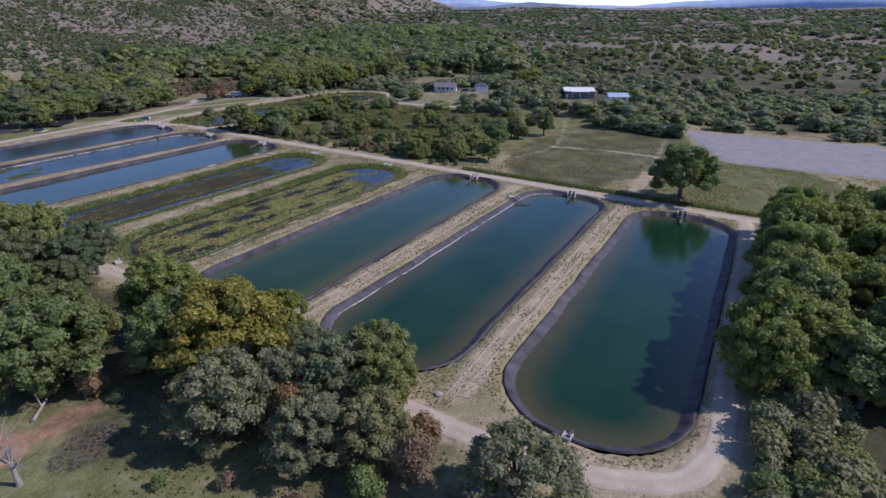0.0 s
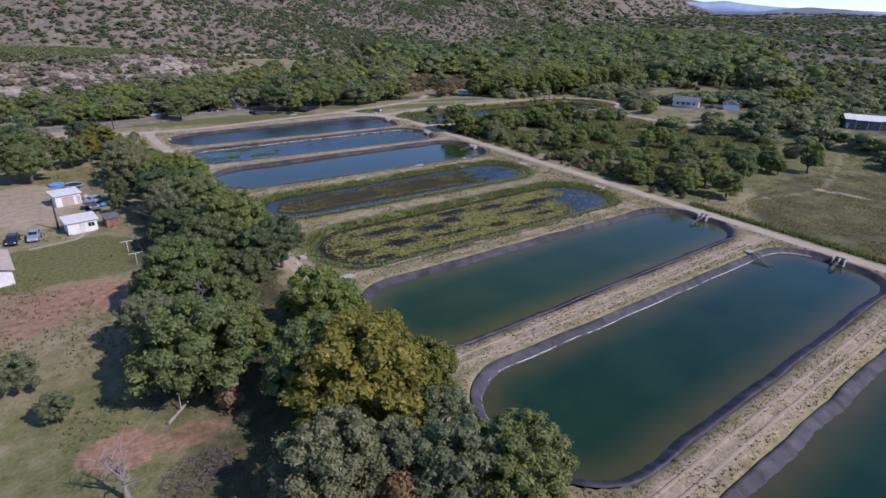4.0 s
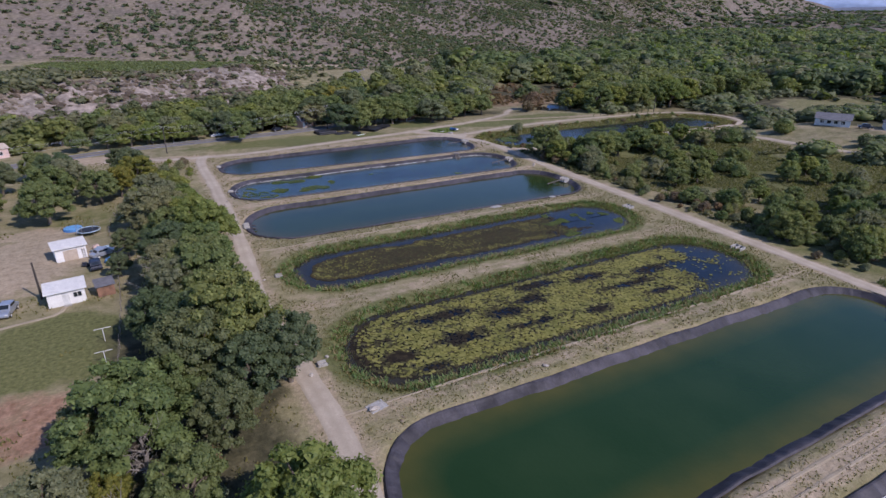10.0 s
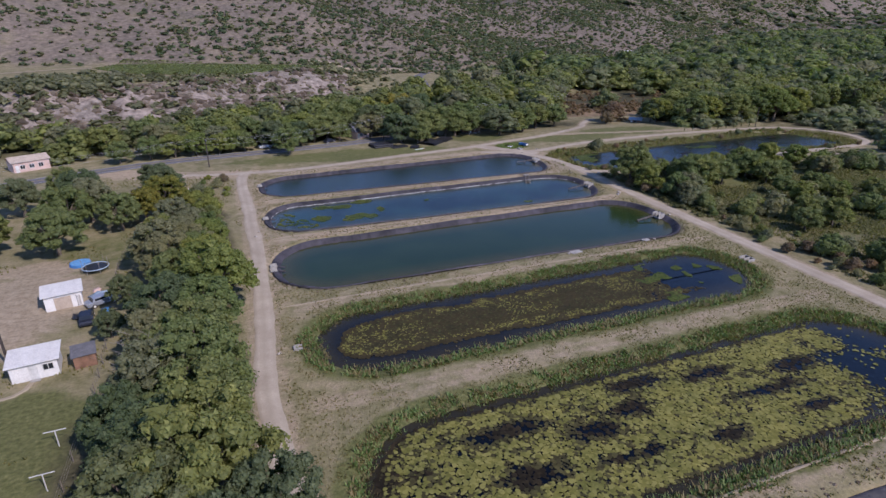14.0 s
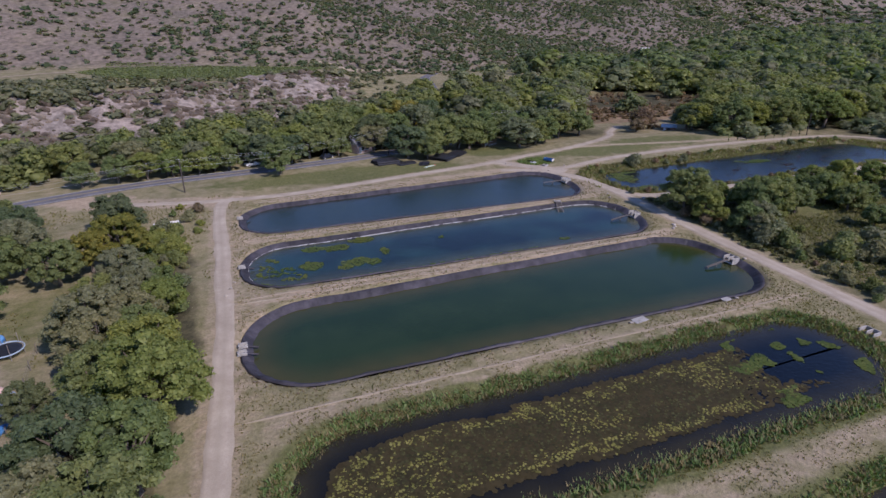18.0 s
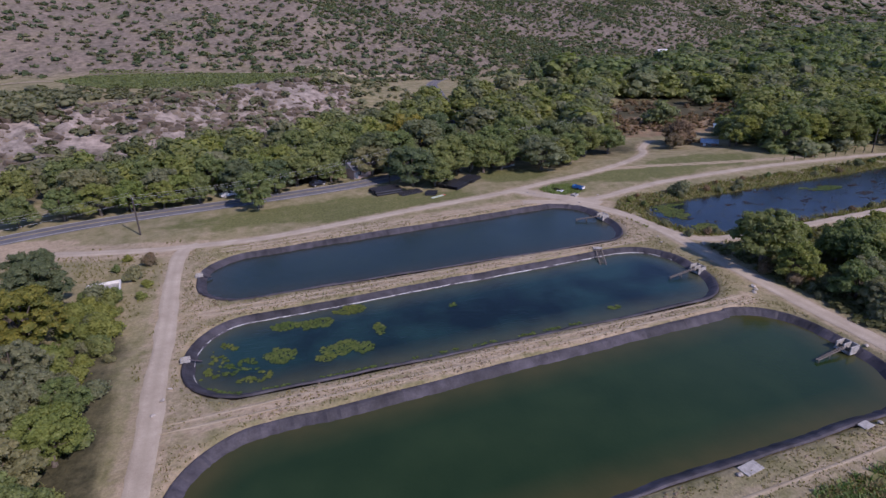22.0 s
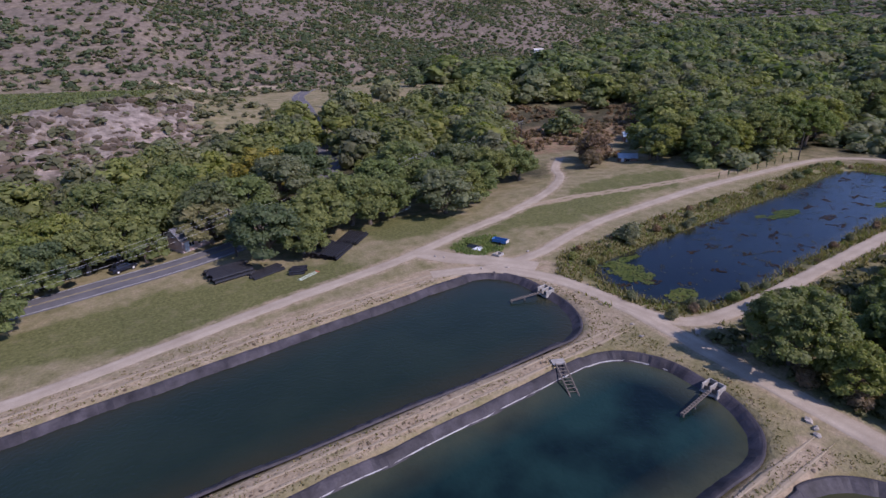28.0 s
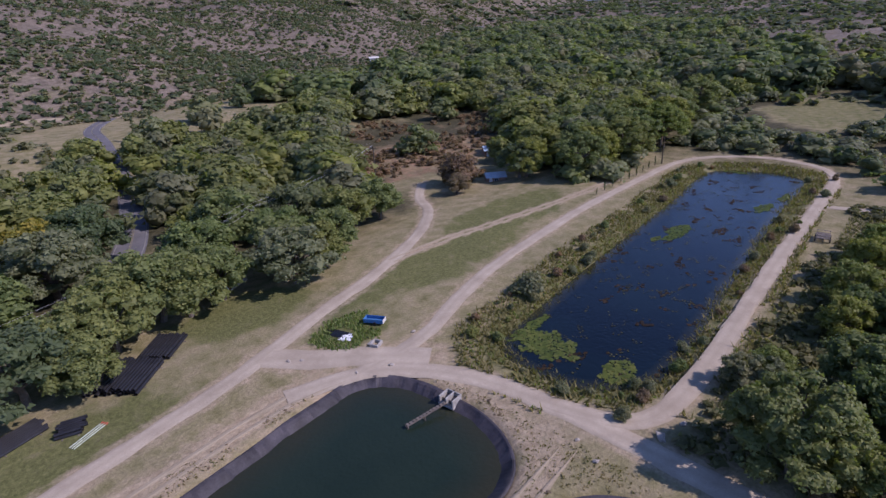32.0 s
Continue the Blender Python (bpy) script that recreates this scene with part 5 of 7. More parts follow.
KINDS = lambda place: [("canopy_green", 0, 0.38, "green", "dense green canopy " + place), ("canopy_dark", 0.38, 0.58, "dark", "darker trees in the canopy " + place),
                       ("canopy_grey", 0.58, 0.85, "grey", "grey-green willows in the canopy " + place), ("canopy_light", 0.85, 1.01, "bright", "light green trees in the canopy " + place)]
spots = scatter(1250, (-110, 335, 200, 345), 23, near_wood_mask, (6.5, 11.0), (1.1, 1.5))
spots[:, 3:] *= (1 + 0.42 * ss(spots[:, 0], 60, 130))[:, None]
split_woods(spots, 13, 900, 0.066, 0.78, KINDS("beside the highway"))
split_woods(scatter(2600, (176, 345, -120, 215), 24, east_brush_mask, (2.2, 5.5), (1.2, 1.9)), 14, 130, 0.13, 0.85, [("thicket_grey", 0, 0.80, "grey", "grey-green thicket round the eastern houses"), ("thicket_green", 0.80, 0.90, "green", "green thicket round the eastern houses"), ("thicket_dark", 0.90, 1.01, "dark", "dark shrubs round the eastern houses")])
RIVER = [("canopy_green", 0, 0.35, "green", "dense green canopy along the river"), ("canopy_dark", 0.35, 0.70, "dark", "darker trees in the canopy along the river"),
         ("canopy_grey", 0.70, 0.93, "grey", "grey-green willows in the canopy along the river"), ("canopy_light", 0.93, 1.01, "bright", "light green trees in the canopy along the river")]
split_woods(scatter(5200, (140, 950, 60, 760), 3, wood_mask, (10.0, 18.0), (1.1, 1.6)), 12, 230, 0.10, 0.82, RIVER)


def hill_mask(x, y):
    foot = np.where(x < 150, 404.0, 404 + 0.45 * (x - 150))
    d = y - foot
    m = ss(d, 0, 20) * (0.38 + 0.62 * ss(vnoise(x, y, 90, 71, 3), 0.40, 0.52)) * (1 - 0.6 * ss(d, 400, 1200)) * (0.62 + 0.5 * ss(x - 0.3 * d, -60, 260))
    return np.where(poly_depth(np.array(VINE, float), x, y) > -3, 0, m)


def bluff_mask(x, y):
    e = mesa_edge(x)
    return ss(y, e - 88, e - 70) * (1 - ss(y, e + 30, e + 60)) * (1 - ss(x, 70, 110)) * (0.35 + 0.65 * (vnoise(x, y, 40, 73, 3) > 0.52)) * (poly_depth(np.array(VINE, float), x, y) < -2)


def east_mask(x, y):
    r = np.hypot(x - 40, y - 60)
    return ss(r, 290, 330) * ss(x - 0.3 * y, 60, 160) * (0.14 + 0.6 * (vnoise(x, y, 110, 75, 4) > 0.5)) * (y < 60 + 0.55 * x)


far_plants("distant_scrub", scatter(9000, (-500, 2300, 800, 2300), 16, lambda x, y: 0.8 * (vnoise(x, y, 150, 77, 3) > 0.42), (3.5, 7.0), (1.3, 2.2)), LEAF["dark"], 5, 0.55, "dark scrub on the distant hills", "scrub")
far_plants("hill_scrub", scatter(68000, (-420, 1300, 400, 1300), 6, hill_mask, (0.8, 2.5), (1.3, 2.0)), LEAF["grey"], 7, 0.5, "dark desert shrubs dotted over the hills", "scrub")
far_plants("slope_scrub", scatter(15000, (-420, 700, 400, 900), 26, hill_mask, (1.4, 3.6), (1.2, 1.9)), LEAF["dark"], 7, 0.5, "dark green shrubs over the hillside", "scrub")
far_plants("bluff_scrub", scatter(7500, (-220, 120, 222, 480), 7, bluff_mask, (1.0, 3.2), (1.2, 1.8)), LEAF["grey"], 12, 0.45, "grey-green shrubs on the bluff", "scrub")
far_plants("eastern_brush", scatter(15000, (300, 1500, -700, 650), 8, east_mask, (2.0, 5.0), (1.2, 1.8)), LEAF["grey"], 9, 0.5, "grey-green brush over the plain", "scrub")
far_plants("eastern_thicket", scatter(5000, (300, 1200, -600, 650), 9, east_mask, (3.0, 7.0), (1.1, 1.5)), LEAF["dark"], 14, 0.42, "green thickets over the plain", "scrub")


def plain_mask(x, y):
    r, b = np.hypot(x - 40, y - 60), np.degrees(np.arctan2(x, y))
    return (r > 950) * (r < 3400) * ss(b, 28, 40) * (0.35 + 0.65 * (vnoise(x, y, 260, 79, 3) > 0.47))


far_plants("plain_scrub", scatter(26000, (500, 3300, -1900, 2400), 18, plain_mask, (3.0, 7.0), (2.0, 3.6)), LEAF["dark"], 4, 0.6, "dark scrub over the distant plain", "scrub")


def fallow_mask(x, y):
    return 0.8 * (poly_depth(FALLOW, x, y) > 2) * (vnoise(x, y, 14, 151, 3) > 0.42) * (path_dist(catmull(NORTH, 3), x, y) > 4) * (np.hypot(x - 194, y - 233) > 8) * (np.hypot(x - 168, y - 213) > 6)


far_plants("fallow_brush", scatter(2300, (128, 270, 212, 323), 28, fallow_mask, (0.6, 1.8), (1.3, 2.0)), LEAF["brown"], 40, 0.26, "rusty brown brush over the fallow field", "scrub", 0.7)

far_plants("ridge_scrub", scatter(9000, (120, 1300, 450, 1150), 36, lambda x, y: hill_mask(x, y) * ss(x - 0.2 * y, 20, 160), (1.6, 3.8), (1.3, 2.1)), LEAF["dark"], 7, 0.5, "dense dark scrub on the far slopes", "scrub")
far_plants("bluff_thicket", scatter(170, (-98, -48, 282, 350), 37, lambda x, y: (np.hypot((x + 72) / 24, (y - 318) / 34) < 1) * 1.0, (2.5, 5.0), (1.2, 1.7)), LEAF["grey"], 70, 0.18, "grey-green thicket at the head of the bluff", "scrub", 0.8)
mx, my = fill((96, 190, 97, 136), 1.5, 55)
mk = (path_dist(catmull(P_SOUTH, 3), mx, my) > 2.6) & (path_dist(catmull(EAST, 3), mx, my) > 2.6) & (vnoise(mx, my, 7, 153, 3) > 0.38) & ((my > 120) | (mx < 101) | (my < 101))
mg = np.random.default_rng(56)
mh = mg.uniform(0.5, 1.3, mk.sum())
far_plants("meadow_brush", np.column_stack([mx[mk], my[mk], land(mx[mk], my[mk]), mh, mh * 1.6]), LEAF["marsh"], 22, 0.32, "low olive brush along the meadow track", "scrub", 0.7)


# ---- water plants, reeds and grass ----
def pads(name, x, y, z, size, mat, label, category, seed=1):
    """Floating leaves: uneven six-sided plates on the water."""
    g = np.random.default_rng(seed)
    n = len(x)
    r = size * (0.5 + 0.8 * g.random(n))
    a0 = g.random(n) * 6.283
    k = np.arange(6)
    a = a0[:, None] + k * 1.0472 + g.normal(size=(n, 6)) * 0.2
    rr = r[:, None] * (0.8 + 0.4 * g.random((n, 6)))
    v = np.stack([x[:, None] + rr * np.cos(a), y[:, None] + rr * np.sin(a), z + 0.02 + 0.05 * g.random((n, 1)) + 0.02 * g.random((n, 6))], -1).reshape(-1, 3)
    ob = new(name, np_mesh(name, v, np.arange(n * 6).reshape(-1, 6), mat))
    return tagged(ob, label, category, kind="stuff")


M_MAT = leaf_mat("floating_weed", [(0.205, 0.210, 0.060), (0.300, 0.300, 0.092), (0.400, 0.385, 0.140)])
M_SUNK = leaf_mat("sunken_weed", [(0.030, 0.022, 0.014), (0.052, 0.036, 0.022), (0.085, 0.058, 0.034)])
M_PAD = leaf_mat("lily_leaf", [(0.085, 0.125, 0.030), (0.140, 0.185, 0.045), (0.210, 0.235, 0.070)])

M_DULL = leaf_mat("dull_weed", [(0.068, 0.060, 0.028), (0.110, 0.100, 0.042), (0.165, 0.152, 0.062)])
# fourth pond: nearly grown over, with pools of open water, brown shallows in the west and open water in the east
POOLS = [(23.5, 48.3, 5.2, 1.3), (33.5, 45.2, 3.8, 1.6), (15.2, 41.0, 2.2, 1.2), (24.2, 41.8, 4.6, 1.4), (44.0, 51.1, 3.6, 1.1), (39.3, 47.0, 3.2, 1.2), (47.6, 40.0, 2.2, 1.0), (35.0, 40.7, 4.6, 0.7), (18.5, 36.9, 2.2, 0.9), (58.0, 44.6, 4.5, 1.0), (54.0, 49.6, 3.5, 0.9), (62.0, 40.4, 4.0, 0.8), (67.0, 47.6, 3.5, 1.2)]
x, y = fill((9, 88, 33, 56), 0.30, 2)
p = PONDS[3]
rnd = np.random.default_rng(50).random((3, len(x)))
d = pond_depth(p, x, y)
wob = (vnoise(x, y, 2.4, 81, 3) - 0.5) * 1.5
pool = np.min([np.hypot((x - a) / rx, (y - b) / ry) for a, b, rx, ry in POOLS], 0) + wob
open_east = ss(x + (vnoise(x, y, 9, 85, 2) - 0.5) * 26, 68, 78)
brown_west = 1 - ss(x + (vnoise(x, y, 4, 89, 2) - 0.5) * 7, 11, 16)
chance = ss(pool, 0.85, 1.7) * (1 - 0.95 * open_east) * (1 - 0.75 * brown_west) * ss(d, 0.2, 1.0)
chance = chance * (0.62 + 0.38 * ss(vnoise(x, y, 1.0, 86, 2), 0.30, 0.44)) * (1 - 0.9 * (np.abs(vnoise(x * 0.6 + 5, y, 3.4, 83, 2) - 0.5) < 0.012))
keep = rnd[0] < chance
tone = vnoise(x * 0.5, y, 4.0, 87, 3) + (rnd[1] - 0.5) * 0.5 + 0.12 * (1 - brown_west)
lit = keep & (tone > 0.38)
pads("floating_weed", x[lit], y[lit], -0.55, 0.26, M_MAT, "yellow-green water weed floating in mats", "water weed", 3)
dull = ~lit & (d > 0.3) & (rnd[2] < ss(pool, 0.55, 1.1) * (1 - open_east) * (1 - 0.6 * brown_west) * 0.92)
pads("dull_weed", x[dull], y[dull], -0.555, 0.24, M_DULL, "olive-brown water weed among the mats", "water weed", 31)
keep2 = (d > 0.1) & ~lit & ~dull & (open_east < 0.6) & (rnd[2] < 0.30 + 0.6 * brown_west + 0.4 * (vnoise(x, y, 3, 91, 3) > 0.5))
pads("sunken_weed", x[keep2], y[keep2], -0.575, 0.30, M_SUNK, "brown weed just under the surface", "water weed", 4)
# fifth pond: an island of brown weed with a yellow fringe within a dark rim
x, y = fill((8, 86, 62, 84), 0.21, 5)
p = PONDS[4]
rnd = np.random.default_rng(51).random((3, len(x)))
d = pond_depth(p, x, y) + (vnoise(x, y, 5, 93, 3) - 0.5) * 2.6 + (rnd[0] - 0.5) * 0.7
thin = x + (vnoise(x, y, 6, 95, 3) - 0.5) * 44
body = (d > 2.5) & (ss(thin + (rnd[1] - 0.5) * 9, 58, 66) < 0.5)
fringe = (1 - ss(d, 2.8, 4.2)) * 0.80 + ss(vnoise(x * 0.45, y, 4.5, 97, 3), 0.56, 0.74) * 0.50
keep = body & (rnd[2] < fringe * (0.35 + 0.65 * (vnoise(x, y, 1.3, 98, 2) > 0.42)))
pads("floating_weed", x[keep], y[keep], -0.55, 0.145, M_MAT, "yellow-green water weed floating in mats", "water weed", 6)
M_SILT = leaf_mat("silted_weed", [(0.062, 0.053, 0.028), (0.076, 0.066, 0.034), (0.094, 0.080, 0.042)])
keep2 = body & ~keep & (rnd[1] < 0.34)
pads("dull_weed", x[keep2], y[keep2], -0.545, 0.16, M_DULL, "olive-brown weed among the floating mats", "water weed", 17)
silt = (pond_depth(p, x, y) > 1.6) & (d > 2.0) & (ss(thin + (rnd[2] - 0.5) * 14, 60, 68) < 0.5)
pads("sunken_weed", x[silt], y[silt], -0.572, 0.31, M_SILT, "brown weed just under the surface", "water weed", 7)
specks = (pond_depth(p, x, y) > 0.6) & (x > 62) & (vnoise(x, y, 2.2, 101, 2) > 0.66)
pads("lily_pads", x[specks], y[specks], -0.55, 0.2, M_PAD, "scattered small green floating leaves", "lily pads", 8)
# seventh pond: lily clumps at its west end
CLUMPS = [(16.3, 125.8, 2.0, 1.8), (24.4, 125.0, 2.6, 1.9), (21.7, 133.0, 3.0, 1.5), (27.4, 135.2, 2.4, 1.6), (17.3, 133.6, 1.8, 1.2), (9.2, 129.0, 2.0, 2.4), (11.4, 124.8, 2.6, 1.6), (12.8, 121.8, 2.2, 1.3), (22.0, 123.2, 1.8, 0.9), (30.5, 128.0, 0.8, 2.0), (66.5, 122.2, 1.2, 0.5), (43.1, 131.6, 0.5, 0.6), (7.4, 125.0, 1.4, 2.0), (27.0, 124.0, 1.6, 1.4)]
for i, (cx, cy, rx, ry) in enumerate(CLUMPS):
    x, y = fill((cx - rx - 1, cx + rx + 1, cy - ry - 1, cy + ry + 1), 0.30, 20 + i)
    q = np.hypot((x - cx) / rx, (y - cy) / ry) + (vnoise(x, y, 1.3, 103, 3) - 0.5) * 0.9
    k = (q < 0.95) & (pond_depth(PONDS[6], x, y) > 1.5) if i not in (5, 6, 7, 12) else (q < 0.95) & (vnoise(x, y, 0.9, 104, 2) > 0.5) & (pond_depth(PONDS[6], x, y) > 1.5)
    if k.sum() > 3:
        tagged(pads("lily_clump", x[k], y[k], WATER_Z, 0.24, M_PAD, "clump of yellow-green lily pads afloat", "lily pads", 30 + i), group="lily clumps")
x, y = fill((6, 80, 115, 124), 0.3, 77)
dd = pond_depth(PONDS[6], x, y)
k = (dd > 1.25) & (dd < 1.75) & (x < 60) & (vnoise(x, y, 2, 105, 2) > 0.42)
pads("shore_algae", x[k], y[k], WATER_Z, 0.2, M_PAD, "yellow-green algae along the waterline", "algae", 78)
# upper pond: thin weed all over, bright clumps at its ends
x, y = fill((98, 212, 138, 172), 0.5, 9)
d = poly_depth(UPPER_LINE, x, y)
k = (d > 0.4) & (vnoise(x, y * 1.6, 3.2, 107, 4) > 0.69)
pads("sunken_weed", x[k], y[k], -0.575, 0.30, M_SUNK, "thin olive weed under the surface", "water weed", 10)
k = (d > 0.2) & (vnoise(x, y, 1.6, 109, 3) > 0.66)
pads("lily_pads", x[k], y[k], -0.55, 0.13, M_DULL, "scattered small olive floating leaves", "lily pads", 12)
for i, (cx, cy, rx, ry) in enumerate([(156, 158.6, 5.5, 1.8), (105.4, 156.0, 4.0, 4.6), (180, 149.4, 4, 1.6), (190, 147.6, 4, 1.2), (105.5, 146, 3.2, 2.2), (207, 164, 1.6, 5.0), (150, 160.4, 2, 0.8), (108, 160.6, 6, 1.0)]):
    x, y = fill((cx - rx, cx + rx, cy - ry, cy + ry), 0.34, 40 + i)
    q = np.hypot((x - cx) / rx, (y - cy) / ry) + (vnoise(x, y, 1.6, 111, 3) - 0.5) * 0.9
    k = (q < 0.85) & (poly_depth(UPPER_LINE, x, y) > -0.2)
    if k.sum() > 3:
        tagged(pads("lily_clump", x[k], y[k], -0.55, 0.27, M_PAD, "bright clump of floating pond weed", "lily pads", 60 + i), group="lily clumps")


def tufts(name, x, y, hr, mat, label, category, width=0.11, seed=1, blades=4, droop=0.0):
    """Grass: fans of tapered blades."""
    g = np.random.default_rng(seed)
    n = len(x)
    z = ground_z(x, y)
    xb, yb, zb = (np.repeat(a, blades) for a in (x, y, z))
    m = n * blades
    a = g.random(m) * 6.283
    h = g.uniform(hr[0], hr[1], m) * np.repeat(g.uniform(0.6, 1.2, n), blades)
    lean = h * (g.uniform(0.15, 0.7, m) + droop)
    bx, by = xb + g.normal(size=m) * 0.14, yb + g.normal(size=m) * 0.14
    wx, wy = -np.sin(a) * width * (0.6 + 0.8 * g.random(m)), np.cos(a) * width * (0.6 + 0.8 * g.random(m))
    base = np.stack([bx - wx, by - wy, zb - 0.08], -1), np.stack([bx + wx, by + wy, zb - 0.08], -1)
    tip = np.stack([bx + np.cos(a) * lean, by + np.sin(a) * lean, zb + h], -1)
    v = np.stack([base[0], base[1], tip], 1).reshape(-1, 3)
    ob = new(name, np_mesh(name, v, np.arange(m * 3).reshape(-1, 3), mat))
    return tagged(ob, label, category, kind="stuff")


def all_depth(x, y):
    return np.max([pond_depth(p, x, y) for p in PONDS], 0)


x, y = fill((2, 92, -52, 172), 0.55, 11)
d = all_depth(x, y)
lined = np.max([pond_depth(p, x, y) for p in PONDS if p[8] != "reeds"], 0)
k = (d < -0.75) & off_tracks(x, y) & (vnoise(x, y, 3.5, 113, 3) > 0.43 - 0.12 * (lined > -1.8)) & (x < 91)
sd = np.random.default_rng(4).random(len(x))
tufts("dry_grass", x[k & (sd < 0.62)], y[k & (sd < 0.62)], (0.08, 0.24), LEAF["straw"], "dry straw-coloured grass on the banks", "grass", 0.12, 5)
tufts("green_grass", x[k & (sd >= 0.62)], y[k & (sd >= 0.62)], (0.08, 0.24), LEAF["marsh"], "olive grass on the banks", "grass", 0.12, 6)
x, y = fill((1, 93, 30, 88), 0.29, 12)
d = np.maximum(pond_depth(PONDS[3], x, y), pond_depth(PONDS[4], x, y)) + (vnoise(x, y, 4, 115, 3) - 0.5) * 2.0
k = (d > -3.0) & (d < 0.5) & (vnoise(x, y, 2.5, 117, 2) > 0.30)
w = np.random.default_rng(29).random(len(x))
tufts("reeds", x[k & (w < 0.62)], y[k & (w < 0.62)], (0.15, 0.55), LEAF["reed"], "green reeds round the weedy ponds", "reeds", 0.13, 7, 4, 0.6)
tufts("dry_reeds", x[k & (w >= 0.62)], y[k & (w >= 0.62)], (0.2, 0.6), LEAF["straw"], "dry reeds round the weedy ponds", "reeds", 0.13, 71, 4, 0.6)
x, y = fill((92, 224, 132, 182), 0.55, 13)
d = poly_depth(UPPER_LINE, x, y) + (vnoise(x, y, 5, 119, 3) - 0.5) * 2.5
k = (d > -7.5) & (d < 0.9) & off_tracks(x, y, 1.5) & (vnoise(x, y, 4, 120, 3) > 0.30)
w = np.random.default_rng(9).random(len(x))
tufts("bank_grass", x[k & (w < 0.82)], y[k & (w < 0.82)], (0.25, 0.9), LEAF["marsh"], "tall olive-brown grass round the upper pond", "grass", 0.14, 8, 4, 0.5)
tufts("bank_reeds", x[k & (w > 0.82)], y[k & (w > 0.82)], (0.2, 0.6), LEAF["reed"], "green reeds round the upper pond", "reeds", 0.14, 9)
x, y = fill((98, 186, 48, 134), 0.62, 14)
k = (vnoise(x, y, 9, 121, 3) > 0.36)
tufts("marsh_grass", x[k], y[k], (0.2, 0.6), LEAF["marsh"], "tall olive marsh grass behind the ponds", "grass", 0.2, 10, 4, 0.8)
x, y = fill((97.4, 190, -76, 27), 0.78, 15)
k = (poly_depth(np.array(PAD, float), x, y) < -1) & (vnoise(x, y, 6, 123, 3) > 0.44) & (path_dist(catmull(FIELD_WAY, 3), x, y) > 1.4) & (path_dist(catmull(FIELD_LANE, 3), x, y) > 1.6)
w = np.random.default_rng(19).random(len(x))
tufts("field_grass", x[k & (w < 0.70)], y[k & (w < 0.70)], (0.08, 0.28), LEAF["marsh"], "rough olive grass of the fields", "grass", 0.20, 11, 4, 0.7)
tufts("field_straw", x[k & (w >= 0.70)], y[k & (w >= 0.70)], (0.08, 0.28), LEAF["brown"], "dry brown stalks in the fields", "grass", 0.20, 12, 4, 0.7)
x, y = fill((-48, 0, -40, 175), 0.95, 16)
k = (vnoise(x, y, 7, 125, 3) > 0.56) & off_tracks(x, y) & (patch(-34, 96, 14, 18).max() > 0) & ~((x < -22) & (y > 80) & (y < 112))
tufts("yard_weeds", x[k], y[k], (0.1, 0.5), LEAF["marsh"], "rough grass and weeds under the trees", "grass", 0.13, 13)
x, y = fill((83, 97, 173, 186), 0.34, 46)
k = (np.hypot((x - 90.2) / 5.6, (y - 179.4) / 4.6) + (vnoise(x, y, 2, 47, 3) - 0.5) * 0.8 < 0.95) & off_tracks(x, y, 1.4) & ~((np.hypot(x - 89.2, y - 179.8) < 1.7)) & (np.hypot((x - 94.2), (y - 178.4)) > 1.6)
tufts("spring_weeds", x[k], y[k], (0.15, 0.6), LEAF["reed"], "lush green weeds round the spring", "weeds", 0.13, 48)
# the ditch along the fields, grown over
x, y = fill((95.4, 97.4, -52, 26), 0.4, 44)
tufts("ditch_weeds", x, y, (0.5, 1.1), LEAF["dark"], "dark weeds along the field ditch", "weeds", 0.16, 45)
# rocks of the bluff
g = np.random.default_rng(61)
x, y = g.uniform(-220, 80, 7000), g.uniform(230, 400, 7000)
e = mesa_edge(x)
k = ((y > e - 62) & (y < e + 4) & (x < 66)) & (vnoise(x, y, 22, 141, 3) > 0.42)
x, y = x[k], y[k]
s = g.uniform(0.4, 1.7, len(x)) ** 1.3
rv = ICO1_V[None] * (1 + 0.22 * g.normal(size=(len(x), len(ICO1_V), 1))) * (s[:, None, None] * np.array([1.2, 0.9, 0.8])) + np.stack([x, y, land(x, y)], -1)[:, None]
M_ROCK = leaf_mat("bluff_rock", [(0.150, 0.115, 0.095), (0.245, 0.195, 0.165), (0.370, 0.300, 0.260)], 0.1)
rf = (ICO1_F[None] + (np.arange(len(x)) * len(ICO1_V))[:, None, None]).reshape(-1, 3)
tagged(new("bluff_rocks", np_mesh("bluff_rocks", rv.reshape(-1, 3), rf, M_ROCK)), "pinkish grey rocks of the bluff", "rocks", kind="stuff")
# vines in rows on the bench
rows_v, rows_f = [], []
vp = np.array(VINE, float)
for i, yy in enumerate(np.arange(348, 440, 2.6)):
    xs = np.arange(-84, 64, 1.6)
    yl = yy + 0.10 * (xs + 10)
    ins = poly_depth(vp, xs, yl) > 1.0
    for a, b, q in zip(xs[ins], yl[ins], vnoise(xs[ins], yl[ins], 2, 127, 2)):
        rows_v.append((a, b, float(q)))
rows_v = np.array(rows_v)
g = np.random.default_rng(8)
spots = np.column_stack([rows_v[:, 0], rows_v[:, 1], land(rows_v[:, 0], rows_v[:, 1]), 0.7 + 0.4 * rows_v[:, 2], np.full(len(rows_v), 1.9)])
far_plants("vineyard_rows", spots, LEAF["green"], 6, 0.55, "green rows of vines on the bench", "vineyard")

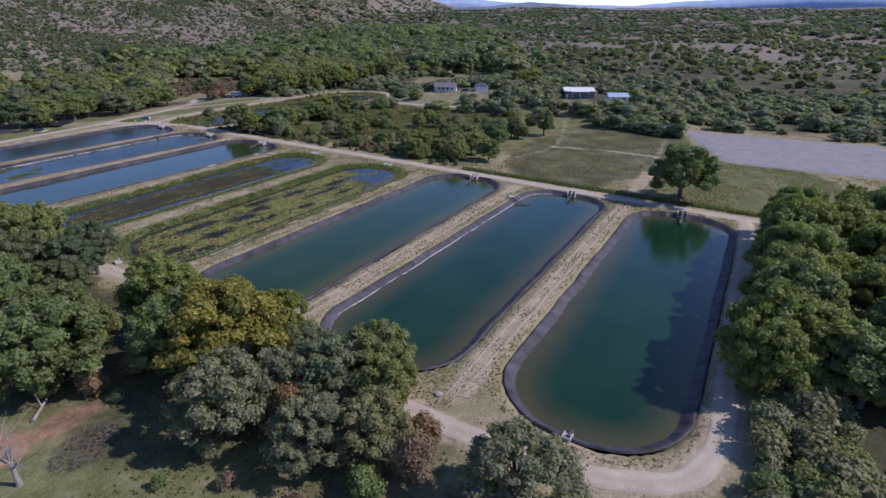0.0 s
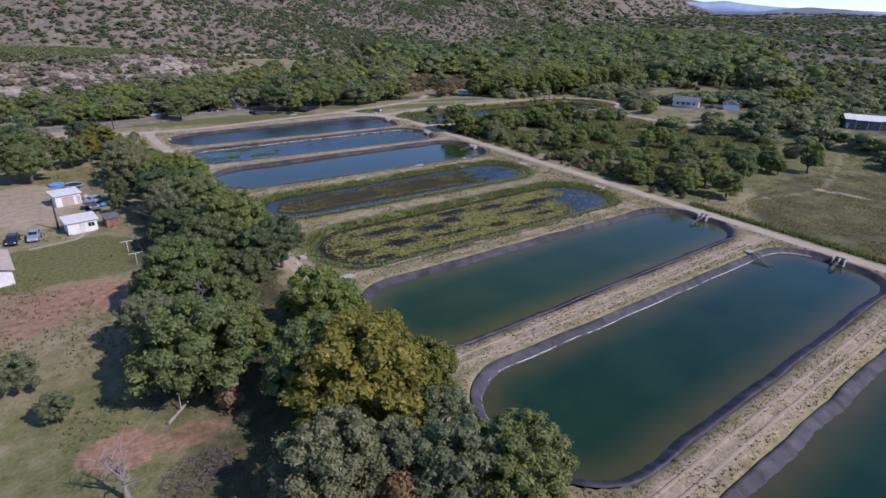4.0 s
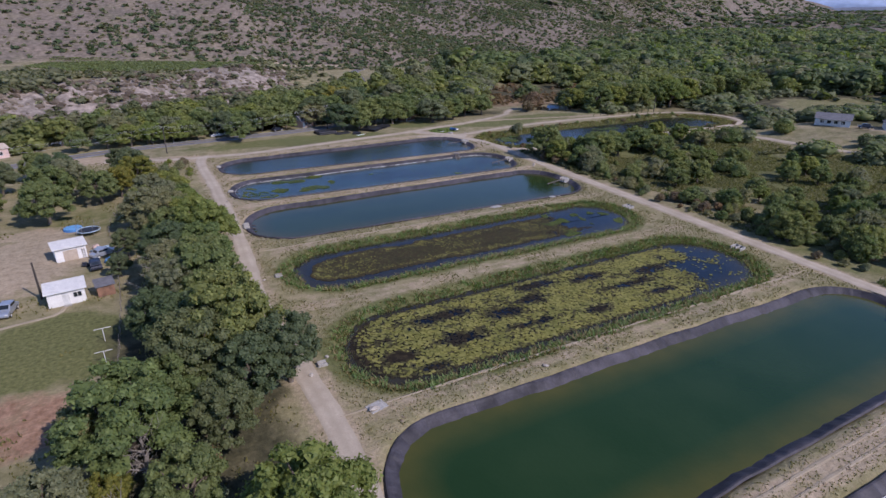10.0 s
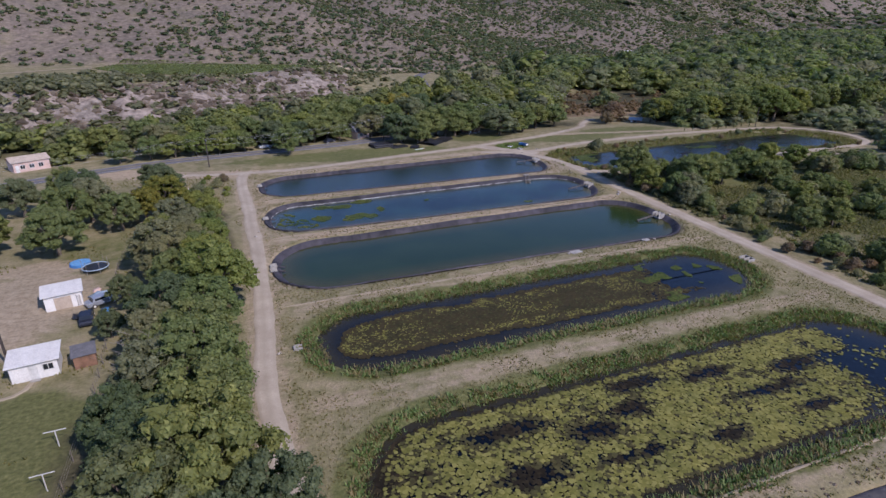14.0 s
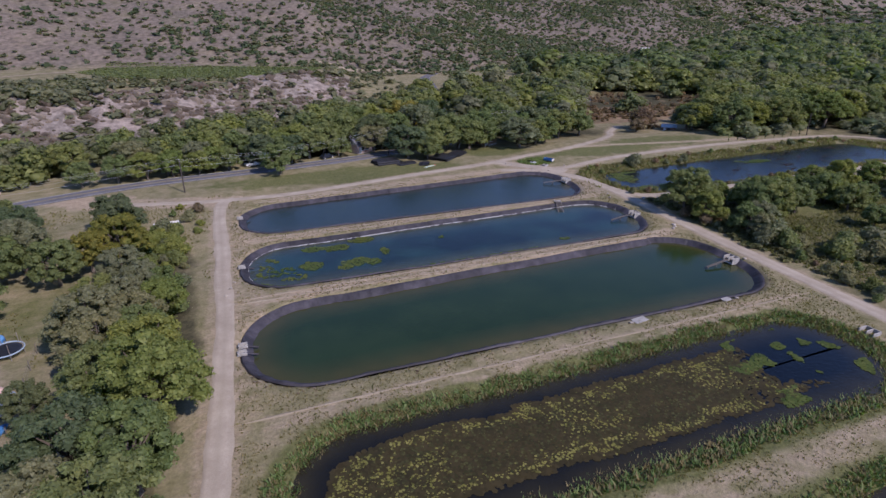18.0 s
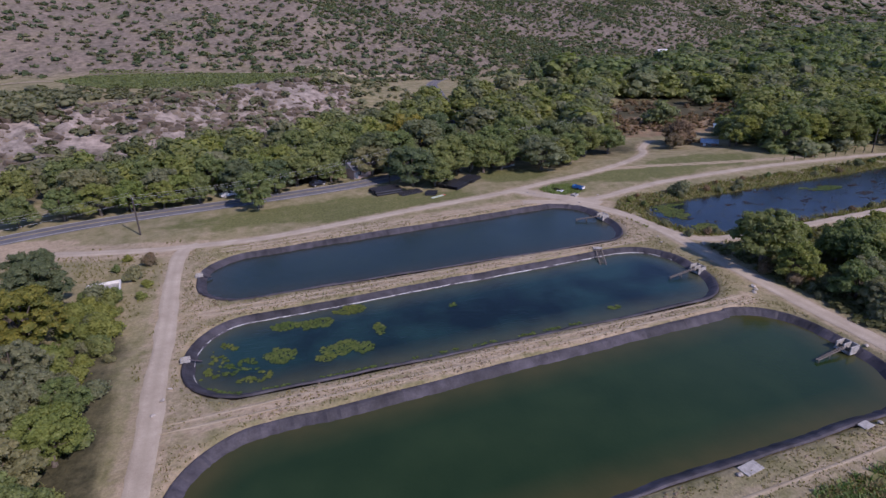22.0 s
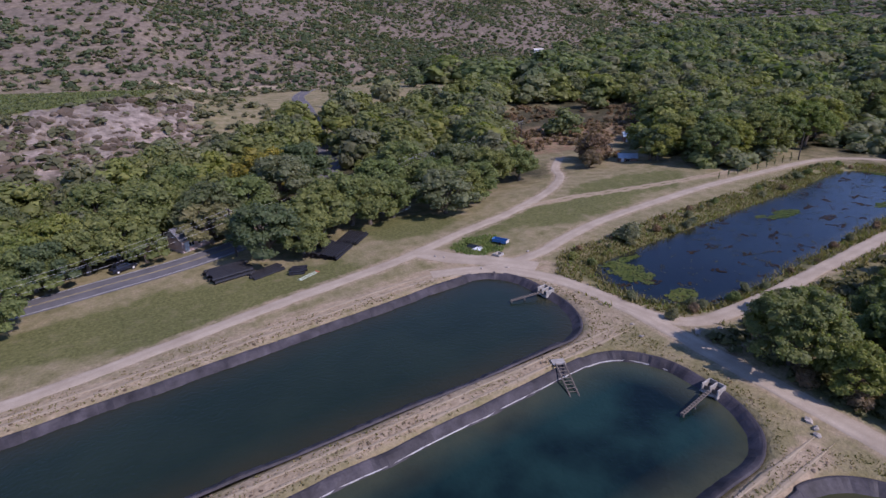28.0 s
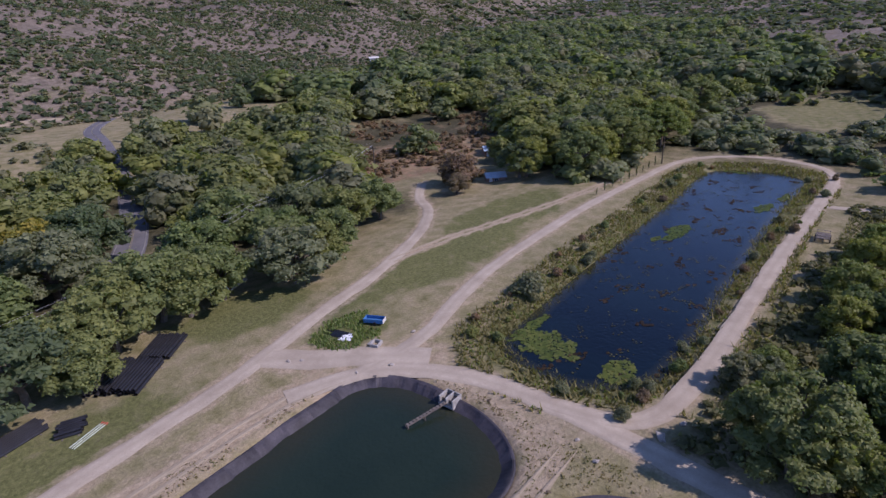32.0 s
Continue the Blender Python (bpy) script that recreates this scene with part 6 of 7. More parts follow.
# ---- far hills and mountains ----
def far_range(name, dist, thick, profile, mat, label):
    """A long ridge with a body, along a bearing, its crest after the profile (degrees above level)."""
    bs = np.linspace(profile[0][0], profile[-1][0], 160)
    el = np.interp(bs, [q[0] for q in profile], [q[1] for q in profile]) + (vnoise(bs, bs * 0, 3.0, 131, 4) - 0.5) * 0.35
    v = []
    for b, e in zip(bs, el):
        s, c = math.sin(radians(b)), math.cos(radians(b))
        hgt = 39 + dist * math.tan(radians(max(e, 0.05)))
        for dd, zz in ((0, -20), (thick * 0.4, hgt * 0.72), (thick, hgt), (thick * 2, -20)):
            v.append((s * (dist + dd), c * (dist + dd), zz))
    f = [(i * 4 + j, i * 4 + j + 1, i * 4 + j + 5, i * 4 + j + 4) for i in range(len(bs) - 1) for j in range(3)]
    ob = new(name, np_mesh(name, np.array(v), np.array(f), mat, True))
    return tagged(ob, label, "mountains", kind="structure")


# no air haze is rendered: its blue and pallor are painted into both colours
M_FARHILL = plain("hazy_far_hills", (0.150, 0.170, 0.215), 1.0, 0.25, 0.004, 0, 0)
M_MOUNT = plain("hazy_far_mountains", (0.30, 0.38, 0.52), 1.0, 0.12, 0.002, 0, 0)
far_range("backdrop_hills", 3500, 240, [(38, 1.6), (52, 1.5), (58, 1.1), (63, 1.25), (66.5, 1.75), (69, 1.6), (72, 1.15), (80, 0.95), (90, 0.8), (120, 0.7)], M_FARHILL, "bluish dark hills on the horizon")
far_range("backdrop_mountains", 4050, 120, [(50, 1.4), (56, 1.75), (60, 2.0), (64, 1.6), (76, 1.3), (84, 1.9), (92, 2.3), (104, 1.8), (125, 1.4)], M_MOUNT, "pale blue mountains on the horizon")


# ---- pond works ----
def sluice(x, y, rz, group="pond outlets"):
    """A concrete outlet with two bays, a middle wall and stop boards."""
    r = thing("sluice_box", x, y, -0.05, rz, "pale concrete outlet box with two bays on the pond bank", "sluice", group)
    for yy in (-0.95, 0.0, 0.95):
        bm = box_bm(0, yy, 0.05, 1.7, 0.16, 1.1, 0.02)
        part("wing_wall", bm, M_CONCRETE, r)
    part("back_wall", box_bm(0.78, 0, 0.05, 0.14, 1.9, 1.1, 0.02), M_CONCRETE, r)
    for yy in (-0.48, 0.48):
        part("stop_board", box_bm(-0.35, yy, -0.15, 0.07, 0.76, 0.6, 0.01), M_TIMBER, r, "dark wooden stop board")
    part("footing", box_bm(0.1, 0, -0.48, 2.0, 2.2, 0.2, 0.03), M_CONCRETE, r)
    return r


def catwalk(x, y, z, rz, length, drop, group="catwalks"):
    """A narrow timber gangway reaching out over the water on posts."""
    r = thing("catwalk", x, y, z, rz, "weathered timber catwalk reaching over the pond", "catwalk", group)
    for s in (-0.14, 0.14):
        part("beam", rod_bm((0, s, 0), (-length, s, -drop), 0.07, 0.07, 6), M_TIMBER, r)
    n = int(length / 0.45)
    for i in range(n):
        u = (i + 0.5) / n
        part("plank", box_bm(-length * u, 0, -drop * u + 0.09, 0.30, 0.42, 0.05, 0.01), M_TIMBER, r)
    for u in (0.55, 0.97):
        for s in (-0.17, 0.17):
            part("post", rod_bm((-length * u, s, -drop * u + 0.1), (-length * u, s, -2.0), 0.06, 0.06, 6), M_TIMBER, r)
    return r


def dock_ladder(x, y, rz, group="bank ladders"):
    """Two long rails with rungs, laid down the liner into the water, under a small landing."""
    r = thing("bank_ladder", x, y, 0.12, rz, "dark timber ladder lying down the pond bank", "ladder", group)
    for s in (-0.55, 0.55):
        part("rail", rod_bm((0.3, s, 0.22), (-5.0, s, -0.95), 0.10, 0.09, 6), M_TIMBER, r)
    for i in range(9):
        u = i / 9
        part("rung", rod_bm((0.1 - 4.8 * u, -0.55, 0.19 - 1.06 * u), (0.1 - 4.8 * u, 0.55, 0.19 - 1.06 * u), 0.05, 0.05, 5), M_TIMBER, r)
    part("landing", box_bm(0.9, 0, 0.02, 1.3, 1.7, 0.1, 0.02), M_CONCRETE, r, "pale concrete landing slab")
    return r


def inlet(x, y, rz, group="pond inlets"):
    """A small concrete headwall with a pipe that ends over the water."""
    r = thing("inlet_box", x, y, 0.0, rz, "small pale concrete inlet box with a pipe", "inlet", group)
    part("slab", box_bm(0, 0, 0.02, 1.3, 1.0, 0.12, 0.02), M_CONCRETE, r)
    for s in (-0.42, 0.42):
        part("side_wall", box_bm(0.05, s, 0.22, 1.1, 0.14, 0.36, 0.02), M_CONCRETE, r)
    part("end_wall", box_bm(-0.5, 0, 0.22, 0.14, 0.8, 0.36, 0.02), M_CONCRETE, r)
    part("pipe", rod_bm((0.2, 0, 0.12), (2.0, 0, -0.45), 0.13, 0.13, 8), M_LINER, r, "dark plastic pipe")
    return r


M_PIPE = plain("black_pipe", (0.020, 0.020, 0.023), 0.35, 0.3, 2.0)
OUTS = [(88.3, -35.4, 4.6), (89.4, -9.2, 3.8), (90.2, 18.8, 4.8), (87.6, 46.4, 0), (86.6, 74.8, 0), (88.6, 101.4, 5.2), (87.9, 128.4, 5.6), (88.2, 158.2, 5.4)]
for i, (x, y, ln) in enumerate(OUTS):
    sluice(x, y, 4)
    if ln:
        catwalk(x - 1.0, y - 0.2, 0.15, 6 if i != 7 else -12, ln, 0.55)
dock_ladder(76.0, 141.2, 68)
dock_ladder(78.4, 1.2, 72)
INS = [(5.6, -39.2), (5.0, -11.6), (5.1, 15.6), (5.2, 42.8), (5.4, 71.6), (4.2, 100.4), (4.4, 127.4), (4.4, 155.0)]
for x, y in INS:
    inlet(x, y, 0)
inlet(4.1, 98.6, 0)
M_STONE = plain("stone", (0.36, 0.32, 0.27), 0.9, 0.3, 2.0)


def rock_mesh(seed):
    g = np.random.default_rng(seed)
    v = ICO1_V * (1 + 0.25 * g.normal(size=(len(ICO1_V), 1))) * np.array([1, 0.8, 0.5])
    return np_mesh("rock", v, ICO1_F, M_STONE)


ROCKS = [rock_mesh(i) for i in range(5)]
STONES = [(57.2, 88.2, 0.4), (77.4, 89.0, 0.4), (4.4, -24.3, 0.6), (8.3, 31.7, 0.7), (2.9, 71.0, 0.35), (3.4, 41.0, 0.4), (6.2, 44.2, 0.3), (88.5, 168.5, 0.4), (84.5, 170.6, 0.3), (80.4, 179.8, 0.4), (81.6, 178.6, 0.35), (100.5, 136.2, 0.4), (91.0, 100.6, 0.35), (89.8, 140.6, 0.35), (91.4, 143.5, 0.3), (96.0, 172.2, 0.4), (1.9, 116.6, 0.35), (2.6, 119.2, 0.4), (3.3, 121.4, 0.3), (90.6, 118.4, 0.5), (91.2, 119.4, 0.6), (89.6, 117.8, 0.45), (30.6, 30.2, 0.4), (97.0, 137.0, 0.7)]
for i, (x, y, s) in enumerate(STONES):
    ob = new("stone", ROCKS[i % 5])
    ob.matrix_basis = pose(x, y, 0.12, 0, 0, i * 47)
    ob.scale = (s, s, s)
    tagged(ob, "pale weathered stone lying on the bank", "stone", "bank stones")
for x, y, sx, sy, a in ((58.9, 88.5, 2.4, 1.3, 8), (75.6, 89.3, 1.6, 1.0, 6), (8.6, 32.0, 2.2, 1.6, 15)):
    r = new("bank_slab")
    r.matrix_basis = pose(x, y, 0.05, 0, 0, a)
    tagged(r, "flat pale concrete slab on the bank", "slab")
    part("slab", box_bm(0, 0, 0, sx, sy, 0.12, 0.03), M_CONCRETE, r)

# ---- pipes in stock on the lawn ----
pipe_cache = {}


def pipe_mesh(length, rad):
    key = (length, rad)
    if key not in pipe_cache:
        bm = bmesh.new()
        for r in (rad, rad * 0.86):
            q = bmesh.ops.create_cone(bm, cap_ends=False, segments=10, radius1=r, radius2=r, depth=length)
            bmesh.ops.transform(bm, matrix=Matrix.Rotation(math.pi / 2, 4, "Y"), verts=q["verts"])
        me = bpy.data.meshes.new("pipe")
        bm.to_mesh(me)
        bm.free()
        me.materials.append(M_PIPE)
        pipe_cache[key] = me
    return pipe_cache[key]


def pipe_stack(x, y, rz, length, rad, across, rows, label, seed):
    z = float(land(np.array([x]), np.array([y]))[0])
    r = thing("pipe_stack", x, y, z, rz, label, "pipes", "pipe stacks")
    g = random.Random(seed)
    for k in range(rows):
        for i in range(across - k):
            ob = part("pipe", pipe_mesh(length, rad), None, r)
            ob.location = (g.uniform(-0.35, 0.35), (i - (across - k - 1) / 2) * rad * 2.04, rad + k * rad * 1.75 + 0.02)
            ob.rotation_euler = (0, 0, g.uniform(-0.02, 0.02))
    for s in (-0.3, 0.3):
        part("bearer", box_bm(length * s, 0, 0.05, 0.15, rad * 2 * across + 0.6, 0.1, 0.01), M_TIMBER, r)
    return r


pipe_stack(65.0, 193.2, 42, 7.0, 0.24, 14, 2, "stack of long black plastic pipes on the grass", 1)
pipe_stack(71.0, 196.6, 42, 6.0, 0.24, 9, 2, "stack of black plastic pipes beside a larger one", 2)
pipe_stack(52.4, 190.6, 16, 6.0, 0.18, 9, 1, "single layer of black plastic pipes on the grass", 3)
pipe_stack(57.2, 187.6, -20, 2.6, 0.20, 7, 2, "short black plastic pipes in a small stack", 4)
pipe_stack(46.8, 193.4, 8, 7.0, 0.30, 9, 2, "stack of thick black pipes by the road", 5)
r = thing("pole_bundle", 58.0, 184.8, 0.05, 25, "three pale green poles with red ends on the grass", "poles")
for i in range(3):
    part("pole", rod_bm((-2, i * 0.35 - 0.35, 0.08), (2, i * 0.35 - 0.35, 0.08), 0.06, 0.06, 6), plain("pale_green_pole", (0.45, 0.52, 0.42), 0.6), r)
    part("red_cap", rod_bm((2.0, i * 0.35 - 0.35, 0.08), (2.35, i * 0.35 - 0.35, 0.08), 0.07, 0.07, 6), plain("red_cap", (0.45, 0.08, 0.05), 0.6), r, "red end cap")

# ---- spring pool, trough, cart ----
M_BLUE = plain("blue_paint", (0.055, 0.19, 0.42), 0.5, 0.2, 1.5)
r = thing("stock_trough", 94.2, 178.4, 0.0, -62, "blue open trough trailer parked on grass", "trailer")
part("floor", box_bm(0, 0, 0.40, 3.0, 1.3, 0.08, 0.02), M_BLUE, r)
for s in (-0.62, 0.62):
    part("side_panel", box_bm(0, s, 0.68, 3.0, 0.06, 0.6, 0.02), M_BLUE, r)
for s in (-1.5, 1.5):
    part("end_panel", box_bm(s, 0, 0.68, 0.06, 1.3, 0.6, 0.02), M_WHITE if s > 0 else M_BLUE, r)
for s in (-0.70, 0.70):
    part("wheel", rod_bm((0.2, s - 0.08, 0.3), (0.2, s + 0.08, 0.3), 0.3, 0.3, 14), M_PIPE, r, "black rubber wheel")
part("drawbar", rod_bm((-1.5, 0, 0.4), (-2.5, 0, 0.3), 0.05, 0.05, 6), M_PIPE, r)
sheet("water_spring", [(inward(catmull([(87.8, 182.2), (89.0, 182.4), (90.0, 179.6), (90.0, 178.4), (88.8, 178.2), (88.0, 180.2)], 5, True), q), s) for q, s in ((0, 0.6), (0.3, 0.2))], 0.10, WATERS["dark"], "dark outflow pool of a spring")
M_FOAM = plain("foam", (0.8, 0.82, 0.84), 0.6, 0.15, 3.0)
fx, fy = fill((87.6, 90.0, 177.2, 179.6), 0.22, 91)
fk = np.hypot((fx - 88.8) / 1.1, (fy - 178.3) / 0.8) + (vnoise(fx, fy, 0.6, 151, 2) - 0.5) < 0.95
pads("foam", fx[fk], fy[fk], 0.12, 0.2, M_FOAM, "white foam where spring water spills out", "foam", 92)
r = thing("valve_box", 90.4, 173.8, 0.08, 20, "open pale concrete valve box by the lane", "valve box")
for dx, dy, sx, sy in ((0, 0.55, 1.5, 0.2), (0, -0.55, 1.5, 0.2), (0.65, 0, 0.2, 0.9), (-0.65, 0, 0.2, 0.9)):
    part("side_wall", box_bm(dx, dy, 0.15, sx, sy, 0.5, 0.02), M_CONCRETE, r)
part("lid", box_bm(0.1, 0.9, 0.06, 1.1, 0.5, 0.08, 0.02), M_CONCRETE, r)
r = thing("flat_cart", 165.3, 135.9, 0.0, 8, "old flat cart with slatted wooden deck", "cart")
for i in range(7):
    part("slat", box_bm(-1.5 + i * 0.5, 0, 0.85, 0.36, 2.2, 0.07, 0.01), M_TIMBER, r)
for s in (-0.9, 0.9):
    part("chassis_beam", box_bm(0, s, 0.72, 3.6, 0.12, 0.16, 0.01), M_DEAD, r)
for sx in (-1.1, 1.1):
    for sy in (-1.15, 1.15):
        part("wheel", rod_bm((sx, sy - 0.1, 0.38), (sx, sy + 0.1, 0.38), 0.38, 0.38, 14), M_PIPE, r, "black rubber wheel")
for sx in (-1.7, 1.7):
    part("end_rack", box_bm(sx, 0, 1.3, 0.06, 2.2, 0.08, 0.01), M_DEAD, r)
    for sy in (-1.0, 1.0):
        part("stake", box_bm(sx, sy, 1.1, 0.07, 0.07, 0.6, 0.01), M_DEAD, r)

# ---- buildings ----
M_WALLW = plain("white_wall", (0.72, 0.71, 0.68), 0.8, 0.1, 0.8)
M_ROOFW = plain("pale_metal_roof", (0.68, 0.665, 0.62), 0.5, 0.1, 0.8)
M_ROOFG = plain("grey_shingle", (0.135, 0.135, 0.145), 0.85, 0.25, 1.2)
M_ROOFB = plain("blue_metal_roof", (0.34, 0.44, 0.52), 0.45, 0.15, 0.8)
M_WOOD = plain("brown_boards", (0.22, 0.12, 0.075), 0.8, 0.3, 1.5)
M_TAN = plain("tan_board", (0.46, 0.38, 0.30), 0.8, 0.15, 1.2)
M_PINK = plain("pink_plaster", (0.58, 0.42, 0.36), 0.85, 0.12, 0.8)
M_GLASS, nt_, b_ = node_mat("window_glass", 0.06)
b_.inputs["Base Color"].default_value = (0.02, 0.025, 0.03, 1)


def walls_with_openings(r, w, d, h, mat, openings):
    """Four walls of their own thickness; the front is pieced round its openings (x from, x to, z from, z to)."""
    t = 0.14
    part("wall_back", box_bm(0, d / 2 - t / 2, h / 2, w, t, h, 0.01), mat, r)
    for s in (-1, 1):
        part("wall_side", box_bm(s * (w / 2 - t / 2), 0, h / 2, t, d - 2 * t - 0.004, h, 0.01), mat, r)
    xs = sorted({-w / 2, w / 2, *[o[0] for o in openings], *[o[1] for o in openings]})
    for a, b in zip(xs[:-1], xs[1:]):
        o = [q for q in openings if q[0] <= a and q[1] >= b]
        zs = [(0, h)] if not o else [(0, o[0][2]), (o[0][3], h)]
        for z0, z1 in zs:
            if z1 - z0 > 0.01:
                part("wall_front", box_bm((a + b) / 2, -d / 2 + t / 2, (z0 + z1) / 2, b - a, t, z1 - z0, 0), mat, r)


def window_part(r, x0, x1, z0, z1, y, frame=M_WHITE):
    wv = part("window", box_bm((x0 + x1) / 2, y + 0.06, (z0 + z1) / 2, x1 - x0, 0.03, z1 - z0, 0), M_GLASS, r, "dark glass window")
    bm = bmesh.new()
    for cx, cz, sx, sz in (((x0 + x1) / 2, z0, x1 - x0 + 0.1, 0.08), ((x0 + x1) / 2, z1, x1 - x0 + 0.1, 0.08), (x0, (z0 + z1) / 2, 0.08, z1 - z0), (x1, (z0 + z1) / 2, 0.08, z1 - z0), ((x0 + x1) / 2, (z0 + z1) / 2, 0.05, z1 - z0)):
        box_bm(cx, y - 0.01, cz, sx, 0.06, sz, 0, bm)
    part("window_frame", bm, frame, wv)
    return wv


def shed_roof(r, w, d, h0, h1, mat, over=0.35):
    bm = bmesh.new()
    a = math.atan2(h1 - h0, d)
    ln = math.hypot(d, h1 - h0) + 2 * over
    box_bm(0, 0, (h0 + h1) / 2 + 0.10, w + 2 * over, ln, 0.09, 0.015, bm, Matrix.Rotation(a, 4, "X"))
    n = int((w + 2 * over) / 0.45)
    roof = part("roof", bm, mat, r)
    for i in range(n + 1):
        part("rib", box_bm(-(w / 2 + over) + 0.02 + i * (w + 2 * over - 0.04) / n, 0, (h0 + h1) / 2 + 0.165, 0.04, ln, 0.05, 0, None, Matrix.Rotation(a, 4, "X")), mat, roof)
    return roof


def gable_roof(r, w, d, h, rise, mat, over=0.45):
    for s in (-1, 1):
        a = math.atan2(rise, d / 2)
        ln = math.hypot(d / 2, rise) + over
        bm = box_bm(0, s * (d / 4 + over * 0.4), h + rise / 2 - over * 0.15, w + 2 * over, ln, 0.1, 0.015, None, Matrix.Rotation(-s * a, 4, "X"))
        part("roof_slope", bm, mat, r)
    for s in (-1, 1):
        bm = bmesh.new()
        v = [bm.verts.new((s * (w / 2 - 0.08), y, z)) for y, z in ((-d / 2, h), (d / 2, h), (0, h + rise))]
        bm.faces.new(v)
        bmesh.ops.solidify(bm, geom=bm.faces[:], thickness=0.12)
        part("gable", bm, M_WALLW, r)
    part("ridge_cap", box_bm(0, 0, h + rise + 0.06, w + 2 * over, 0.25, 0.07, 0.01), mat, r)


def door_part(r, x0, x1, z1, y, mat=M_WHITE):
    dv = part("door", box_bm((x0 + x1) / 2, y + 0.05, z1 / 2 + 0.01, x1 - x0 - 0.02, 0.05, z1 - 0.02, 0.01), mat, r, "pale panelled door")
    part("door_handle", rod_bm((x1 - 0.12, y - 0.03, 1.0), (x1 - 0.12, y + 0.03, 1.0), 0.03, 0.03, 6), M_DEAD, dv)
    return dv


# the white hut with the window
r = thing("garden_hut", -25.6, 77.0, 0.0, 9, "small white hut with a pale metal roof", "hut", "huts")
walls_with_openings(r, 4.9, 3.6, 2.25, M_WALLW, [(-0.55, 0.35, 0, 2.0), (0.9, 2.0, 1.0, 1.85)])
shed_roof(r, 4.9, 3.6, 2.25, 2.55, M_ROOFW)
door_part(r, -0.55, 0.35, 2.0, -1.8)
window_part(r, 0.9, 2.0, 1.0, 1.85, -1.8)
part("step", box_bm(-0.1, -2.15, 0.06, 1.1, 0.5, 0.12, 0.02), M_CONCRETE, r)
# the garage
r = thing("garage_hut", -27.0, 96.4, 0.0, 14, "white garage hut with a tan roller door", "garage", "huts")
walls_with_openings(r, 4.8, 3.6, 2.4, M_WALLW, [(-1.2, 1.0, 0, 2.0)])
shed_roof(r, 4.8, 3.6, 2.4, 2.7, M_ROOFW)
dv = part("roller_door", box_bm(-0.1, -1.74, 1.0, 2.18, 0.05, 1.98, 0.01), M_TAN, r, "tan roller door")
for i in range(5):
    part("slat", box_bm(-0.1, -1.775, 0.25 + i * 0.39, 2.1, 0.02, 0.33, 0), M_TAN, dv)
rl = part("ladder", box_bm(1.7, -1.95, 1.0, 0.05, 0.05, 1.9, 0), M_DEAD, r, "ladder leaning at the wall")
part("ladder_rail", box_bm(2.1, -1.95, 1.0, 0.05, 0.05, 1.9, 0), M_DEAD, rl)
for i in range(5):
    part("rung", box_bm(1.9, -1.95, 0.3 + i * 0.35, 0.38, 0.04, 0.04, 0), M_DEAD, rl)
# the wooden shed
r = thing("wooden_shed", -20.4, 77.2, 0.0, 12, "small brown board shed with a grey metal roof", "shed", "huts")
walls_with_openings(r, 2.4, 2.2, 1.7, M_WOOD, [(-0.4, 0.4, 0, 1.6)])
shed_roof(r, 2.4, 2.2, 1.7, 2.1, M_ROOFG, 0.2)
dv = part("door", box_bm(0, -1.06, 0.8, 0.78, 0.05, 1.58, 0.01), M_WOOD, r)
for i in range(4):
    part("board", box_bm(-0.3 + i * 0.2, -1.095, 0.8, 0.17, 0.02, 1.5, 0), M_WOOD, dv)


def house(name, x, y, z, rz, w, d, h, rise, wall, roof, label, windows=3, porch=False):
    r = thing(name, x, y, z, rz, label, "house")
    step = w / (windows + 1)
    ops = []
    for i in range(windows):
        cx = -w / 2 + step * (i + 1)
        ops.append((cx - 0.6, cx + 0.6, 0.9, 2.0))
    ops.append((-w / 2 + 0.5, -w / 2 + 1.4, 0, 2.05))
    walls_with_openings(r, w, d, h, wall, ops)
    gable_roof(r, w, d, h, rise, roof)
    for o in ops[:-1]:
        window_part(r, *o, -d / 2)
    door_part(r, ops[-1][0], ops[-1][1], 2.05, -d / 2)
    part("foundation", box_bm(0, 0, -0.6, w + 0.2, d + 0.2, 1.25, 0.02), M_CONCRETE, r)
    if porch:
        part("porch_roof", box_bm(0, -d / 2 - 1.0, h - 0.1, w * 0.6, 2.2, 0.1, 0.01), roof, r)
        for s in (-1, 0, 1):
            part("porch_post", box_bm(s * w * 0.28, -d / 2 - 1.95, h / 2 - 0.1, 0.14, 0.14, h, 0.01), M_WHITE, r)
    return r


house("farm_house", -39.5, 60.0, 0.0, 96, 9.0, 6.5, 2.6, 1.0, M_WALLW, M_TAN, "white house with a faded tan roof", 3)
house("farm_house", 216.5, 106.5, 5.0, -62, 11.0, 7.0, 2.6, 1.7, M_WALLW, M_ROOFG, "white single-storey house with a grey shingle roof", 4, True)
house("farm_house", 227.0, 91.0, 5.0, 35, 7.5, 6.0, 2.5, 1.5, M_WALLW, M_ROOFG, "white garage house with a grey gable roof", 1)
house("farm_house", 231.0, 40.0, 5.0, -58, 14.0, 9.0, 3.6, 1.3, M_ROOFG, M_ROOFW, "blue-grey metal barn with a pale roof", 5, True)
house("farm_house", 228.0, 20.0, 5.0, -58, 9.0, 7.0, 2.6, 1.3, M_WALLW, M_ROOFB, "white cottage with a grey gable roof", 3)
house("farm_house", 42.8, 212.0, 0.0, 28, 6.0, 5.0, 2.7, 1.8, M_PINK, M_ROOFG, "pink plastered cottage among the trees", 2)
house("farm_house", 54.5, 229.5, 0.0, 20, 7.0, 5.5, 2.8, 1.4, M_PINK, M_ROOFW, "pale pink house with a light roof among trees", 2)
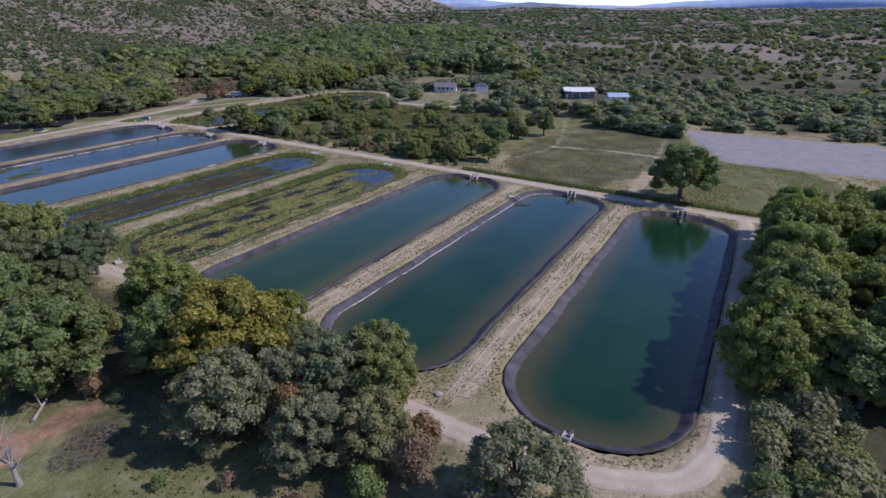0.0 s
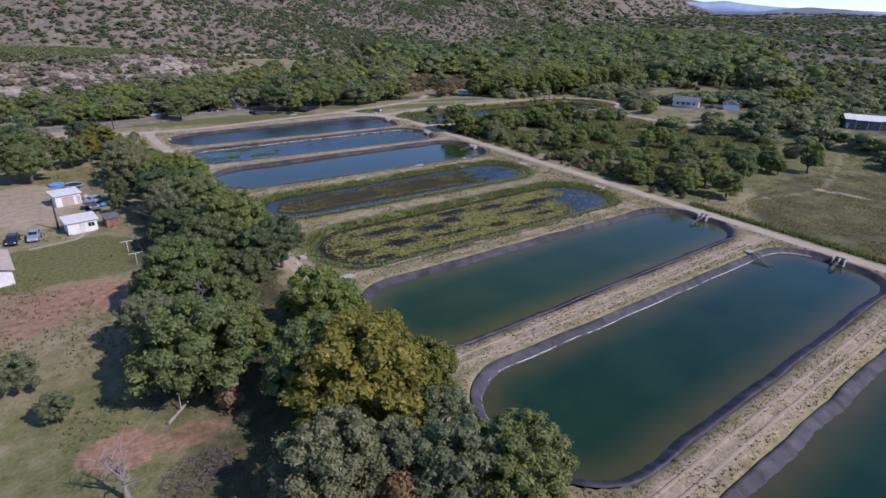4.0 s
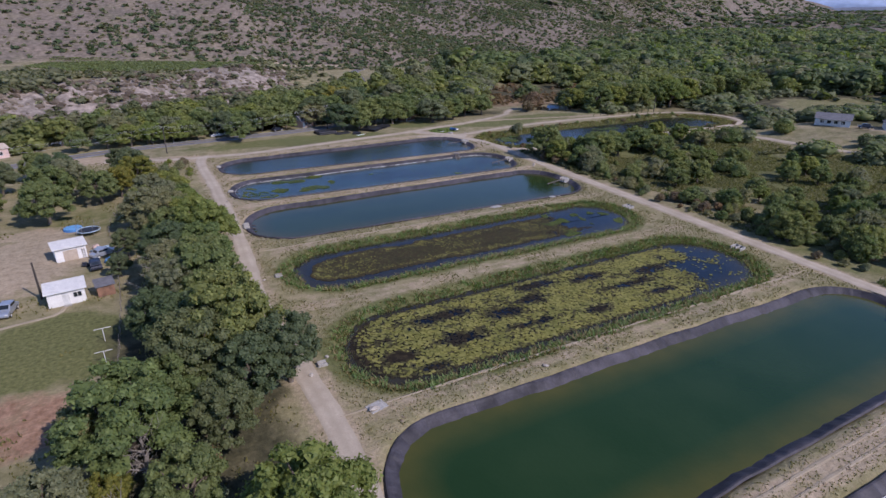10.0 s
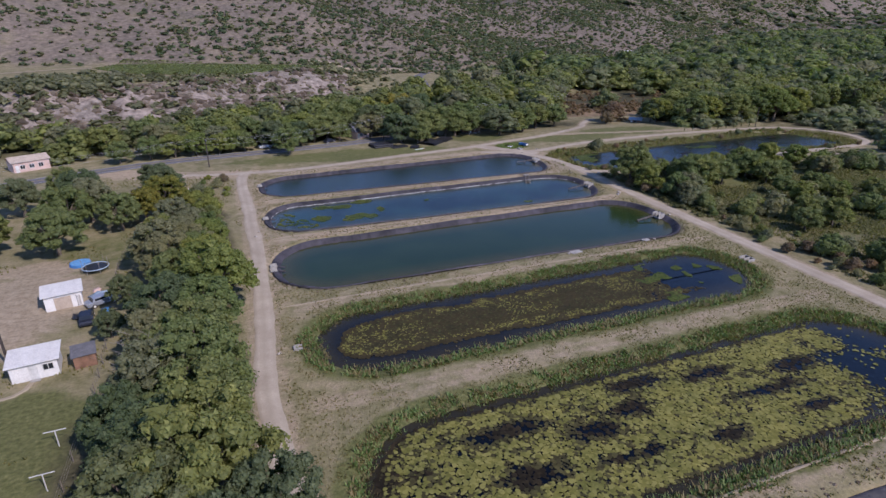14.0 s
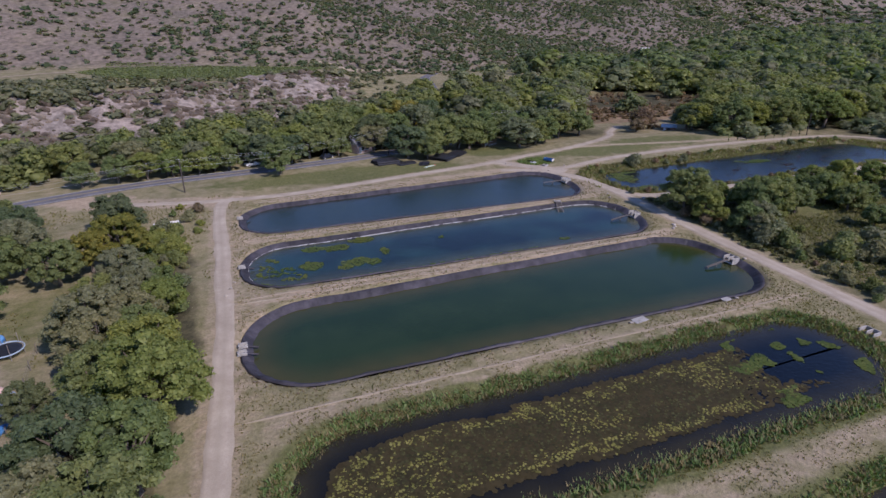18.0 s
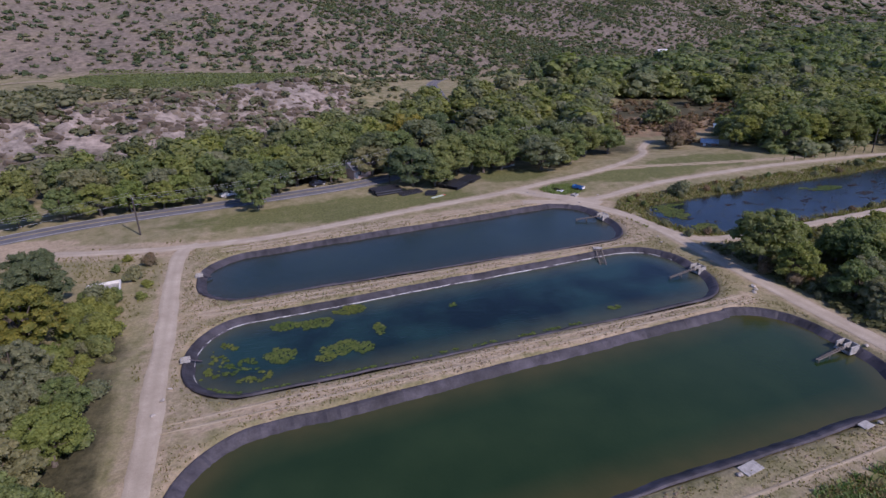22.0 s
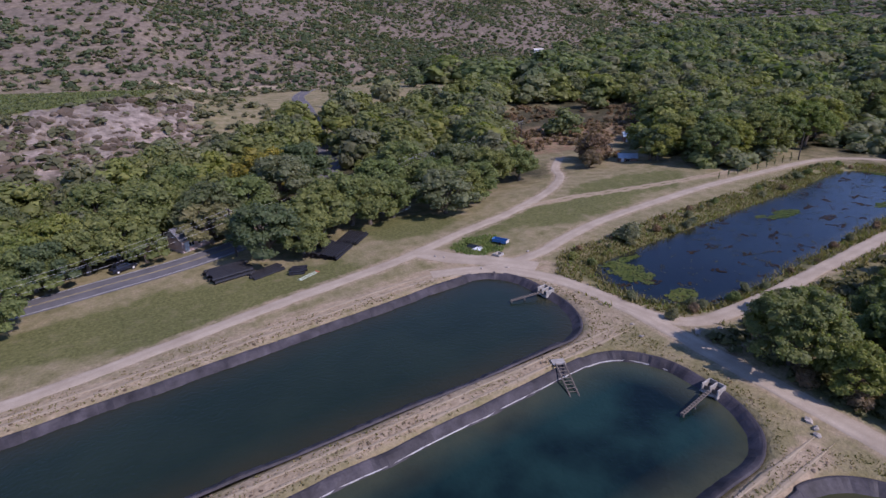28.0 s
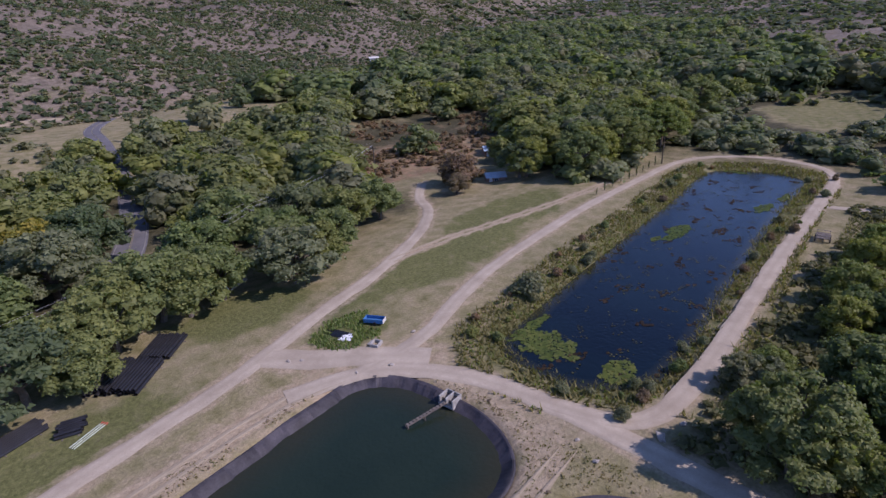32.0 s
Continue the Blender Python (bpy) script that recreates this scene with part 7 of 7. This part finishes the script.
house("farm_house", 86.9, 209.5, 0.0, 28, 6.5, 4.0, 2.2, 0.6, M_WOOD, M_ROOFG, "low dark shed with a grey roof under trees", 1)
house("farm_house", 194.6, 233.6, -2.2, -40, 8.0, 5.0, 2.6, 1.0, M_WOOD, M_ROOFB, "brown cabin with a blue metal roof", 2)
house("farm_house", 168.6, 213.8, -2.2, -40, 5.0, 4.0, 2.3, 0.8, M_WOOD, M_ROOFB, "small brown shed with a blue roof", 1)
house("farm_house", -58.0, 196.0, 0.0, 30, 9.0, 6.0, 3.0, 1.0, M_PINK, M_TAN, "brown-pink house beside the road", 3)
house("farm_house", 423.0, 559.0, float(land(423.0, 559.0)), -30, 9.0, 7.0, 3.0, 1.2, M_WALLW, M_ROOFW, "distant white house below the hills", 3)
for x, y, rz, w in ((839, 767, -40, 16), (760, 480, -50, 12)):
    house("farm_house", x, y, float(land(x, y)), rz, w, 8.0, 3.2, 1.4, M_TAN, M_ROOFG, "distant pale house on the hillside", 3)
r = thing("water_tank", -40.0, 212.0, 0.0, 0, "white round water tank among the trees", "tank")
part("shell", rod_bm((0, 0, 0), (0, 0, 2.2), 1.5, 1.5, 24), M_WALLW, r)
part("lid", rod_bm((0, 0, 2.2), (0, 0, 2.7), 1.52, 0.2, 24), M_WALLW, r)
# the low walled foundation by the west track
r = thing("concrete_foundation", -10.2, 154.2, 0.0, 8, "white concrete foundation slab with low walls", "foundation")
part("slab", box_bm(0, 0, 0.08, 5.0, 4.2, 0.2, 0.02), M_CONCRETE, r)
for dx, dy, sx, sy in ((0, 2.0, 5.0, 0.2), (2.4, 0, 0.2, 3.8), (-2.4, 0, 0.2, 3.8), (0, -2.0, 5.0, 0.2)):
    part("low_wall", box_bm(dx, dy, 0.42, sx, sy, 0.5, 0.02), M_WALLW, r)

# ---- yard ----
for x, y in ((-19.7, 61.0), (-19.2, 54.6)):
    r = thing("clothesline_post", x, y, 0.0, 4, "white steel clothesline post with a crossbar", "clothesline", "clothesline posts")
    part("post", rod_bm((0, 0, -0.2), (0, 0, 2.0), 0.05, 0.05, 8), M_WHITE, r)
    part("crossbar", rod_bm((-1.0, 0, 2.0), (1.0, 0, 2.0), 0.045, 0.045, 8), M_WHITE, r)
r = thing("trampoline", -25.0, 108.6, 0.0, 0, "round black trampoline with a pale blue rim", "trampoline")
part("mat", rod_bm((0, 0, 0.86), (0, 0, 0.88), 1.8, 1.8, 28), M_PIPE, r)
bm = bmesh.new()
for i in range(28):
    a, b = 6.2832 * i / 28, 6.2832 * (i + 1) / 28
    rod_bm((2.05 * math.cos(a), 2.05 * math.sin(a), 0.9), (2.05 * math.cos(b), 2.05 * math.sin(b), 0.9), 0.09, 0.09, 5, bm)
part("rim", bm, M_ROOFB, r, "pale blue padded rim")
for i in range(6):
    a = i * 1.0472
    part("leg", rod_bm((2.0 * math.cos(a), 2.0 * math.sin(a), 0), (2.0 * math.cos(a), 2.0 * math.sin(a), 2.4), 0.04, 0.04, 6), M_DEAD, r)
r = thing("paddling_pool", -28.2, 112.6, 0.0, 0, "round blue plastic pool on the lawn", "pool")
part("wall", rod_bm((0, 0, 0), (0, 0, 0.5), 1.75, 1.65, 28), M_BLUE, r)
part("cover", rod_bm((0, 0, 0.5), (0, 0, 0.54), 1.6, 1.45, 28), plain("light_blue_cover", (0.15, 0.36, 0.62), 0.4), r, "light blue cover")


def car(x, y, rz, paint, label, z=0.0, h=1.0):
    r = thing("car", x, y, z, rz, label, "car", "parked cars")
    bm = bmesh.new()
    prof = [(-2.2, 0.35), (-2.25, 0.75), (-2.1, 0.95), (-1.5, 1.02), (-1.25, 1.5 * h), (0.5, 1.58 * h), (1.1, 1.05), (2.05, 0.92), (2.2, 0.6), (2.15, 0.35)]
    left, right = ([bm.verts.new((a, s * (0.86 if b < 1.1 else 0.72), b)) for a, b in prof] for s in (-1, 1))
    n = len(prof)
    for i in range(n):
        bm.faces.new((left[i], left[(i + 1) % n], right[(i + 1) % n], right[i]))
    bm.faces.new(left)
    bm.faces.new(right[::-1])
    bmesh.ops.recalc_face_normals(bm, faces=bm.faces[:])
    bmesh.ops.bevel(bm, geom=bm.edges[:], offset=0.05, segments=2, affect="EDGES")
    part("body", bm, paint, r)
    part("windscreen", box_bm(0.82, 0, 1.32 * h, 0.05, 1.3, 0.62, 0, None, Matrix.Rotation(radians(-48), 4, "Y")), M_GLASS, r)
    part("rear_window", box_bm(-1.40, 0, 1.28 * h, 0.05, 1.3, 0.45, 0, None, Matrix.Rotation(radians(28), 4, "Y")), M_GLASS, r)
    for s in (-1, 1):
        part("side_window", box_bm(-0.35, s * 0.80, 1.3 * h, 1.5, 0.05, 0.34, 0), M_GLASS, r)
        part("headlight", box_bm(2.14, s * 0.62, 0.72, 0.12, 0.32, 0.16, 0.02), M_WHITE, r)
        for xx in (-1.35, 1.35):
            wv = part("wheel", rod_bm((xx, s * 0.72, 0.34), (xx, s * 0.92, 0.34), 0.34, 0.34, 14), M_PIPE, r, "black tyre")
            part("rim", rod_bm((xx, s * 0.915, 0.34), (xx, s * 0.935, 0.34), 0.2, 0.2, 10), M_ROOFW, wv)
    return r


P_SILVER = plain("silver_paint", (0.42, 0.45, 0.50), 0.3, 0.05, 1.0, 0.5, 0)
P_DARK = plain("dark_paint", (0.03, 0.035, 0.05), 0.25, 0.1, 1.0, 0.3, 0)
P_WHITE = plain("white_paint", (0.75, 0.75, 0.75), 0.3, 0.05, 1.0, 0, 0)
car(-33.0, 75.8, 262, P_SILVER, "silver family car parked by the hut", 0, 1.1)
car(-36.2, 75.6, 262, P_DARK, "dark car parked on the yard", 0, 1.0)
car(-22.6, 89.2, 100, P_DARK, "dark old car parked among junk", 0, 1.0)
car(-21.6, 94.6, 30, P_SILVER, "grey old car half under a tarpaulin", 0, 1.0)
car(219.0, 96.5, 130, P_DARK, "dark pickup parked between the houses", 5.05, 1.15)
car(8.6, 203.8, 20, P_WHITE, "white car parked under the trees", 0, 1.0)
car(13.6, 205.6, 20, P_WHITE, "white car standing under the trees", 0, 1.0)
car(31.0, 206.0, 24, P_DARK, "dark car parked beside the cottage", 0, 1.0)
for i, (x, y, s) in enumerate(((-22.2, 97.6, 1.1), (-20.6, 91.2, 0.9), (-24.2, 90.6, 0.7), (-19.6, 96.0, 0.8), (-23.2, 99.6, 0.7))):
    g = np.random.default_rng(200 + i)
    v = ICO_V * (1 + 0.16 * g.normal(size=(len(ICO_V), 1))) * np.array([1.3, 0.9, 0.55]) * s
    v[:, 2] = np.maximum(v[:, 2] + 0.3 * s, 0)
    ob = new("tarpaulin_heap", np_mesh("tarpaulin_heap", v, ICO_F, (M_ROOFB, M_BLUE, M_PIPE, M_TAN, M_PINK)[i], True))
    ob.matrix_basis = pose(x, y, 0.0, 0, 0, i * 70)
    tagged(ob, "heap of junk under a crumpled tarpaulin", "junk", "junk heaps")
ribbon("path_garden", [(-25.7, 74.6), (-25.9, 73.4), (-26.8, 72.2), (-30.5, 71.4), (-34, 70.6)], 0.7, M_RUT, 0.05, "pale garden path from the hut", "path", 0.1)

# ---- fence, poles, wires ----
r = thing("wire_fence", 0, 0, 0, 0, "wire fence on thin dark posts behind the yard", "fence")
fl = catmull([(-17.6, 47), (-17.8, 58), (-18.0, 69.5), (-18.6, 80), (-19.8, 95), (-21.4, 107.7), (-20.5, 120)], 6)
for i in range(0, len(fl), 2):
    part("post", rod_bm((fl[i][0], fl[i][1], -0.2), (fl[i][0], fl[i][1], 1.5), 0.05, 0.05, 6), M_TIMBER, r)
for zz in (0.5, 0.95, 1.4):
    bm = bmesh.new()
    for a, b in zip(fl[:-1], fl[1:]):
        rod_bm((a[0], a[1], zz), (b[0], b[1], zz), 0.012, 0.012, 3, bm)
    part("wire", bm, M_DEAD, r)


M_POLE = plain("creosoted_pole", (0.060, 0.048, 0.040), 0.85, 0.3, 3.0)


def utility_pole(x, y, h, rz, arms=1, label="dark wooden utility pole with a crossarm"):
    z = float(land(np.array([x]), np.array([y]))[0])
    r = thing("utility_pole", x, y, z, rz, label, "utility pole", "utility poles")
    part("pole", rod_bm((0, 0, -0.5), (0, 0, h), 0.19, 0.13, 9), M_POLE, r)
    for k in range(arms):
        part("crossarm", box_bm(0, 0, h - 0.4 - k * 0.8, 2.2, 0.12, 0.14, 0.01), M_POLE, r)
        for s in (-1.0, -0.4, 0.4, 1.0):
            part("insulator", rod_bm((s, 0, h - 0.33 - k * 0.8), (s, 0, h - 0.13 - k * 0.8), 0.05, 0.04, 6), M_WHITE, r)
    return r


LINE = [(-72, 163.0), (-8.6, 181.1), (49.6, 201.0), (100.0, 222.0), (152.0, 245.0)]
for i, (x, y) in enumerate(LINE):
    utility_pole(x, y, 8.4 if i < 2 else 9.5, 108)
utility_pole(-29.2, 79.1, 6.2, 0, 0, "dark leaning wooden pole beside the hut")
utility_pole(204.3, 182.0, 8.0, 0, 0, "dark wooden pole by the upper pond")
r = thing("power_lines", 0, 0, 0, 0, "sagging power lines between the utility poles", "power lines")
M_WIRE = plain("wire", (0.55, 0.55, 0.55), 0.5, 0.1, 1.0, 0.0, 0)
for s, up in ((-1.0, 0.0), (0.4, -0.55), (1.0, 0.0), (0.0, -1.7)):
    for (a, b), (c, d) in zip(LINE[:-1], LINE[1:]):
        ux, uy = d - b, -(c - a)
        l = math.hypot(ux, uy)
        ux, uy = ux / l * s, uy / l * s
        pts = [(a + (c - a) * t + ux, b + (d - b) * t + uy, 8.3 + up + t * 0.6 - 5.2 * t * (1 - t)) for t in np.linspace(0, 1, 13)]
        bm = bmesh.new()
        for p0, p1 in zip(pts[:-1], pts[1:]):
            rod_bm(p0, p1, 0.013, 0.013, 4, bm)
        part("wire", bm, M_WIRE, r)
# young trees on stakes along the upper track
for i in range(9):
    x = 168 + i * 4.2
    plant("cypress", x, 182.6 + 0.2 * math.sin(i), 1.9 + 0.5 * ((i * 7) % 3), 1.2, None, "young staked tree beside the upper track", "staked trees")

# ---- dead trees ----
for i, (x, y, h) in enumerate(((-15.5, 22.5, 6.5), (-12.5, 68.0, 8.5), (-27.5, 1.0, 7.0), (-20.0, 15.0, 5.0), (-14.5, 30.5, 7.0), (-9.5, 55.5, 7.5), (-12.0, 101.0, 6.5))):
    rg = np.random.default_rng(300 + i)
    c, rad = lobes_of(rg, h, h * 0.42, 1.0, 9, "spread")
    r = thing("bare_tree", x, y, 0.0, i * 50, "bare grey tree with many thin branches", "tree", "bare trees")
    part("trunk", trunk_mesh("trunk", 300 + i, h, h * 0.42, 1.0, c, M_DEAD, True), None, r)
r = thing("fallen_log", -21.5, 10.5, 0.15, 40, "broken grey log lying in the grass", "log")
part("stem", rod_bm((-1.6, 0, 0), (1.8, 0.2, 0.25), 0.2, 0.12, 8), M_DEAD, r)
part("branch", rod_bm((0.6, 0.1, 0.15), (1.5, 1.0, 1.3), 0.09, 0.03, 6), M_DEAD, r)
# brush pile on the open ground
g = random.Random(17)
bm = bmesh.new()
for _ in range(420):
    a, q = g.uniform(0, 6.28), 3.5 * math.sqrt(g.random())
    p0 = Vector((q * math.cos(a), q * math.sin(a) * 0.7, g.uniform(0, 0.5)))
    d0 = Vector((g.gauss(0, 1), g.gauss(0, 1), g.gauss(0, 0.3))).normalized() * g.uniform(0.5, 1.3)
    rod_bm(p0, p0 + d0, 0.035, 0.012, 4, bm)
me = bpy.data.meshes.new("brush_pile")
bm.to_mesh(me)
bm.free()
me.materials.append(M_BARK)
ob = new("brush_pile", me)
ob.matrix_basis = pose(-21.6, 0.8, 0.05, 0, 0, 20)
tagged(ob, "heap of cut brown branches on bare ground", "brush pile", kind="stuff")

# small stones and clods along the pond rims
g = np.random.default_rng(71)
x, y = g.uniform(2, 92, 30000), g.uniform(-52, 172, 30000)
d = np.max([pond_depth(p, x, y) for p in PONDS if p[8] != "reeds"], 0)
k = (d < -0.65) & (d > -2.4) & (vnoise(x, y, 5, 161, 3) > 0.50) & off_tracks(x, y, 1.9)
x, y = x[k], y[k]
s = 0.05 + 0.16 * g.random(len(x)) ** 2.5
rv = ICO1_V[None] * (1 + 0.22 * g.normal(size=(len(x), len(ICO1_V), 1))) * (s[:, None, None] * np.array([1.2, 0.9, 0.7])) + np.stack([x, y, ground_z(x, y) + 0.02], -1)[:, None]
rf = (ICO1_F[None] + (np.arange(len(x)) * len(ICO1_V))[:, None, None]).reshape(-1, 3)
tagged(new("bank_stones", np_mesh("bank_stones", rv.reshape(-1, 3), rf, M_ROCK)), "small pale stones along the pond rims", "stones", kind="stuff")
